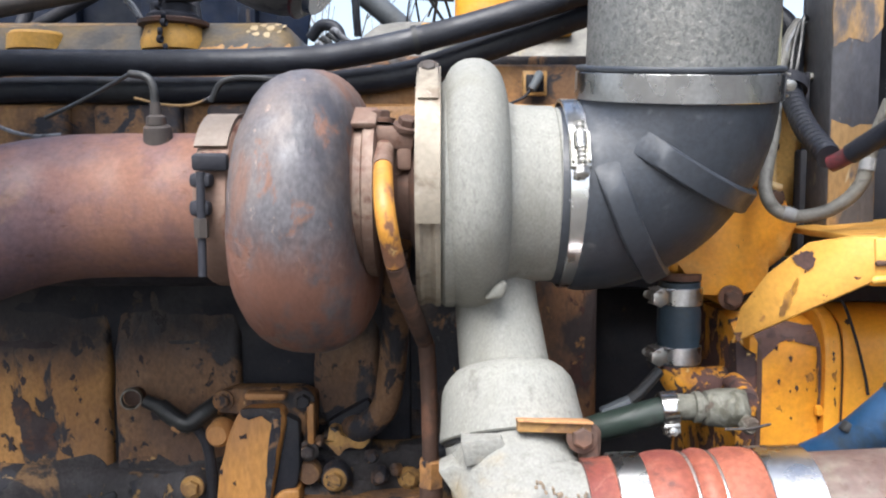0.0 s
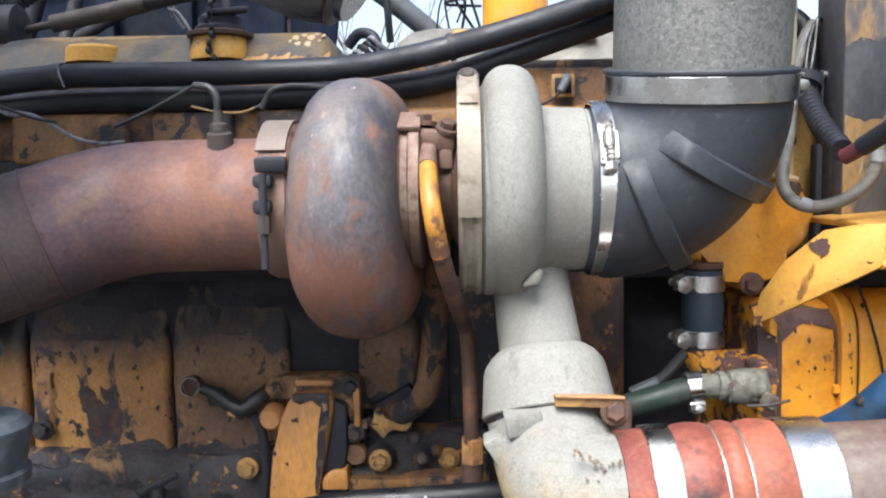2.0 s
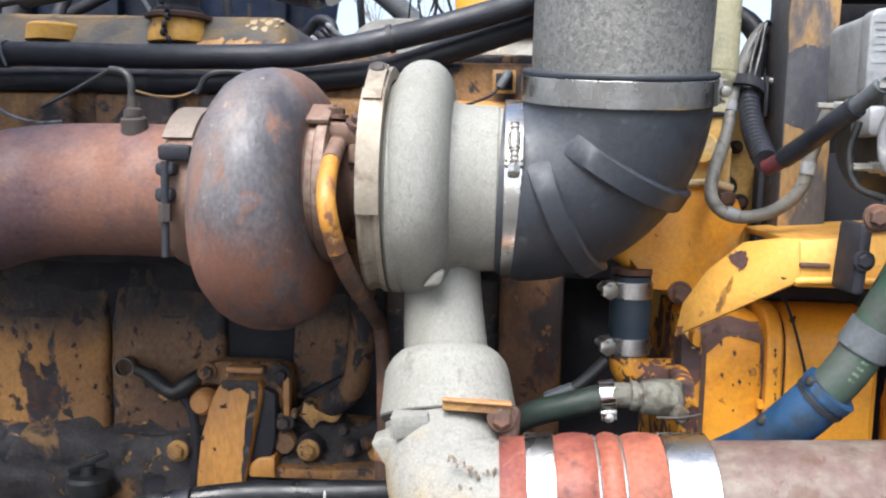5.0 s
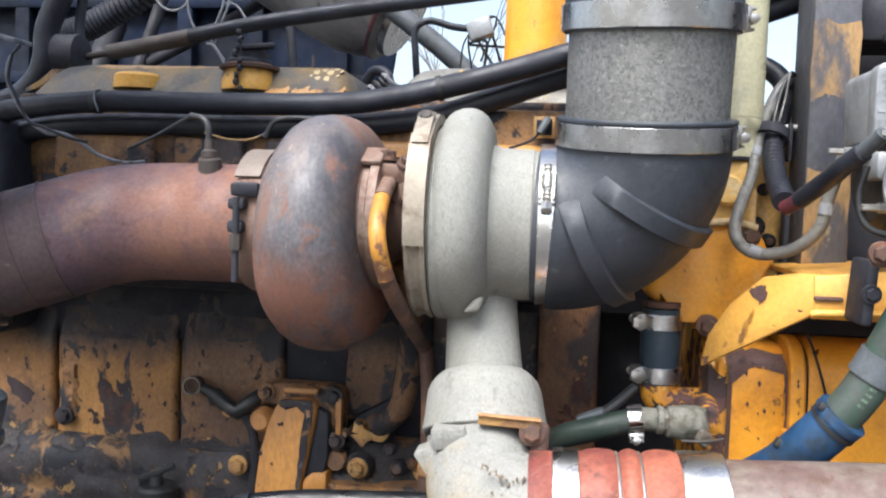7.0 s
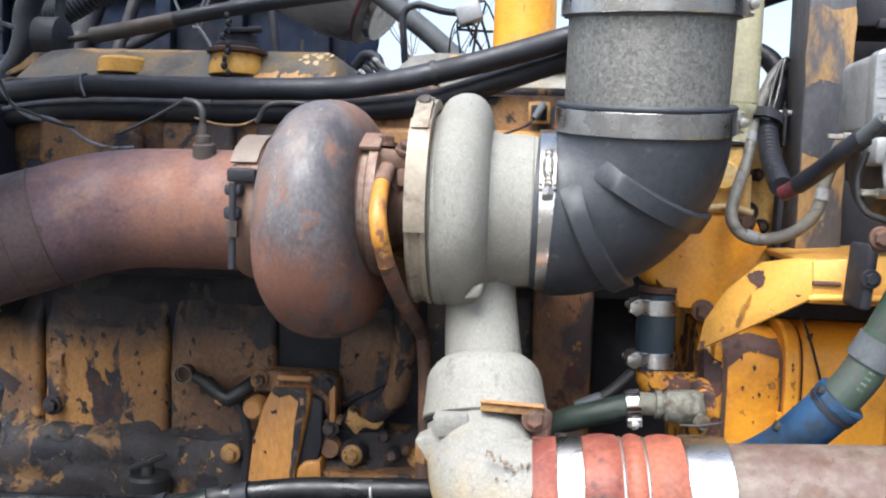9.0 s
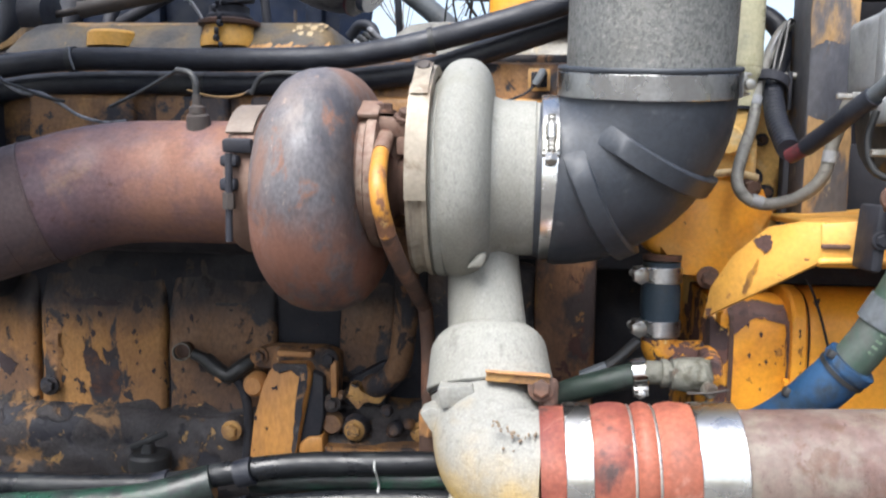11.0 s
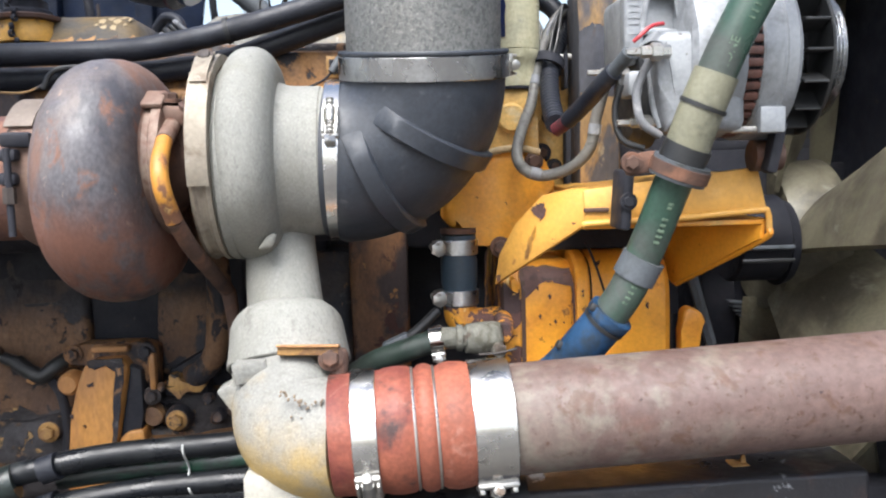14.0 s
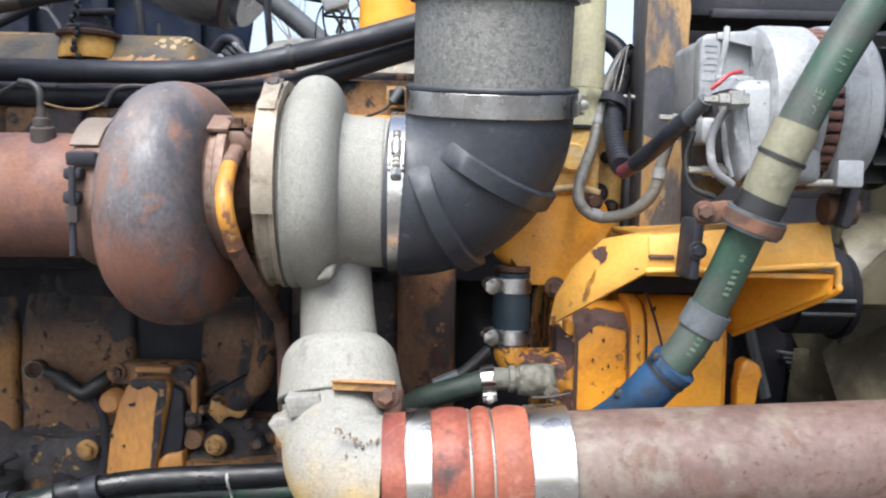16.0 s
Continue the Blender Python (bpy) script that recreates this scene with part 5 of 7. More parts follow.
part("elbow_neck", tube([(0.25, 0.868, 1.303), (0.252, 0.866, 1.288), (0.268, 0.866, 1.278), (0.305, 0.87, 1.278)], 0.0205, 24), M_FLAKY, pump, "rusty yellow elbow neck")
bm = prism(((0.516, 1.268), (0.519, 1.292), (0.526, 1.298), (0.542, 1.290), (0.546, 1.277), (0.537, 1.264), (0.535, 1.18), (0.517, 1.18)), 0.022, upright(0.826), 0.004, segs=3)
part("front_ear", rough_up(bm, 0.0015, 60), M_PAINT, pump)
# added plate, black in place of the shade between drum and bracket
part("shade_plate", box((0.405, 0.905, 1.388), (0.20, 0.05, 0.046), 0.006), M_DARK, pump, "added black plate standing for the shade above the drum")
for a in (12, -30):
    o = Vector(PC) + Vector((0.392, -0.122, 0.121 * math.sin(radians(a))))
    hexbolt(o + X * (-0.004), -X, 0.006, 0.006, washer=False, material=M_PAINT, parent=pump)
bm = box((0.325, 0.845, 1.090), (0.115, 0.05, 0.075), 0.010, segs=3)
bmesh.ops.subdivide_edges(bm, edges=[e for e in bm.edges if e.calc_length() > 0.02], cuts=5, use_grid_fill=True)
part("lower_lug", rough_up(rough_up(bm, 0.005, 40), 0.002, 110), M_FLAKY, pump, "rust-eaten yellow lower lug")
part("lower_boss", rough_up(box((0.457, 0.86, 1.088), (0.075, 0.03, 0.040), 0.010, segs=3), 0.003, 40), M_OCHRE, pump, "greasy ochre boss")


def drum(r):
    return lambda x, z: PC[1] - r * max(0.0, 1 - min(1, abs((z - PC[2]) / r)) ** 6) ** (1 / 6)


random.seed(31)
# rust chips; the first strip also paints the shadow along the drum's top
for poly, r in (
    (((0.326, 1.340), (0.350, 1.345), (0.386, 1.342), (0.386, 1.337), (0.368, 1.339), (0.350, 1.337), (0.338, 1.340), (0.326, 1.334)), 0.119),
            (((0.372, 1.296), (0.379, 1.300), (0.381, 1.292), (0.375, 1.289)), 0.119),
    (((0.384, 1.28), (0.387, 1.335), (0.3845, 1.335), (0.3835, 1.28)), 0.119),
    (((0.343, 1.262), (0.348, 1.266), (0.350, 1.258)), 0.119),
    (((0.394, 1.30), (0.399, 1.305), (0.398, 1.292)), 0.131),
    (((0.412, 1.352), (0.420, 1.355), (0.418, 1.350), (0.413, 1.348)), 0.130),
    (((0.470, 1.302), (0.475, 1.306), (0.476, 1.296)), 0.130),
):
    flake(poly, drum(r), M_RUSTPAINT, pump, 0.0010, 5)
for k in range(8):
    cx, cz, r = random.choice((0.329, 0.345, 0.360, 0.376, 0.385)) + random.uniform(-0.004, 0.004), random.uniform(1.235, 1.338), random.uniform(0.0008, 0.0024)
    flake([(cx - r, cz), (cx, cz + 1.6 * r), (cx + r, cz + 0.4 * r), (cx + 0.3 * r, cz - 1.8 * r)], drum(0.119), M_RUSTDARK if k % 3 else M_CHIP, pump, r * 0.3, 3)
# dark rust strip that doubles as the shadow under the bracket
flake([(0.330, 1.338), (0.386, 1.340), (0.386, 1.332), (0.372, 1.336), (0.356, 1.331), (0.342, 1.336), (0.330, 1.329)], drum(0.119), M_RUSTDARK, pump, 0.0014, 6, 0.0010)
for k in range(5):
    cx, cz, r = 0.3965 + random.uniform(-0.002, 0.002), random.uniform(1.255, 1.340), random.uniform(0.001, 0.0026)
    flake([(cx - r * 0.6, cz), (cx, cz + 1.8 * r), (cx + r * 0.7, cz + 0.3 * r), (cx + 0.2 * r, cz - 1.6 * r)], drum(0.131), M_CHIP, pump, r * 0.3, 3)
part("seam_wire", tube([(0.398, 0.826, 1.380), (0.404, 0.822, 1.368), (0.415, 0.8215, 1.338), (0.426, 0.8215, 1.300), (0.430, 0.8215, 1.28)], 0.0015, 8), M_DARK, pump)
# rust and shadow along the top edge, both in this brown patch
flake([(0.318, 1.348), (0.345, 1.349), (0.384, 1.346), (0.387, 1.326), (0.383, 1.330), (0.374, 1.336), (0.356, 1.334), (0.342, 1.327), (0.337, 1.334), (0.332, 1.320), (0.326, 1.314), (0.324, 1.330)], drum(0.119), M_WORNSTEEL, pump, 0.0016, 6, 0.0013, "brown rust and painted shadow along the top of the drum")
flake([(0.385, 1.330), (0.3885, 1.330), (0.3885, 1.25), (0.3865, 1.252), (0.3860, 1.29)], drum(0.119), M_WORNSTEEL, pump, 0.0010, 6, 0.0014)

for k in range(6):
    a = random.uniform(0.2, 1.2)
    p = Vector((0.256 + 0.008 * k, 0.8475, 1.272 + 0.008 * random.random()))
    part("paint_chip", rough_up(lathe([(0, 0.004), (0.0025, 0.003)], p, -Y, 9), 0.002, 300, k), M_RUSTDARK, pump)
heater = thing("heater_hose", (0.2, 0.80, 1.24), "dirty dark green heater hose with a crusted brass fitting", "hose")
part("hose", tube([(0.05, 0.86, 1.16), (0.09, 0.83, 1.20), (0.135, 0.80, 1.245), (0.175, 0.785, 1.264), (0.220, 0.775, 1.280)], 0.0134, 24), M_HEATER, heater)
part("barb", lathe([(-0.012, 0.0125), (0.006, 0.0125), (0.007, 0.0150), (0.013, 0.0150), (0.014, 0.0125), (0.024, 0.0125)], (0.232, 0.774, 1.281), (1, 0, -0.01), 20), M_FITTING, heater)
part("fitting", rough_up(lathe([(-0.002, 0.0135), (0.0, 0.0165), (0.014, 0.0180), (0.032, 0.0180), (0.038, 0.0155), (0.041, 0.008)], (0.250, 0.775, 1.280), (1, 0.02, -0.01), 28), 0.003, 110), M_FITTING, heater, "corroded grey brass elbow fitting")
part("drain_cock", rough_up(lathe([(0, 0.008), (0.008, 0.008), (0.010, 0.006)], (0.284, 0.758, 1.270), (0.2, -1, -0.1), 14), 0.002, 160), M_FITTING, heater)
part("cock_lever", tube([(0.262, 0.752, 1.266), (0.284, 0.748, 1.268), (0.304, 0.752, 1.271)], 0.0014, 8), M_PLATEDARK, heater)
part("riser", tube([(0.292, 0.78, 1.283), (0.297, 0.80, 1.286), (0.300, 0.84, 1.288)], 0.011, 18), M_FLAKY, heater)
worm_clamp((0.206, 0.778, 1.2775), (1, 0, 0.12), 0.002, 0.018, 0.0152, 2.9, M_STEEL, M_ZINC, "small bright clamp on the heater hose", 0.02)
wireclip = thing("cable_tie_bundle", (0.16, 0.80, 1.29), "grey cable bundle with a plastic connector", "cable")
part("cable", tube([(0.22, 0.83, 1.302), (0.19, 0.81, 1.280), (0.155, 0.80, 1.262), (0.10, 0.83, 1.23)], 0.006, 10), M_PLASTIC, wireclip)
part("connector", box((0.170, 0.797, 1.274), (0.032, 0.014, 0.011), 0.003, turn(0, -24, 0)), M_GREYRUB, wireclip)

# ---- alternator and bracket ----
bracket = thing("alternator_bracket", (0.45, 0.76, 1.35), "folded yellow steel alternator bracket with chipped edges", "bracket")
bm = plate([(0.370, 0.706, 1.447), (0.372, 0.706, 1.412), (0.566, 0.706, 1.420), (0.555, 0.706, 1.466), (0.47, 0.706, 1.458)], 0.007)
face = part("front_face", bm, M_BRACKET, bracket)
part("wing", plate([(0.372, 0.7065, 1.449), (0.356, 0.727, 1.4475), (0.334, 0.7555, 1.440), (0.309, 0.787, 1.407), (0.2925, 0.8085, 1.370), (0.2875, 0.8150, 1.334), (0.372, 0.7065, 1.411)], 0.007), M_BRACKET, bracket)
part("lip", tube([(0.371, 0.707, 1.4105), (0.380, 0.7045, 1.4120), (0.46, 0.703, 1.4145), (0.552, 0.703, 1.421), (0.565, 0.704, 1.418), (0.569, 0.708, 1.400)], 0.0036, 12), M_BRACKET, bracket)
part("side_edge", tube([(0.569, 0.708, 1.402), (0.567, 0.712, 1.391), (0.5445, 0.785, 1.356), (0.521, 0.860, 1.321)], 0.0036, 10), M_PAINT, bracket)
part("shelf", box((0.463, 0.802, 1.450), (0.178, 0.185, 0.007), 0.002, turn(0, -4.5, 0)), M_BRACKET, bracket)
part("under_shelf", box((0.470, 0.798, 1.4085), (0.200, 0.178, 0.006), 0.002), M_PAINT, bracket)
part("gusset", plate([(0.568, 0.710, 1.412), (0.566, 0.713, 1.390), (0.521, 0.860, 1.321), (0.516, 0.878, 1.330), (0.516, 0.878, 1.408)], 0.006), M_PAINT, bracket)
part("slot", box((0.3835, 0.7048, 1.4260), (0.027, 0.006, 0.0048), 0.0024), M_RUSTDARK, face, "rusty adjusting slot")
random.seed(27)
for poly, m in ((((0.324, 1.425), (0.330, 1.431), (0.3366, 1.433), (0.3380, 1.4237), (0.3344, 1.4135), (0.3290, 1.4182)), M_WORNSTEEL),
                (((0.3278, 1.407), (0.33, 1.4032), (0.3256, 1.3861), (0.3198, 1.3674), (0.3175, 1.3694), (0.3221, 1.3903)), M_STREAK),
                (((0.290, 1.345), (0.294, 1.347), (0.293, 1.338), (0.290, 1.338)), M_RUSTDARK)):
    flake(poly, lambda x, z: 0.705 + (0.374 - x) * 1.292, m, bracket, 0.0010, 6, 0.0028)
part("rear_tab", rough_up(prism(((0.308, 1.338), (0.309, 1.325), (0.317, 1.321), (0.318, 1.334), (0.313, 1.340)), 0.02, upright(0.822), 0.002), 0.001, 80), M_PAINT, bracket)

AC = (0, 0.715, 1.578)
alt = thing("alternator", (0.49, 0.715, 1.49), "grey cast alternator with copper windings showing", "alternator")
part("rear_cover", rough_up(lathe([(0.462, 0.03), (0.462, 0.074), (0.466, 0.080), (0.472, 0.082), (0.510, 0.082), (0.514, 0.080), (0.514, 0.06)], AC, X, 64), 0.0005, 50), M_ALTALU, alt)
poly = ((0.425, 1.592), (0.431, 1.599), (0.516, 1.601), (0.518, 1.501), (0.442, 1.503), (0.437, 1.515), (0.432, 1.545))
part("end_cap", prism(poly, 0.10, upright(0.645), 0.012, segs=5), M_ALTALU, alt)
regulator = part("regulator_box", prism(((0.411, 1.574), (0.410, 1.640), (0.415, 1.646), (0.464, 1.650), (0.468, 1.644), (0.468, 1.574)), 0.08, upright(0.700), 0.004, segs=3), M_ALTALU, alt, "pale grey regulator housing with a small label")
part("label_face", prism(((0.4095, 1.578), (0.4095, 1.642), (0.414, 1.6475), (0.431, 1.649), (0.429, 1.578)), 0.02, upright(0.690), 0.003, segs=3), M_ALTALU, alt)
part("top_rim", prism(((0.424, 1.641), (0.424, 1.649), (0.464, 1.652), (0.470, 1.646), (0.470, 1.596), (0.463, 1.596), (0.461, 1.638)), 0.022, upright(0.688), 0.002), M_ALTALU, alt)
part("sill", box((0.444, 0.694, 1.604), (0.040, 0.016, 0.008), 0.003, turn(0, 4, 0)), M_ALTALU, alt)
part("terminal_box", box((0.424, 0.702, 1.553), (0.026, 0.04, 0.026), 0.005), M_ALTALU, alt)
part("rear_web", tube([(0.438, 0.680, 1.596), (0.432, 0.675, 1.57), (0.434, 0.672, 1.53), (0.440, 0.668, 1.508)], 0.004, 10), M_ALTALU, alt)
stator = part("stator", lathe([(0.505, 0.03), (0.505, 0.0755), (0.540, 0.0755), (0.540, 0.03)], AC, X, 64), M_DARK, alt)
for k in range(44):
    a = 2 * math.pi * k / 44
    o = Vector(AC) + Vector((0.5225, -math.cos(a) * 0.0770, math.sin(a) * 0.0770))
    m = Matrix((X, Vector((0, math.sin(a), math.cos(a))), Vector((0, -math.cos(a), math.sin(a))))).transposed()
    part("winding_bar", box(o, (0.020, 0.0082, 0.007), 0.0022, m, segs=2), M_WINDING, stator)
part("front_shell", rough_up(lathe([(0.528, 0.06), (0.528, 0.081), (0.530, 0.083), (0.5475, 0.0835), (0.5485, 0.0825), (0.5505, 0.0825), (0.5515, 0.0835), (0.562, 0.083), (0.567, 0.079), (0.569, 0.03)], AC, X, 64), 0.0004, 60), M_ALTALU, alt)
for x0, x1 in ((0.530, 0.556),):
    part("mounting_ear", box(((x0 + x1) / 2, 0.668, 1.513), (x1 - x0, 0.046, 0.026), 0.003), M_ALTALU, alt)
part("through_bolt", lathe([(0, 0.0036), (0.04, 0.0036)], (0.505, 0.655, 1.504), X, 10), M_ZINC, alt)
fan_disc = part("fan_disc", lathe([(0.569, 0.02), (0.569, 0.066), (0.572, 0.068), (0.572, 0.02)], AC, X, 48), M_PLASTIC, alt)
for k in range(16):
    a = 2 * math.pi * k / 16
    o = Vector(AC) + Vector((0.5845, -math.cos(a) * 0.066, math.sin(a) * 0.066))
    m = Matrix((X, Vector((0, math.sin(a), math.cos(a))), Vector((0, -math.cos(a), math.sin(a))))).transposed()
    part("fan_fin", box(o, (0.026, 0.003, 0.026), 0.001, m, segs=1), M_PLASTIC, fan_disc)
part("fan_rim", ring(AC, X, 0.5965, 0.6000, 0.030, 0.080, 48), M_PLASTIC, fan_disc)
prof = [(0.600, 0.02), (0.600, 0.062)]
for k in range(5):
    prof += [(0.6015 + k * 0.0034, 0.063), (0.6027 + k * 0.0034, 0.0595), (0.6041 + k * 0.0034, 0.0595)]
part("pulley", lathe(prof + [(0.619, 0.063), (0.621, 0.060), (0.621, 0.02)], AC, X, 56), M_DULLSTEEL, alt)
for (x, y, z), r in (((0.398, 0.636, 1.578), 0.0066), ((0.376, 0.700, 1.566), 0.0048), ((0.400, 0.676, 1.514), 0.0056)):
    bm = lathe([(-0.012, r), (-0.004, r), (-0.003, r * 1.3), (0.006, r * 1.3), (0.007, r * 0.9), (0.016, r * 0.9), (0.017, r * 0.6), (0.03, r * 0.6)], (x + 0.028, y, z), -X, 6)
    part("terminal", bm, M_ZINC, alt)
part("rear_arm", tube([(0.425, 0.652, 1.575), (0.412, 0.655, 1.545), (0.416, 0.655, 1.515), (0.436, 0.66, 1.500)], 0.0042, 12), M_LEAD, alt)
part("rear_arm", tube([(0.404, 0.685, 1.552), (0.398, 0.685, 1.525), (0.404, 0.68, 1.498), (0.425, 0.675, 1.488)], 0.0034, 12), M_PLASTIC, alt)
part("strap", tube([(0.428, 0.672, 1.650), (0.424, 0.662, 1.635), (0.420, 0.664, 1.605)], 0.003, 8), M_ALTALU, alt)
part("support_leg", box((0.560, 0.68, 1.487), (0.012, 0.02, 0.055), 0.004, turn(0, 12, 0)), M_DARK, alt)
part("support_foot", lathe([(0, 0.016), (0.03, 0.016)], (0.545, 0.70, 1.478), X, 18), M_RUSTDARK, alt)
# added black drum in place of the shadow between post and end cap
part("rear_shade", lathe([(0.424, 0.02), (0.424, 0.052), (0.430, 0.060), (0.445, 0.064)], (0, 0.735, 1.552), X, 40), M_PLASTIC, alt, "added black drum standing for the shadow behind the alternator")
part("sticker", box((0.419, 0.6897, 1.622), (0.015, 0.001, 0.040), 0), M_ALTALU, regulator, "pale paper sticker with rows of small print")
for i in range(5):
    part("label_bar", box((0.419, 0.6890, 1.636 - 0.006 * i), (0.012 - 0.002 * (i % 3), 0.0012, 0.0007), 0), M_FADED, regulator)

# ---- coolant hose with coupler, tape and clamp ----
coolant = thing("coolant_hose", (0.41, 0.62, 1.30), "dark green silicone coolant hose with pale print", "hose")
GP = [(0.372, 0.676, 1.298), (0.386, 0.664, 1.322), (0.402, 0.658, 1.348), (0.413, 0.655, 1.372), (0.4255, 0.645, 1.408), (0.436, 0.632, 1.445), (0.4435, 0.621, 1.472), (0.457, 0.607, 1.520), (0.478, 0.597, 1.575), (0.505, 0.590, 1.630), (0.54, 0.584, 1.69), (0.60, 0.58, 1.77)]
green = part("hose", tube(GP, 0.0182, 32), M_GREEN, coolant)
part("sleeve_ring", lathe([(-0.012, 0.0185), (-0.012, 0.0215), (0.012, 0.0215), (0.012, 0.0185)], (0.4135, 0.655, 1.371), (0.42, -0.18, 0.89), 36, loop=True), M_GREYRUB, coolant, "grey rubber ring")
bm = tube([(0.4475, 0.6145, 1.488), (0.457, 0.607, 1.520), (0.4695, 0.601, 1.554)], 0.0208, 36)
tape = part("tape", bm, M_TAPE, coolant, "khaki wrapping of worn tape")
part("cable_tie", lathe([(-0.002, 0.0195), (-0.002, 0.0222), (0.002, 0.0222), (0.002, 0.0195)], (0.459, 0.606, 1.525), (0.36, -0.2, 0.92), 36, loop=True), M_PLASTIC, tape)
part("black_sleeve", lathe([(-0.010, 0.0185), (-0.010, 0.0225), (0.010, 0.0225), (0.010, 0.0185)], (0.4455, 0.617, 1.481), (0.34, -0.25, 0.92), 36, loop=True), M_PLASTIC, coolant)
coupler = thing("blue_coupler", (0.35, 0.70, 1.28), "bright blue silicone coupler sleeve on the coolant hose", "hose coupler")
part("sleeve", tube([(0.325, 0.735, 1.232), (0.346, 0.698, 1.262), (0.366, 0.676, 1.293), (0.389, 0.661, 1.326)], 0.0218, 36), M_BLUE, coupler)
part("end_lip", lathe([(-0.004, 0.020), (-0.004, 0.0238), (0.004, 0.0238), (0.004, 0.020)], (0.3865, 0.6625, 1.3225), (0.58, -0.34, 0.78), 36, loop=True), M_BLUE, coupler)
part("tie", lathe([(-0.002, 0.021), (-0.002, 0.0232), (0.002, 0.0232), (0.002, 0.021)], (0.3815, 0.6655, 1.315), (0.58, -0.34, 0.78), 36, loop=True), M_PLASTIC, coupler)
part("tie_block", box((0.368, 0.654, 1.333), (0.009, 0.009, 0.008), 0.002, turn(0, 30, 0)), M_PLASTIC, coupler)
part("tie_block", box((0.340, 0.680, 1.290), (0.010, 0.010, 0.009), 0.002, turn(0, 30, 0)), M_PLASTIC, coupler)
pc = thing("pipe_clip", (0.41, 0.61, 1.44), "rusty cushioned clip holding the coolant hose", "pipe clip")
cd = Vector((0.30, -0.22, 0.92)).normalized()
part("cushion", lathe([(-0.009, 0.0190), (-0.009, 0.0275), (0.009, 0.0275), (0.009, 0.0190)], (0.4425, 0.6215, 1.467), cd, 40, loop=True), M_GREYRUB, pc)
part("strap", lathe([(-0.0058, 0.0265), (-0.0058, 0.0290), (0.0058, 0.0290), (0.0058, 0.0265)], (0.4425, 0.6215, 1.467), cd, 40, loop=True), M_RUSTDARK, pc)
part("tongue", box((0.408, 0.630, 1.474), (0.030, 0.012, 0.020), 0.003, turn(0, -8, 0)), M_RUSTDARK, pc)
hexbolt((0.398, 0.624, 1.475), -Y, 0.0070, 0.007, material=M_RUSTDARK, parent=pc)
part("stay", box((0.402, 0.674, 1.438), (0.011, 0.046, 0.060), 0.004, turn(0, 4, 0)), M_DARK, pc, "black steel stay")
hexbolt((0.402, 0.650, 1.437), -Y, 0.006, 0.005, material=M_DARK, parent=pc)

# ---- cables by the alternator ----
loop = thing("cable_loop", (0.36, 0.78, 1.46), "grey braided cable hanging in a loop", "cable")
part("braid", tube([(0.400, 0.95, 1.672), (0.382, 0.93, 1.652), (0.365, 0.905, 1.622), (0.353, 0.89, 1.590), (0.343, 0.865, 1.550), (0.324, 0.83, 1.512), (0.317, 0.815, 1.484), (0.327, 0.81, 1.467), (0.349, 0.81, 1.461), (0.378, 0.80, 1.470), (0.397, 0.79, 1.492), (0.403, 0.785, 1.525), (0.412, 0.77, 1.57)], 0.0066, 16), M_WIRE, loop)
for c, dv in (((0.349, 0.881, 1.575), (0.25, 0.5, 1)), ((0.4015, 0.787, 1.512), (0.15, 0, 1)), ((0.337, 0.81, 1.4635), (1, 0, -0.3))):
    part("tape_band", lathe([(-0.006, 0.0062), (-0.006, 0.0074), (0.006, 0.0074), (0.006, 0.0062)], c, dv, 16, loop=True), M_LEAD, loop)
battery = thing("battery_cable", (0.38, 0.74, 1.51), "thick black battery cable with red shrink sleeve", "cable")
part("conduit", tube([(0.415, 0.98, 1.672), (0.393, 0.945, 1.635), (0.374, 0.905, 1.597), (0.360, 0.835, 1.553), (0.352, 0.760, 1.518)], 0.0112, 18, 40, radius=lambda k: 1.0 + 0.06 * math.sin(k * 2 * math.pi * 36)), M_HOSEBLACK, battery)
part("red_sleeve", tube([(0.351, 0.753, 1.511), (0.357, 0.744, 1.516), (0.363, 0.734, 1.522)], 0.0078, 16), M_REDWIRE, battery)
part("cable", tube([(0.361, 0.737, 1.520), (0.375, 0.706, 1.538), (0.383, 0.68, 1.552), (0.391, 0.660, 1.563)], 0.0092, 18), M_HOSEBLACK, battery)
part("lug", tube([(0.389, 0.664, 1.561), (0.396, 0.645, 1.572), (0.399, 0.637, 1.578)], 0.0070, 12), M_GREYRUB, battery)
redwire = thing("red_wire", (0.42, 0.65, 1.60), "thin bright red wire at the alternator terminal", "wire")
part("wire", tube([(0.404, 0.640, 1.588), (0.411, 0.638, 1.594), (0.421, 0.640, 1.602), (0.436, 0.650, 1.606)], 0.0020, 8), M_REDLEAD, redwire)
clip = thing("cable_clip", (0.37, 0.90, 1.59), "rubber-lined cable clip on a bolt", "cable clip")
part("loop", lathe([(-0.006, 0.019), (-0.006, 0.023), (0.006, 0.023), (0.006, 0.019)], (0.367, 0.900, 1.597), (0.25, 0.45, 1), 32, loop=True), M_DARK, clip)
part("bolt", lathe([(0, 0.004), (0.03, 0.004), (0.03, 0.008), (0.036, 0.008)], (0.378, 0.915, 1.608), X, 10), M_ZINC, clip)
part("bracket", box((0.394, 0.92, 1.590), (0.005, 0.03, 0.045), 0.002), M_DARK, clip)

RX = 0.3255
sight = thing("coolant_riser_tube", (RX, 0.90, 1.56), "yellowed translucent plastic riser tube", "tube")
prof = [(0.036, 0.029)] + [(0.040 + 0.006 * k, 0.0335 + 0.0004 * (k % 2)) for k in range(36)] + [(0.26, 0.032)]
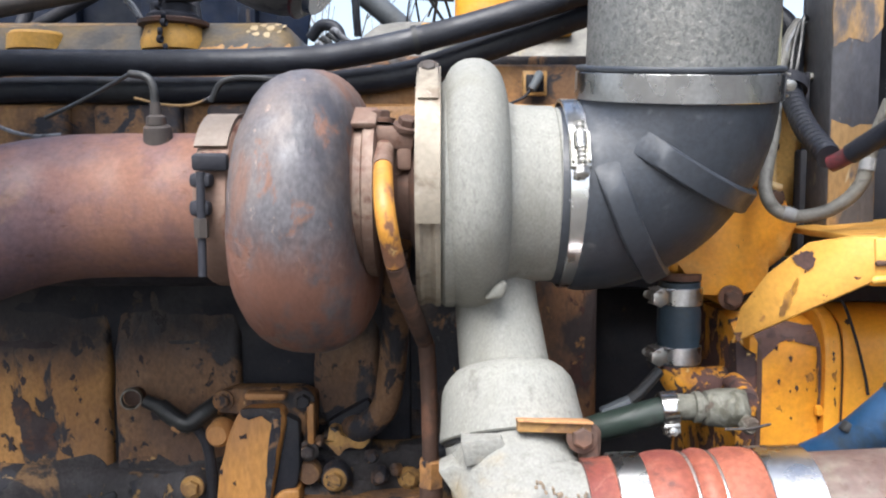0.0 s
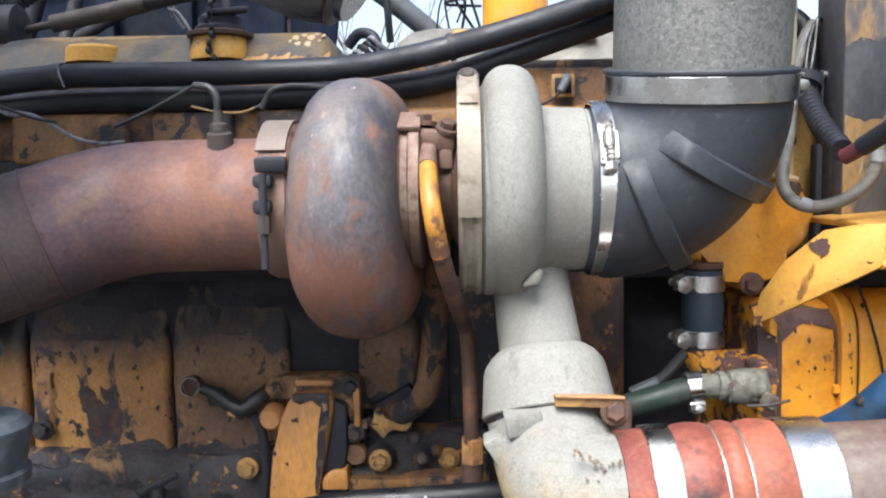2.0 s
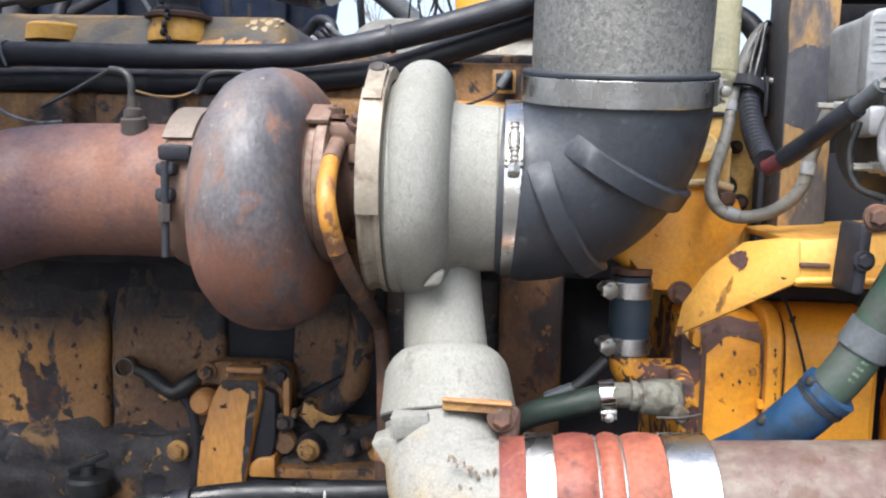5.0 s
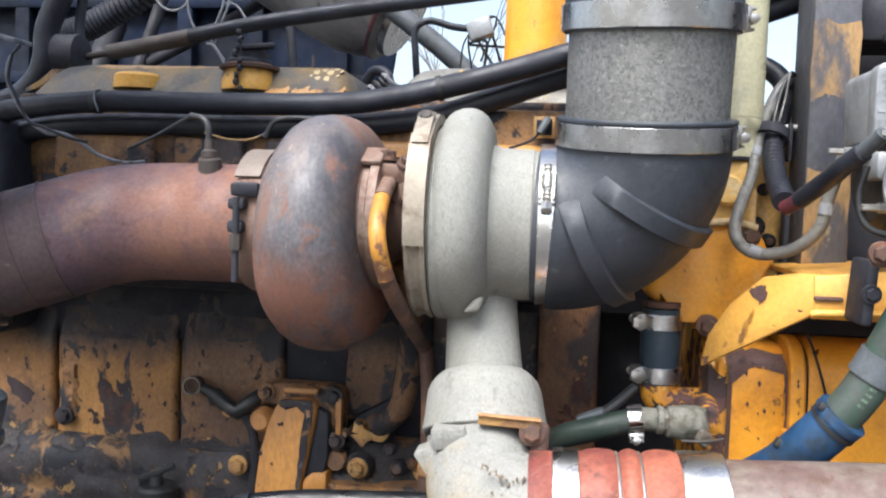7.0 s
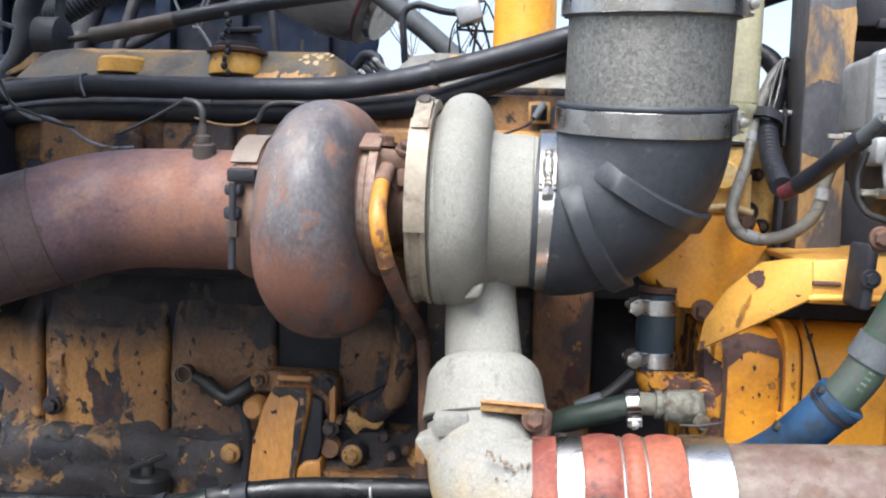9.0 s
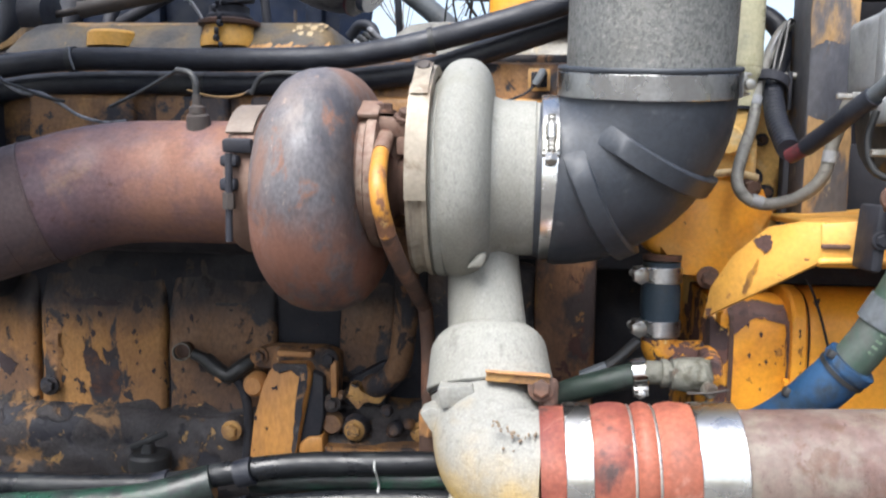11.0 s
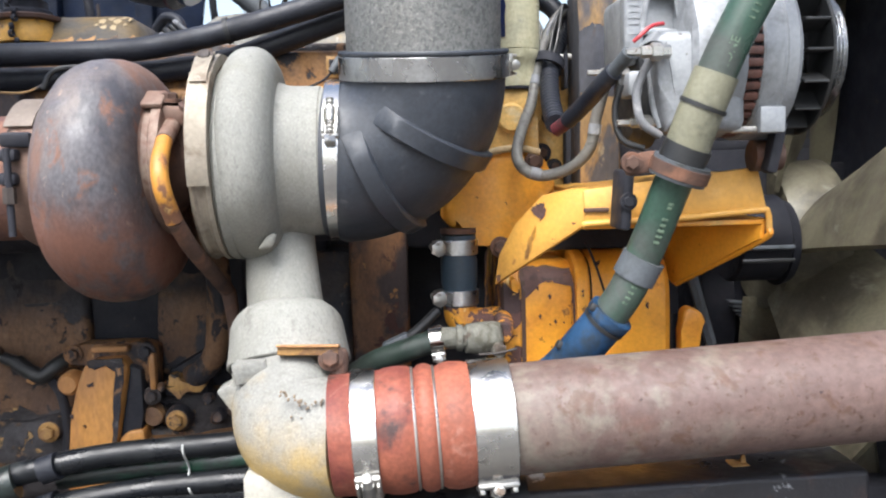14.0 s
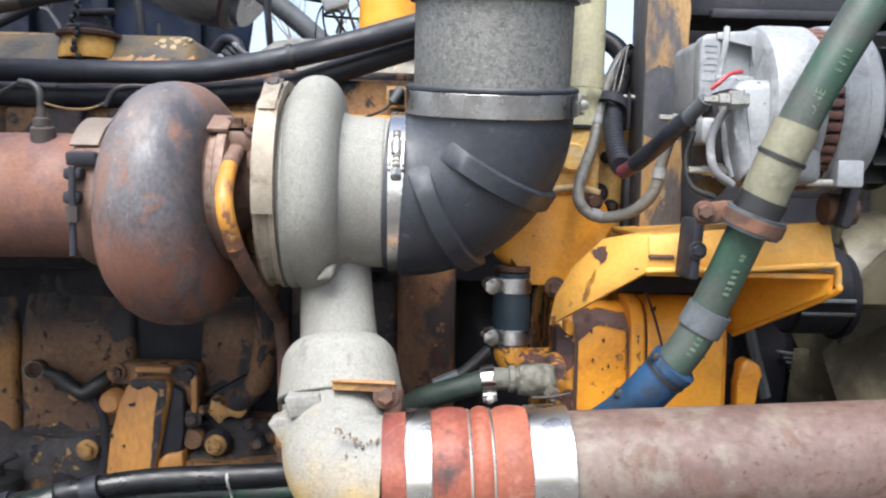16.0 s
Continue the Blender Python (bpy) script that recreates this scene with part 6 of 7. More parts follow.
part("tube", lathe(prof, (RX, 0.90, 1.575), Z, 40), M_SIGHT, sight)
part("collar", rough_up(lathe([(0, 0.027), (0, 0.0295), (0.006, 0.0300), (0.016, 0.0285), (0.030, 0.0295), (0.034, 0.0325), (0.044, 0.0330), (0.047, 0.031)], (RX, 0.90, 1.570), Z, 40), 0.0008, 60), M_SIGHT, sight, "thicker yellowed neck")
part("seat", lathe([(0, 0.030), (0.003, 0.030)], (RX, 0.90, 1.5665), Z, 36), M_DARK, sight)
bm = bmesh.new()
random.seed(64)
rows = []
for k in range(16):
    z, edge = 1.628 + 0.012 * k, radians(68 + random.uniform(-3, 3))
    arc = [radians(-70) + (edge + radians(70)) * i / 12 for i in range(13)]
    rows.append([bm.verts.new((RX - 0.0352 * math.cos(t), 0.90 - 0.0352 * math.sin(t), z)) for t in arc])
bridge(bm, rows, closed=False, caps=False)
bmesh.ops.solidify(bm, geom=bm.faces[:], thickness=0.0006)
part("blue_film", bm, M_NAVYFILM, sight, "torn strip of dark blue film")
uh = thing("upper_hose", (0.36, 0.89, 1.62), "black hose looping behind the plastic tube", "hose")
part("hose", tube([(0.31, 1.00, 1.715), (0.355, 0.98, 1.698), (0.388, 0.97, 1.680), (0.402, 0.96, 1.65), (0.404, 0.95, 1.60)], 0.0125, 18), M_HOSEBLACK, uh)
for k in range(3):
    part("strand", tube([(0.366 + 0.006 * k, 0.90, 1.612), (0.372 + 0.007 * k, 0.91, 1.640), (0.385 + 0.004 * k, 0.92, 1.66 + 0.006 * k), (0.402, 0.93, 1.672)], 0.0022, 8), (M_LEAD, M_PLASTIC, M_PLASTIC)[k], uh)
post = thing("frame_post", (0.42, 0.93, 1.46), "square steel post, yellow paint worn to grey", "post")
part("post", box((0.4280, 0.905, 1.700), (0.052, 0.07, 0.61), 0.004), M_BEAM, post)
random.seed(35)
for poly in (((0.4025, 1.722), (0.414, 1.728), (0.430, 1.720), (0.4535, 1.726), (0.4535, 1.652), (0.440, 1.638), (0.420, 1.642), (0.4025, 1.634)),
             ((0.404, 1.560), (0.425, 1.552), (0.451, 1.556), (0.452, 1.42), (0.404, 1.42))):
    flake(poly, lambda x, z: 0.870, M_POSTOCHRE, post, 0.0014, 5, 0.0004, "band of worn ochre paint")


def lettering(text, size, place, material, parent, r=0.0182):
    cu = bpy.data.curves.new("text", "FONT")
    cu.body, cu.size, cu.extrude = text, size, 0.0003
    cu.align_x, cu.align_y = "CENTER", "CENTER"
    tmp = new("text", cu)
    me = bpy.data.meshes.new_from_object(tmp.evaluated_get(bpy.context.evaluated_depsgraph_get()))
    bpy.data.objects.remove(tmp)
    bm = bmesh.new()
    bm.from_mesh(me)
    bpy.data.meshes.remove(me)
    for v in bm.verts:
        v.co.y, v.co.z = r * math.sin(v.co.y / r), v.co.z + r * (math.cos(v.co.y / r) - 1)
    bm.transform(place)
    return part("printing", bm, material, parent)


def along_hose(a, b, r, lift=0.0012, lean=0.0):
    """A place on the front of the hose between a and b, reading upwards."""
    a, b = Vector(a), Vector(b)
    d = (b - a).normalized()
    out = (-Y - d * (-Y).dot(d)).normalized()
    out = (Matrix.Rotation(lean, 3, d) @ out).normalized()
    m = Matrix((d, out.cross(d), out)).transposed().to_4x4()
    return Matrix.Translation((a + b) / 2 + out * (r + lift)) @ m


lettering("SILICONE", 0.0115, along_hose((0.4650, 0.6035, 1.5410), (0.4820, 0.5960, 1.5835), 0.0184, 0.0002, -0.15), M_PRINT, green)
for k, (z0, w) in enumerate(((0.0, 0.007), (0.006, 0.007), (0.012, 0.008), (0.018, 0.006), (0.024, 0.007), (0.036, 0.005), (0.040, 0.006))):
    a, b = Vector((0.4235, 0.647, 1.400)), Vector((0.4345, 0.634, 1.440))
    m = along_hose(a, b, 0.0182, 0.0002) @ Matrix.Translation((z0 - 0.018, 0.0, 0))
    bm = box((0, 0, 0), (0.0024, w * 0.8, 0.0008), 0)
    bm.transform(m)
    part("print_bar", bm, M_PRINT, green)
for k in range(4):
    m = along_hose((0.394, 0.661, 1.335), (0.409, 0.656, 1.362), 0.0182, 0.0002) @ Matrix.Translation((0.006 * k - 0.009, 0.0, 0))
    bm = box((0, 0, 0), (0.0022, 0.0055, 0.0008), 0)
    bm.transform(m)
    part("print_bar", bm, M_PRINT, green)
for k in range(4):
    m = along_hose((0.490, 0.594, 1.598), (0.500, 0.591, 1.620), 0.0182, 0.0002) @ Matrix.Translation((0.006 * k - 0.009, 0.0, 0))
    bm = box((0, 0, 0), (0.0012, 0.006, 0.0008), 0)
    bm.transform(m)
    part("print_bar", bm, M_PRINT, green)

# ---- top of the engine ----
cover = thing("valve_cover", (-0.45, 1.20, 1.64), "valve cover with yellow paint under thick soot", "valve cover", "valve covers")


def cover_shell(x0, x1, y0, y1, z0, z1):
    bm = bmesh.new()
    rows = []
    for z, ins in ((z0, 0.0), (z0 + 0.012, 0.0), (z0 + 0.016, 0.012), (z1 - 0.022, 0.030), (z1 - 0.008, 0.042), (z1, 0.062)):
        row = []
        for cx, cy, a0 in ((x1 - 0.03, y1 - 0.03, 0), (x0 + 0.03, y1 - 0.03, 90), (x0 + 0.03, y0 + 0.03, 180), (x1 - 0.03, y0 + 0.03, 270)):
            for k in range(7):
                a = radians(a0 + 15 * k)
                r = max(0.004, 0.03 - ins * 0.3)
                sx = -ins * 0.35 if cx > (x0 + x1) / 2 else ins
                sy = -ins if cy > (y0 + y1) / 2 else ins
                row.append(bm.verts.new((cx + sx + r * math.cos(a), cy + sy + r * math.sin(a), z)))
        rows.append(row)
    bridge(bm, rows)
    return bm


part("shell", cover_shell(-0.735, -0.185, 1.09, 1.40, 1.640, 1.712), M_COVER, cover)
part("boss", lathe([(0, 0.040), (0.02, 0.038), (0.024, 0.034)], (-0.545, 1.135, 1.668), Z, 28), M_OLDYELLOW, cover, "yellow round boss")
random.seed(17)


def cover_front(x, z):
    """The sloping front of a valve cover."""
    rows = ((1.652, 1.090), (1.656, 1.1056), (1.690, 1.129), (1.704, 1.1446), (1.712, 1.1706))
    for (z0, y0), (z1, y1) in zip(rows, rows[1:]):
        if z <= z1:
            return y0 + (y1 - y0) * max(0.0, z - z0) / (z1 - z0)
    return rows[-1][1]


for cx, cz, r in ((-0.255, 1.700, 0.006), (-0.243, 1.705, 0.005), (-0.232, 1.700, 0.007), (-0.226, 1.707, 0.005), (-0.250, 1.690, 0.005), (-0.236, 1.689, 0.006), (-0.215, 1.703, 0.004), (-0.220, 1.694, 0.003), (-0.262, 1.694, 0.003)):
    flake([(cx + 1.3 * r * math.cos(a) * random.uniform(0.5, 1), cz + 0.75 * r * math.sin(a)) for a in (2 * math.pi * i / 6 for i in range(6))], cover_front, M_PALEPAINT, cover, 0.001, 4, 0.0006)
for cx, w in ((-0.31, 0.02), (-0.275, 0.016), (-0.245, 0.018), (-0.215, 0.012)):
    flake([(cx - w, 1.662), (cx - w * 0.4, 1.672), (cx + w * 0.3, 1.669), (cx + w, 1.676), (cx + w, 1.660), (cx, 1.658)], cover_front, M_MID, cover, 0.002, 5, 0.0006)
part("stud", lathe([(0, 0.0025), (0.026, 0.0025)], (-0.27, 1.17, 1.705), Z, 10), M_PLATEDARK, cover)
for x0, x1, z0 in ((-0.63, -0.47, 1.704), (-0.46, -0.41, 1.706)):
    n = 8
    up = [(x0 + (x1 - x0) * k / n, 1.7115) for k in range(n + 1)]
    dn = [(x1 - (x1 - x0) * k / n, z0 + random.uniform(-0.003, 0.002)) for k in range(n + 1)]
    flake(up + dn, cover_front, M_POSTOCHRE, cover, 0.0012, 2, 0.0006, "worn tan edge")
cover2 = thing("valve_cover", (0.1, 1.20, 1.64), "pale soot-stained valve cover, yellow at its edges", "valve cover", "valve covers")
part("shell", cover_shell(-0.145, 0.42, 1.08, 1.40, 1.640, 1.712), M_COVERPALE, cover2)
part("rim", rough_up(box((0.07, 1.112, 1.692), (0.20, 0.03, 0.016), 0.005), 0.002, 40), M_OLDYELLOW, cover2)
fill = thing("oil_filler", (-0.365, 1.14, 1.68), "yellow oil filler neck with a dark cap", "filler cap")
part("neck", lathe([(0, 0.043), (0.012, 0.043), (0.024, 0.039), (0.034, 0.036)], (-0.362, 1.135, 1.668), Z, 32), M_OLDYELLOW, fill)
cap = part("cap", lathe([(0, 0.030), (0.001, 0.035), (0.012, 0.035), (0.016, 0.030), (0.026, 0.030), (0.034, 0.018)], (-0.362, 1.135, 1.702), Z, 28), M_DARK, fill)
part("flange", lathe([(0, 0.036), (0.002, 0.046), (0.007, 0.047), (0.010, 0.038)], (-0.362, 1.135, 1.699), Z, 32), M_RUSTDARK, fill, "rust-brown seating ring")
part("lever", box((-0.342, 1.115, 1.734), (0.05, 0.022, 0.008), 0.003, turn(0, -8, 20)), M_DARK, cap)
for k in range(9):
    part("chain_link", lathe([(0.0032 * math.cos(a), 0.0044 + 0.0013 * math.sin(a)) for a in (2 * math.pi * i / 6 for i in range(6))], (-0.362 + 0.004 * math.sin(k * 1.7), 1.088 - 0.002 * (k % 2), 1.750 - 0.0105 * k), (1, 0.3 * (-1) ** k, 0), 12, loop=True), M_DARK, cap)

# hoses running above the turbocharger
h1 = thing("wiring_conduit", (-0.3, 0.93, 1.60), "thick black corrugated wiring conduit, dusty on top", "conduit", "conduits")
part("sheath", tube([(-0.95, 0.97, 1.5800), (-0.80, 0.96, 1.5950), (-0.654, 0.93, 1.6060), (-0.603, 0.93, 1.6140), (-0.494, 0.93, 1.6250), (-0.323, 0.93, 1.6250), (-0.167, 0.93, 1.6280), (-0.091, 0.93, 1.6370), (-0.017, 0.93, 1.6530), (0.055, 0.93, 1.6720), (0.129, 0.93, 1.6940), (0.22, 0.95, 1.7250), (0.40, 0.96, 1.7950)], 0.0145, 24), M_HOSEBLACK, h1)
part("clip", lathe([(-0.004, 0.0145), (-0.004, 0.0162), (0.004, 0.0162), (0.004, 0.0145)], (-0.497, 0.93, 1.6250), X, 24, loop=True), M_PLASTIC, h1)
part("clip_tail", tube([(-0.492, 0.914, 1.637), (-0.490, 0.911, 1.625), (-0.486, 0.914, 1.610)], 0.0012, 6), M_LEAD, h1)
part("tie", lathe([(-0.003, 0.0145), (-0.003, 0.0165), (0.003, 0.0165), (0.003, 0.0145)], (-0.03, 0.93, 1.6500), (1, 0, 0.2150), 24, loop=True), M_PLASTIC, h1)
h2 = thing("wiring_conduit", (-0.3, 0.96, 1.58), "thick black wiring conduit with tape joints", "conduit", "conduits")
part("sheath", tube([(-0.95, 0.98, 1.5400), (-0.80, 0.97, 1.5570), (-0.661, 0.96, 1.5750), (-0.575, 0.96, 1.5930), (-0.449, 0.96, 1.5990), (-0.303, 0.96, 1.5980), (-0.200, 0.96, 1.6010), (-0.138, 0.96, 1.6040), (-0.047, 0.96, 1.6150), (0.019, 0.96, 1.6350), (0.130, 0.96, 1.6730), (0.25, 0.97, 1.7150), (0.42, 0.98, 1.7750)], 0.0150, 24), M_HOSEBLACK, h2)
part("tape", lathe([(-0.03, 0.0155), (0.03, 0.0155)], (-0.36, 0.96, 1.5985), X, 24), M_PLASTIC, h2)
thin = thing("sensor_cable", (-0.2, 0.92, 1.58), "thin black sensor cable draped over the hoses", "cable")
part("cable", tube([(-0.25, 0.90, 1.580), (-0.235, 0.90, 1.602), (-0.20, 0.91, 1.606), (-0.155, 0.92, 1.600), (-0.12, 0.93, 1.590)], 0.0035, 8), M_PLASTIC, thin)
part("yellow_lead", tube([(-0.335, 0.91, 1.585), (-0.30, 0.90, 1.577), (-0.27, 0.90, 1.577), (-0.245, 0.90, 1.587)], 0.0015, 8), M_POSTOCHRE, thin)
lead = thing("loose_lead", (-0.6, 0.9, 1.58), "frayed grey twin lead hanging loose", "cable")
LP = [(-0.575, 0.88, 1.690), (-0.588, 0.88, 1.676), (-0.594, 0.88, 1.652), (-0.585, 0.88, 1.624), (-0.567, 0.88, 1.598), (-0.543, 0.88, 1.580), (-0.512, 0.88, 1.577), (-0.484, 0.88, 1.563), (-0.462, 0.88, 1.550), (-0.437, 0.89, 1.543), (-0.412, 0.90, 1.545)]
part("strand", tube(LP, 0.0021, 10), M_LEAD, lead)
part("strand", tube([Vector(p) + Vector((0.005, -0.004, 0.004 * (-1) ** i)) for i, p in enumerate(LP[1:8])], 0.0020, 8), M_PLASTIC, lead)
part("joint", lathe([(-0.010, 0.0022), (-0.008, 0.0042), (0.008, 0.0042), (0.010, 0.0022)], (-0.530, 0.879, 1.578), (1, 0, -0.15), 10), M_LEAD, lead)
part("plug", box((-0.605, 0.882, 1.702), (0.085, 0.014, 0.006), 0.002, turn(0, 14, 0)), M_LEAD, lead)
plug = thing("head_plug", (0.10, 0.90, 1.58), "black rubber plug boot with a green end", "plug")
part("boot", tube([(0.108, 0.952, 1.612), (0.107, 0.938, 1.613), (0.104, 0.930, 1.606), (0.098, 0.928, 1.596)], 0.0052, 14), M_GREYRUB, plug)
part("wire", tube([(0.098, 0.928, 1.597), (0.090, 0.926, 1.588), (0.078, 0.928, 1.582), (0.06, 0.935, 1.576)], 0.0016, 8), M_DARK, plug)
part("recess", box((0.1035, 0.950, 1.605), (0.028, 0.008, 0.028), 0.002), M_CLAMPTAN, plug, "rusty recess plate")
part("hole", box((0.1035, 0.9465, 1.605), (0.020, 0.004, 0.019), 0.001), M_BLACK, plug, "black opening")

# control rod with its lever
rod = thing("control_rod", (-0.5, 1.22, 1.74), "dark steel control rod with a rusty sleeve end", "rod")
part("rod", tube([(-0.60, 1.22, 1.750), (-0.398, 1.22, 1.789), (-0.206, 1.22, 1.817), (0.05, 1.22, 1.85), (0.4, 1.22, 1.90)], 0.0125, 18), M_HOSEBLACK, rod)
part("sleeve", tube([(-0.645, 1.22, 1.741), (-0.56, 1.22, 1.757), (-0.50, 1.22, 1.769)], 0.0135, 18), M_PLATEDARK, rod)
part("tip", tube([(-0.69, 1.22, 1.733), (-0.64, 1.22, 1.742)], 0.006, 12), M_PLATEDARK, rod)
lever = thing("throttle_lever", (-0.74, 1.21, 1.70), "bent yellow-edged lever with a black rubber bush", "lever")
part("bush", lathe([(-0.02, 0.018), (-0.02, 0.034), (0.02, 0.034), (0.024, 0.02)], (-0.71, 1.21, 1.735), X, 28), M_DARK, lever)
part("arm", prism(((-0.715, 1.753), (-0.701, 1.755), (-0.704, 1.726), (-0.693, 1.700), (-0.703, 1.693), (-0.721, 1.700), (-0.745, 1.681), (-0.778, 1.668), (-0.781, 1.674), (-0.754, 1.687), (-0.727, 1.709), (-0.717, 1.731)), 0.006, upright(1.19), 0.001), M_POSTOCHRE, lever, "worn ochre edge of the lever")
part("web", prism(((-0.715, 1.756), (-0.697, 1.751), (-0.687, 1.719), (-0.709, 1.696), (-0.748, 1.671), (-0.810, 1.646), (-0.852, 1.640), (-0.852, 1.659), (-0.789, 1.672), (-0.753, 1.684), (-0.727, 1.703), (-0.717, 1.728)), 0.012, upright(1.198), 0.002), M_DARK, lever)
rearhose = thing("rear_hose", (-0.78, 1.28, 1.75), "thick black hose bending down behind the lever", "hose")
part("hose", tube([(-0.747, 1.280, 1.901), (-0.779, 1.280, 1.841), (-0.800, 1.280, 1.791), (-0.804, 1.280, 1.741), (-0.821, 1.280, 1.701), (-0.865, 1.280, 1.667), (-0.954, 1.280, 1.642)], 0.021, 20), M_HOSEBLACK, rearhose)
part("lead", tube([(-0.737, 1.300, 1.887), (-0.747, 1.300, 1.826), (-0.750, 1.300, 1.786), (-0.744, 1.300, 1.735)], 0.009, 14), M_HOSEBLACK, rearhose)
ribbed = thing("corrugated_hose", (-0.70, 1.70, 1.90), "black corrugated hose in the shade behind the rod", "hose")
pts = spline([(-0.768, 1.700, 2.007), (-0.849, 1.700, 1.949), (-0.918, 1.700, 1.912), (-0.973, 1.700, 1.883), (-1.029, 1.700, 1.865)], 24)
part("hose", tube(pts, 0.030, 18, smooth=False, radius=lambda k: 1.0 + 0.09 * math.sin(k * 2 * math.pi * 24)), M_HOSEBLACK, ribbed)
strands = thing("wire_bundle", (-0.42, 1.26, 1.80), "bundle of loose pale grey wires over the filler", "wire bundle")
for way in ([(-0.455, 1.240, 1.870), (-0.451, 1.240, 1.833), (-0.460, 1.240, 1.804), (-0.473, 1.240, 1.774), (-0.465, 1.240, 1.757), (-0.448, 1.240, 1.734)],
            [(-0.437, 1.240, 1.870), (-0.441, 1.240, 1.833), (-0.448, 1.240, 1.812), (-0.457, 1.240, 1.790), (-0.467, 1.240, 1.753)],
            [(-0.409, 1.250, 1.797), (-0.430, 1.250, 1.826), (-0.452, 1.250, 1.831), (-0.462, 1.250, 1.810), (-0.468, 1.250, 1.797)],
            [(-0.517, 1.240, 1.852), (-0.514, 1.240, 1.819), (-0.506, 1.240, 1.795), (-0.498, 1.240, 1.783)],
            [(-0.528, 1.300, 1.877), (-0.549, 1.300, 1.839), (-0.575, 1.300, 1.831), (-0.597, 1.300, 1.843), (-0.606, 1.300, 1.867)],
            [(-0.436, 1.140, 1.743), (-0.425, 1.140, 1.740), (-0.413, 1.140, 1.724), (-0.405, 1.140, 1.710)]):
    part("wire", tube(way, 0.0022, 8), M_LEAD, strands)

# orange post, connectors and pipes behind the covers
op = thing("breather_post", (0.07, 1.36, 1.70), "bright yellow breather tower", "tower")
part("tower", lathe([(0, 0.062), (0.02, 0.060), (0.05, 0.056), (0.40, 0.052)], (0.075, 1.38, 1.70), Z, 40), M_PAINT, op)
conn = thing("wire_harness", (-0.06, 1.35, 1.76), "tangle of black wires with a grey connector", "wire harness")
random.seed(5)
for k in range(4):
    a = Vector((-0.06 + 0.022 * k, 1.38, 1.745))
    part("wire", tube([a, a + Vector((random.uniform(-0.05, 0.05), -0.02, 0.03 + 0.03 * random.random())), a + Vector((random.uniform(-0.03, 0.08), 0.0, random.uniform(0.03, 0.10))), a + Vector((random.uniform(0.0, 0.12), 0.02, random.uniform(-0.01, 0.05)))], 0.0016 + 0.0012 * random.random(), 8), M_PLASTIC, conn)
part("connector", box((-0.024, 1.37, 1.815), (0.045, 0.035, 0.035), 0.006, turn(0, -20, 0)), M_ALTALU, conn)
for k in range(5):
    a = Vector((-0.176 + 0.007 * k, 1.13, 1.656 + 0.006 * k))
    part("loom", tube([a + Vector((-0.010, 0.05, 0.012)), a + Vector((0.002, 0, 0.016)), a + Vector((0.016, -0.005, 0.004)), a + Vector((0.028 + 0.004 * k, 0.03, -0.012 + 0.012 * (k % 2)))], 0.0028 + 0.0008 * (k % 3), 8), (M_PLASTIC, M_LEAD, M_PLASTIC)[k % 3], conn)
part("loom_hose", tube([(-0.182, 1.16, 1.69), (-0.165, 1.15, 1.705), (-0.145, 1.14, 1.70), (-0.136, 1.13, 1.68), (-0.134, 1.13, 1.655)], 0.008, 14), M_HOSEBLACK, conn)
part("red_clip", box((-0.170, 1.12, 1.660), (0.012, 0.01, 0.008), 0.002, turn(0, 30, 0)), M_REDWIRE, conn)
part("hoop", tube([(-0.140, 1.39, 1.73), (-0.142, 1.38, 1.771), (-0.143, 1.38, 1.817), (-0.118, 1.38, 1.832), (-0.076, 1.38, 1.822), (-0.045, 1.38, 1.818)], 0.0065, 12), M_HOSEBLACK, conn)
stack = thing("rear_pipe", (-0.20, 1.6, 1.78), "slanting dark pipe behind the engine", "pipe")
part("pipe", tube([(-0.37, 1.60, 2.01), (-0.229, 1.60, 1.90), (-0.126, 1.60, 1.823), (-0.03, 1.60, 1.74)], 0.021, 20), M_GREYRUB, stack)
duct = thing("air_duct", (-0.45, 1.7, 1.84), "dusty grey air duct with a red sealing ring", "duct")
dd = Vector((0.80, -0.05, -0.50)).normalized()
DO = Vector((-0.285, 1.72, 1.945))
part("drum", lathe([(-0.7, 0.15), (-0.1, 0.150), (-0.03, 0.142), (0.02, 0.125), (0.04, 0.112), (0.05, 0.112), (0.06, 0.10), (0.06, 0.05)], DO, dd, 48), M_DUCT, duct)
part("seal", lathe([(0.040, 0.106), (0.042, 0.1155), (0.048, 0.1155), (0.050, 0.106)], DO, dd, 48, loop=True), M_REDWIRE, duct)
part("outlet", lathe([(0.055, 0.095), (0.075, 0.090)], DO, dd, 40), M_DULLSTEEL, duct)

# ---- blue machine body behind ----
cab = thing("machine_body", (-1.1, 2.3, 0.6), "dark navy machine body with ribbed panels", "machine body")
part("lower_hull", box((0.0, 1.45, 0.31), (2.6, 1.40, 0.62), 0.02), M_DARK, cab, "plain black lower hull")
part("panel", box((-1.41, 2.45, 1.4), (2.0, 0.08, 2.8), 0.01), M_NAVY, cab)
for x in (-2.0, -1.6, -1.32, -1.05, -0.82, -0.55):
    part("stiffener", box((x, 2.39, 1.7), (0.05, 0.05, 2.2), 0.006), M_NAVY, cab)
for z in (1.55, 1.86, 2.10):
    part("rail", box((-1.41, 2.385, z), (2.0, 0.045, 0.04), 0.006), M_NAVY, cab)
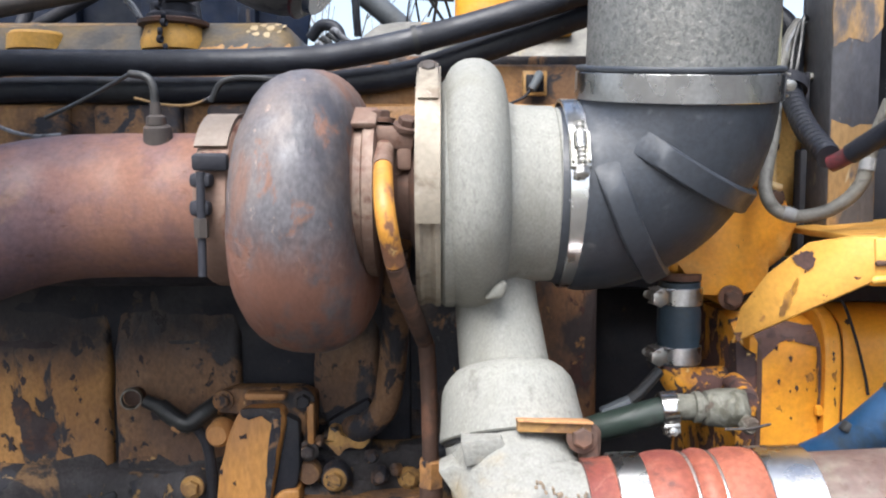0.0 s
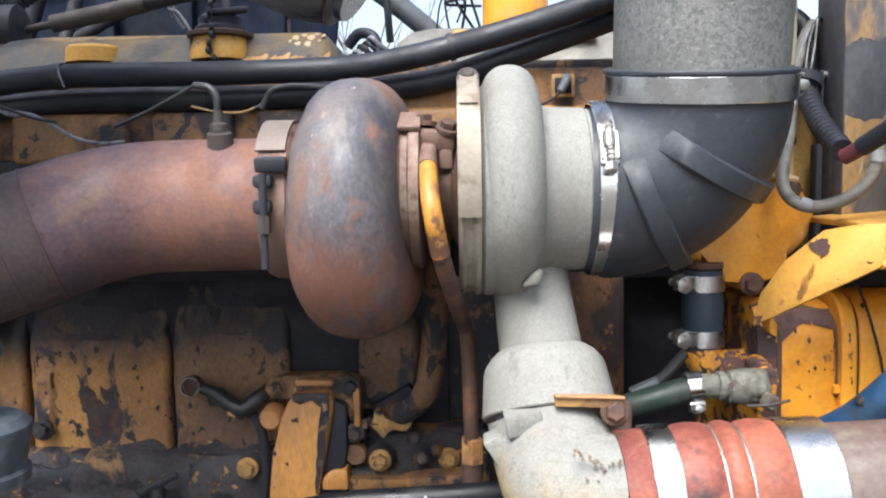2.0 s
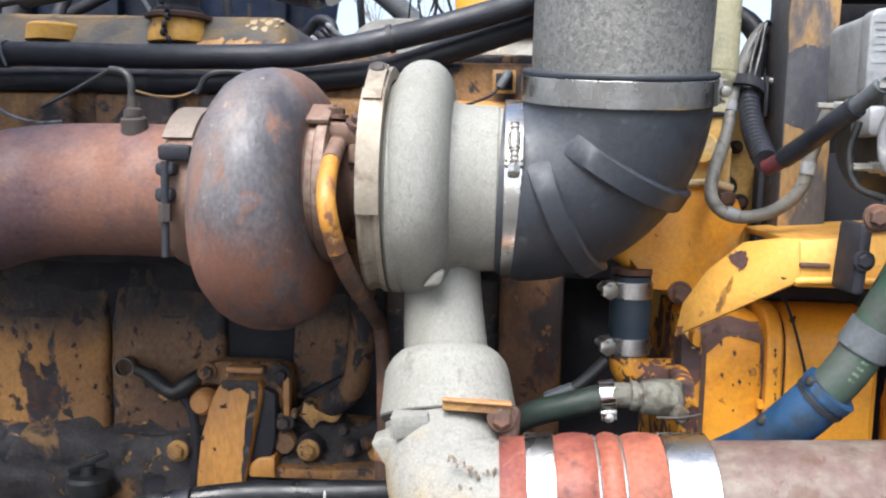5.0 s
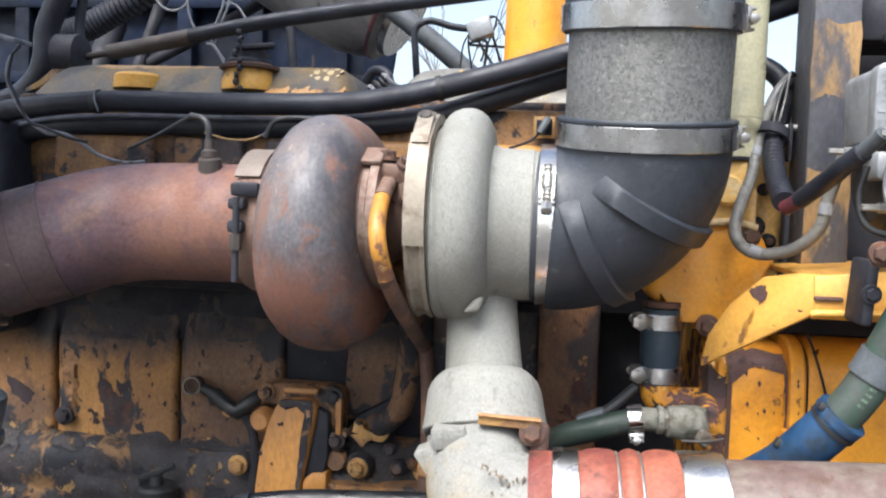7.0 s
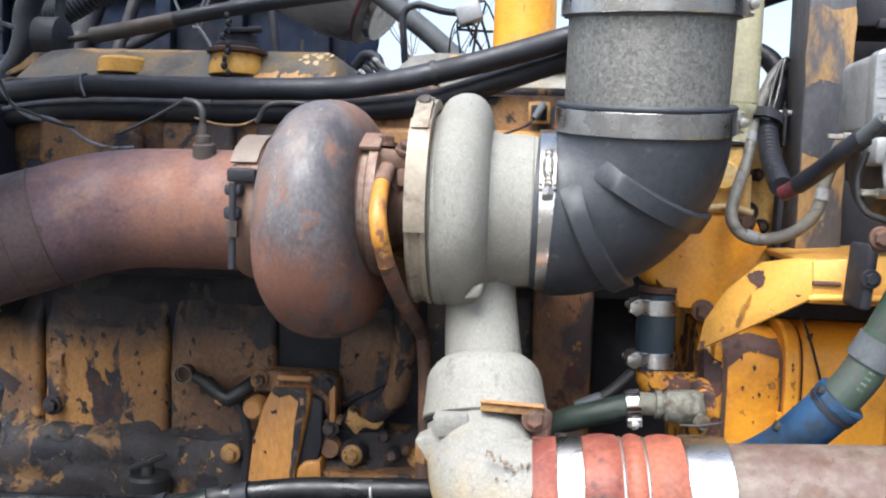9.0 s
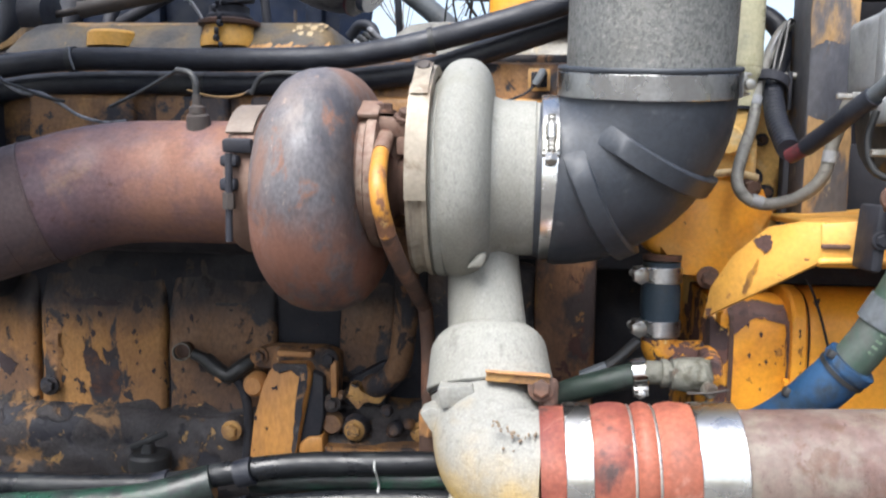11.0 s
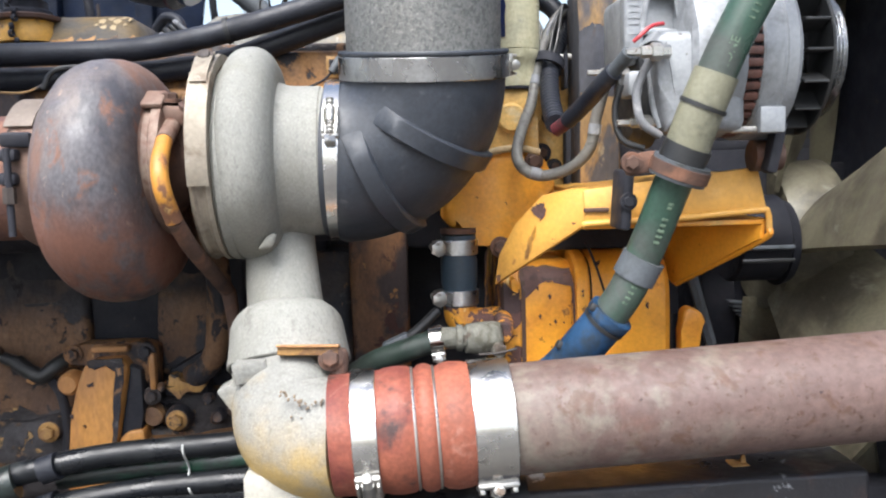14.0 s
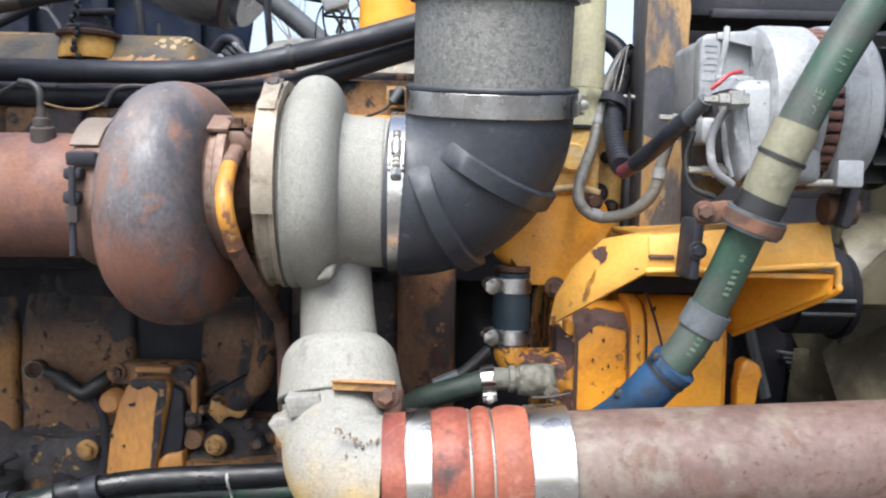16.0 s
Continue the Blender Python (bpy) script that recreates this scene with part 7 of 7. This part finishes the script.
for a, b, r in (((-1.02, 2.1, 2.3), (-1.05, 1.8, 1.70), 0.030), ((-0.92, 2.1, 2.3), (-0.95, 1.85, 1.75), 0.016), ((-0.70, 2.2, 2.2), (-0.60, 2.1, 1.8), 0.012), ((-0.95, 1.9, 1.82), (-0.5, 1.9, 2.06), 0.014)):
    part("stay", tube([a, (Vector(a) + Vector(b)) / 2 + Vector((0.01, 0, 0)), b], r, 14), M_DARK, cab)
part("bracket_plate", box((-0.40, 2.3, 1.97), (0.09, 0.02, 0.24), 0.006, turn(0, 8, 0)), M_NAVY, cab)
part("bracket_bolt", lathe([(0, 0.012), (0.01, 0.012)], (-0.40, 2.29, 1.98), -Y, 6), M_ZINC, cab)

# ---- fan side ----
fan = thing("cooling_fan", (0.78, 1.05, 1.20), "dusty khaki plastic cooling fan", "fan")
FC = Vector((0.765, 1.06, 1.355))
part("hub", lathe([(-0.05, 0.05), (-0.05, 0.105), (-0.02, 0.115), (0.03, 0.115), (0.05, 0.09)], FC, X, 40), M_FAN, fan)
for k in range(7):
    a = radians(20 + 360 * k / 7)
    out, tang = Vector((0, -math.cos(a), math.sin(a))), Vector((0, math.sin(a), math.cos(a)))
    bm = bmesh.new()
    rows = []
    for i in range(9):
        u = i / 8
        pitch = radians(52 - 22 * u)
        wid = 0.075 + 0.045 * u
        ch = tang * math.cos(pitch) + X * math.sin(pitch)
        nn = out.cross(ch)
        row = []
        for j in range(7):
            v = j / 6 * 2 - 1
            row.append(FC + out * (0.09 + 0.27 * u) + ch * v * wid + nn * 0.022 * (1 - v * v))
        rows.append([bm.verts.new(p + nn * 0.004) for p in row] + [bm.verts.new(p - nn * 0.004) for p in row[::-1]])
    bridge(bm, rows)
    part("blade", bm, M_FAN, fan)
drive = thing("fan_drive_pulley", (0.64, 0.99, 1.2), "black grooved fan drive pulley with cooling fins", "pulley")
# pulley, clutch and bell are blackened in place of the shade around them
part("pulley", lathe([(0.618, 0.02), (0.618, 0.054), (0.622, 0.058), (0.684, 0.058), (0.688, 0.054), (0.688, 0.02)], (0, 0.950, 1.366), X, 56), M_BLACK, drive)
for k, (a, h) in enumerate(((34, 0.006), (27, 0.004), (16, 0.010), (7, 0.004))):
    a = radians(a)
    o = Vector((0.650, 0.99 - 0.105 * math.cos(a), 1.33 + 0.105 * math.sin(a)))
    part("rib", box(o, (0.070, 0.0055, h), 0.0018, Matrix((X, Vector((0, math.sin(a), math.cos(a))), Vector((0, -math.cos(a), math.sin(a))))).transposed(), segs=2), M_GREYRUB if h > 0.005 else M_PLASTIC, drive)
part("clutch", lathe([(0.688, 0.02), (0.688, 0.060), (0.70, 0.056), (0.705, 0.03)], (0, 0.955, 1.36), X, 40), M_BLACK, drive)
for k in range(8):
    part("fin", box((0.7040 + 0.0047 * k, 1.10, 1.2500 - 0.0074 * k), (0.042 - 0.001 * k, 0.016, 0.0035), 0.001, turn(0, 7, 0), segs=1), M_GREYRUB, drive)
part("fin_bell", lathe([(0.66, 0.05), (0.66, 0.150), (0.70, 0.175), (0.77, 0.135), (0.79, 0.05)], (0, 1.285, 1.225), X, 40), M_BLACK, drive, "black finned bell")
belt = thing("drive_belt", (0.53, 0.90, 1.26), "straight grey-black drive belt", "belt")
part("strap", tube([(0.554, 0.90, 1.326), (0.581, 0.90, 1.233)], 0.0075, 6), M_GREYRUB, belt)
shroud = thing("fan_shroud", (0.95, 1.06, 0.9), "grey-black fan shroud ring in front of the radiator", "fan shroud")
part("ring", lathe([(-0.04, 0.50), (-0.04, 0.515), (0.12, 0.56), (0.175, 0.60), (0.190, 0.60), (0.13, 0.545), (0.0, 0.50)], FC + X * 0.08, X, 64, loop=True), M_DUCT, shroud)
rad = thing("radiator", (1.05, 1.06, 0.8), "dark dusty radiator core behind the fan", "radiator")
part("core", box((1.06, 1.10, 1.28), (0.06, 1.25, 1.38), 0.006), M_DARK, rad)
part("top_tank", box((1.06, 1.10, 1.99), (0.09, 1.27, 0.06), 0.01), M_DARK, rad)
upper = thing("upper_crossmember", (0.6, 1.0, 1.68), "dark crossmember above the alternator", "beam")
part("beam", box((0.66, 0.96, 1.735), (0.46, 0.10, 0.05), 0.006), M_DARK, upper)
part("flange", box((0.69, 0.905, 1.712), (0.40, 0.012, 0.012), 0.003), M_DARK, upper)
part("backing", box((0.615, 1.05, 1.612), (0.33, 0.02, 0.226), 0.004), M_DARK, upper)
part("lower_backing", box((0.615, 1.05, 1.435), (0.33, 0.02, 0.104), 0.004), M_DARK, upper)
part("gap_end", box((0.516, 1.05, 1.493), (0.132, 0.018, 0.014), 0.002), M_DARK, upper)
part("gap_end", box((0.706, 1.05, 1.493), (0.148, 0.018, 0.014), 0.002), M_DARK, upper)

# ---- low in front of the block ----
low = (
    ([(-0.95, 0.74, 1.10), (-0.60, 0.72, 1.138), (-0.467, 0.71, 1.145), (-0.372, 0.71, 1.148), (-0.279, 0.712, 1.154), (-0.217, 0.715, 1.168), (-0.14, 0.725, 1.178), (-0.05, 0.73, 1.182), (0.10, 0.75, 1.184)], 0.0125, M_HOSEWET),
    ([(-0.20, 0.745, 1.148), (-0.14, 0.745, 1.154), (-0.06, 0.742, 1.160), (0.0, 0.742, 1.163), (0.12, 0.75, 1.165)], 0.0125, M_GREENWET),
    ([(-0.95, 0.70, 0.98), (-0.50, 0.70, 1.03), (-0.35, 0.705, 1.065), (-0.270, 0.71, 1.095), (-0.210, 0.715, 1.124), (-0.108, 0.725, 1.138), (0.0, 0.73, 1.143), (0.12, 0.74, 1.145)], 0.0125, M_HOSEWET),
)
for pts, r, m in low:
    ob = thing("lower_hose", pts[len(pts) // 2], "oily black hose running below the turbocharger" if m is M_HOSEWET else "oily dark green hose between black ones", "hose", "lower hoses")
    part("hose", tube(pts, r, 20), m, ob)
    e0, e1 = Vector(pts[-1]), Vector(pts[-2])
    part("end_sleeve", lathe([(0, r * 1.08), (0.02, r * 1.16), (0.04, r * 1.08)], e0, e1 - e0, 20), M_HOSEBLACK, ob)
gh = thing("lower_hose", (-0.4, 0.70, 1.12), "glossy green hose with dark oil streaks", "hose", "lower hoses")
part("hose", tube([(-0.95, 0.69, 1.08), (-0.60, 0.69, 1.110), (-0.467, 0.69, 1.122), (-0.372, 0.69, 1.132), (-0.295, 0.695, 1.142), (-0.23, 0.71, 1.160)], 0.0185, 22), M_GREENWET, gh)
part("tie", tube([(-0.462, 0.675, 1.146), (-0.470, 0.666, 1.124), (-0.476, 0.676, 1.100)], 0.003, 8), M_WIRE, gh)
for (c, r) in (((-0.195, 0.713, 1.171), 0.0145), ((-0.200, 0.716, 1.128), 0.0145), ((-0.285, 0.712, 1.153), 0.0145)):
    cc = thing("hose_band", c, "small black band round a lower hose", "hose band", "hose bands")
    part("band", lathe([(-0.009, 0.011), (-0.009, r), (0.009, r), (0.009, 0.011)], c, (1, 0, 0.3), 24, loop=True), M_HOSEBLACK, cc)
tie = thing("cable_tie", (-0.056, 0.72, 1.16), "white cable tie round the lower hoses", "cable tie")
part("strap", tube([(-0.060, 0.727, 1.193), (-0.058, 0.715, 1.182), (-0.056, 0.724, 1.166), (-0.0555, 0.727, 1.158), (-0.056, 0.720, 1.146), (-0.053, 0.715, 1.138), (-0.050, 0.725, 1.126)], 0.0014, 8), M_TIE, tie)
bigp = thing("steering_pipe", (0.0, 0.67, 1.11), "thick glossy black pipe low along the frame", "pipe")
part("pipe", tube([(-0.165, 0.675, 1.121), (-0.05, 0.672, 1.124), (0.10, 0.668, 1.128), (0.30, 0.668, 1.132)], 0.0255, 28), M_HOSEWET, bigp)
part("end_boot", lathe([(0, 0.022), (0.004, 0.026), (0.03, 0.0265), (0.034, 0.0255)], (-0.172, 0.675, 1.121), X, 28), M_HOSEWET, bigp)
part("zip_strap", tube([(0.232, 0.645, 1.145), (0.231, 0.641, 1.125), (0.232, 0.645, 1.105)], 0.003, 8), M_WIRE, bigp)
hang = thing("hose_hanger", (-0.21, 0.69, 1.08), "black steel hanger plate with a bright bolt", "bracket")
part("plate", box((-0.202, 0.692, 1.100), (0.030, 0.006, 0.055), 0.003), M_DARK, hang)
hexbolt((-0.202, 0.688, 1.102), -Y, 0.0065, 0.006, material=M_ZINC, parent=hang)
cor = thing("corrugated_conduit", (-0.3, 0.69, 1.06), "black corrugated cable conduit", "conduit")
pts = spline([(-0.55, 0.69, 1.060), (-0.40, 0.69, 1.068), (-0.263, 0.69, 1.072), (-0.197, 0.69, 1.074), (-0.12, 0.69, 1.066), (-0.02, 0.69, 1.050)], 30)
bm = tube(pts, 0.0095, 14, smooth=False, radius=lambda k: 1.0 + 0.10 * math.sin(k * 2 * math.pi * 75))
part("conduit", bm, M_PLASTIC, cor)
rail = thing("frame_rail", (0.3, 0.70, 1.0), "greasy rust-brown steel frame rail with scraped paint", "frame rail")
part("rail", rough_up(box((0.46, 0.72, 1.103), (0.40, 0.12, 0.085), 0.006, turn(0, -1.2, 0), segs=3), 0.001, 40), M_RAIL, rail)
random.seed(21)
for x0, x1, z0, z1 in ((0.53, 0.575, 1.098, 1.108), (0.36, 0.40, 1.12, 1.128)):
    poly = [(x0, z0 + 0.004), ((x0 + x1) / 2, z0), (x1, z0 + 0.002), (x1 - 0.006, z1), ((x0 + x1) / 2 - 0.008, z1 - 0.003), (x0 + 0.004, z1)]
    part("scrape", prism(jagged(poly, 0.002), 0.003, upright(0.6588), 0), M_SCRAPE, rail, "pale scraped patch")
part("long_rail", box((0.0, 0.78, 1.03), (2.2, 0.10, 0.10), 0.008), M_DARK, rail, "black main rail in the shade")
part("loose_tab", prism(((0.533, 1.132), (0.540, 1.156), (0.543, 1.157), (0.547, 1.134)), 0.004, upright(0.700), 0.0008), M_OCHRE, rail, "small pointed ochre tab")
part("tab_foot", rough_up(box((0.536, 0.702, 1.146), (0.020, 0.02, 0.006), 0.002), 0.001, 90), M_OCHRE, rail)

# ---- foreground fittings ----
cone = thing("rubber_buffer", (-0.378, 0.49, 1.0), "weathered grey conical rubber buffer on a round post", "rubber buffer")
part("tip", lathe([(0, 0.017), (0.001, 0.0195), (0.005, 0.0192), (0.030, 0.003), (0.032, 0.0)], (-0.358, 0.49, 1.384), (0.22, 0.05, 1), 32), M_GREYCONE, cone)
part("stem_ring", lathe([(-0.003, 0.017), (-0.003, 0.0205), (0.003, 0.0205), (0.003, 0.017)], (-0.3665, 0.49, 1.345), (0.08, 0.03, 1), 32, loop=True), M_GREYCONE, cone)
part("stem", lathe([(0, 0.0172), (0.05, 0.0172)], (-0.367, 0.49, 1.336), (0.08, 0.03, 1), 32), M_GREYCONE, cone)
part("pad", lathe([(0, 0.034), (0.003, 0.0415), (0.010, 0.0415), (0.012, 0.0385), (0.038, 0.0425), (0.042, 0.042), (0.047, 0.036), (0.048, 0.02)], (-0.368, 0.49, 1.290), (0.04, 0.02, 1), 40), M_GREYCONE, cone)
part("post", lathe([(0, 0.024), (1.29, 0.022)], (-0.372, 0.49, 0.005), (0.0, 0, 1), 24), M_GREYCONE, cone)
part("foot", lathe([(0, 0.09), (0.012, 0.09), (0.016, 0.08)], (-0.372, 0.49, 0.0), Z, 24), M_DARK, cone)

gusset = thing("inner_baffle", (0.75, 1.25, 0.9), "black baffle plate behind the fan drive", "baffle")
part("plate", box((0.72, 1.30, 1.10), (0.50, 0.02, 0.72), 0.004), M_DARK, gusset)
part("top_plate", box((0.80, 1.40, 1.78), (0.40, 0.02, 0.45), 0.004), M_DARK, gusset)
hood = thing("blue_hood_panel", (-0.52, 0.62, 1.50), "bright blue raised hood panel", "hood")
# beyond its right edge the panel is unseen, extended to shade the upper left
part("panel", plate([(-0.34, 0.60, 2.05), (-0.398, 0.60, 1.80), (-0.420, 0.60, 1.64), (-0.450, 0.60, 1.548), (-0.475, 0.60, 1.48), (-0.60, 0.58, 1.47), (-0.85, 0.555, 2.0), (-1.50, 0.50, 2.0), (-1.50, 0.50, 2.90), (-0.30, 0.60, 2.90)], 0.012, bevel=0.003), M_HOODBLUE, hood)
stayt = thing("hood_stay", (-0.46, 0.64, 1.45), "bent white hood stay tube", "hood stay")
part("tube", tube([(-0.457, 0.575, 1.645), (-0.434, 0.575, 1.609), (-0.414, 0.575, 1.580), (-0.414, 0.575, 1.562), (-0.437, 0.575, 1.527), (-0.475, 0.575, 1.482), (-0.530, 0.575, 1.410)], 0.0048, 14), M_WHITE, stayt)


# ---- bare tree beyond the machine ----
M_BARK = mat("grey_winter_bark", (0.20, 0.18, 0.165), [((0.12, 0.11, 0.10), 9, 0.45, 0.65, 6, None, None)], 0.9, bump=0.004, bump_scale=30)
tree = thing("bare_tree", (-1.2, 11.0, 0.0), "bare grey winter tree beyond the machine", "tree")
random.seed(44)
twigs = bmesh.new()


def limb(p, d, length, r, depth):
    q = p + d * length
    bend = p + d * length * 0.5 + Vector((random.uniform(-1, 1), random.uniform(-1, 1), random.uniform(-0.3, 0.6))) * length * 0.07
    tube([p, bend, q], r, 6, 3, twigs, radius=lambda k: 1 - 0.4 * k)
    if depth:
        for k in range(random.choice((2, 3))):
            e = (d + Vector((random.uniform(-1, 1), random.uniform(-1, 1), random.uniform(-0.1, 0.9))) * 0.62).normalized()
            limb(p + (q - p) * random.uniform(0.45, 1.0), e, length * random.uniform(0.55, 0.78), r * 0.62, depth - 1)


part("trunk", tube([(-1.2, 11, 0), (-1.15, 11, 0.9), (-1.18, 11, 1.9), (-1.1, 11, 2.6)], 0.13, 14, radius=lambda k: 1.2 - 0.5 * k), M_BARK, tree)
for k in range(5):
    a = 2 * math.pi * k / 5
    limb(Vector((-1.12, 11, 2.0 + 0.09 * k)), Vector((0.55 * math.cos(a), 0.55 * math.sin(a), 1)).normalized(), 1.3, 0.016, 2)
part("crown", twigs, M_BARK, tree)
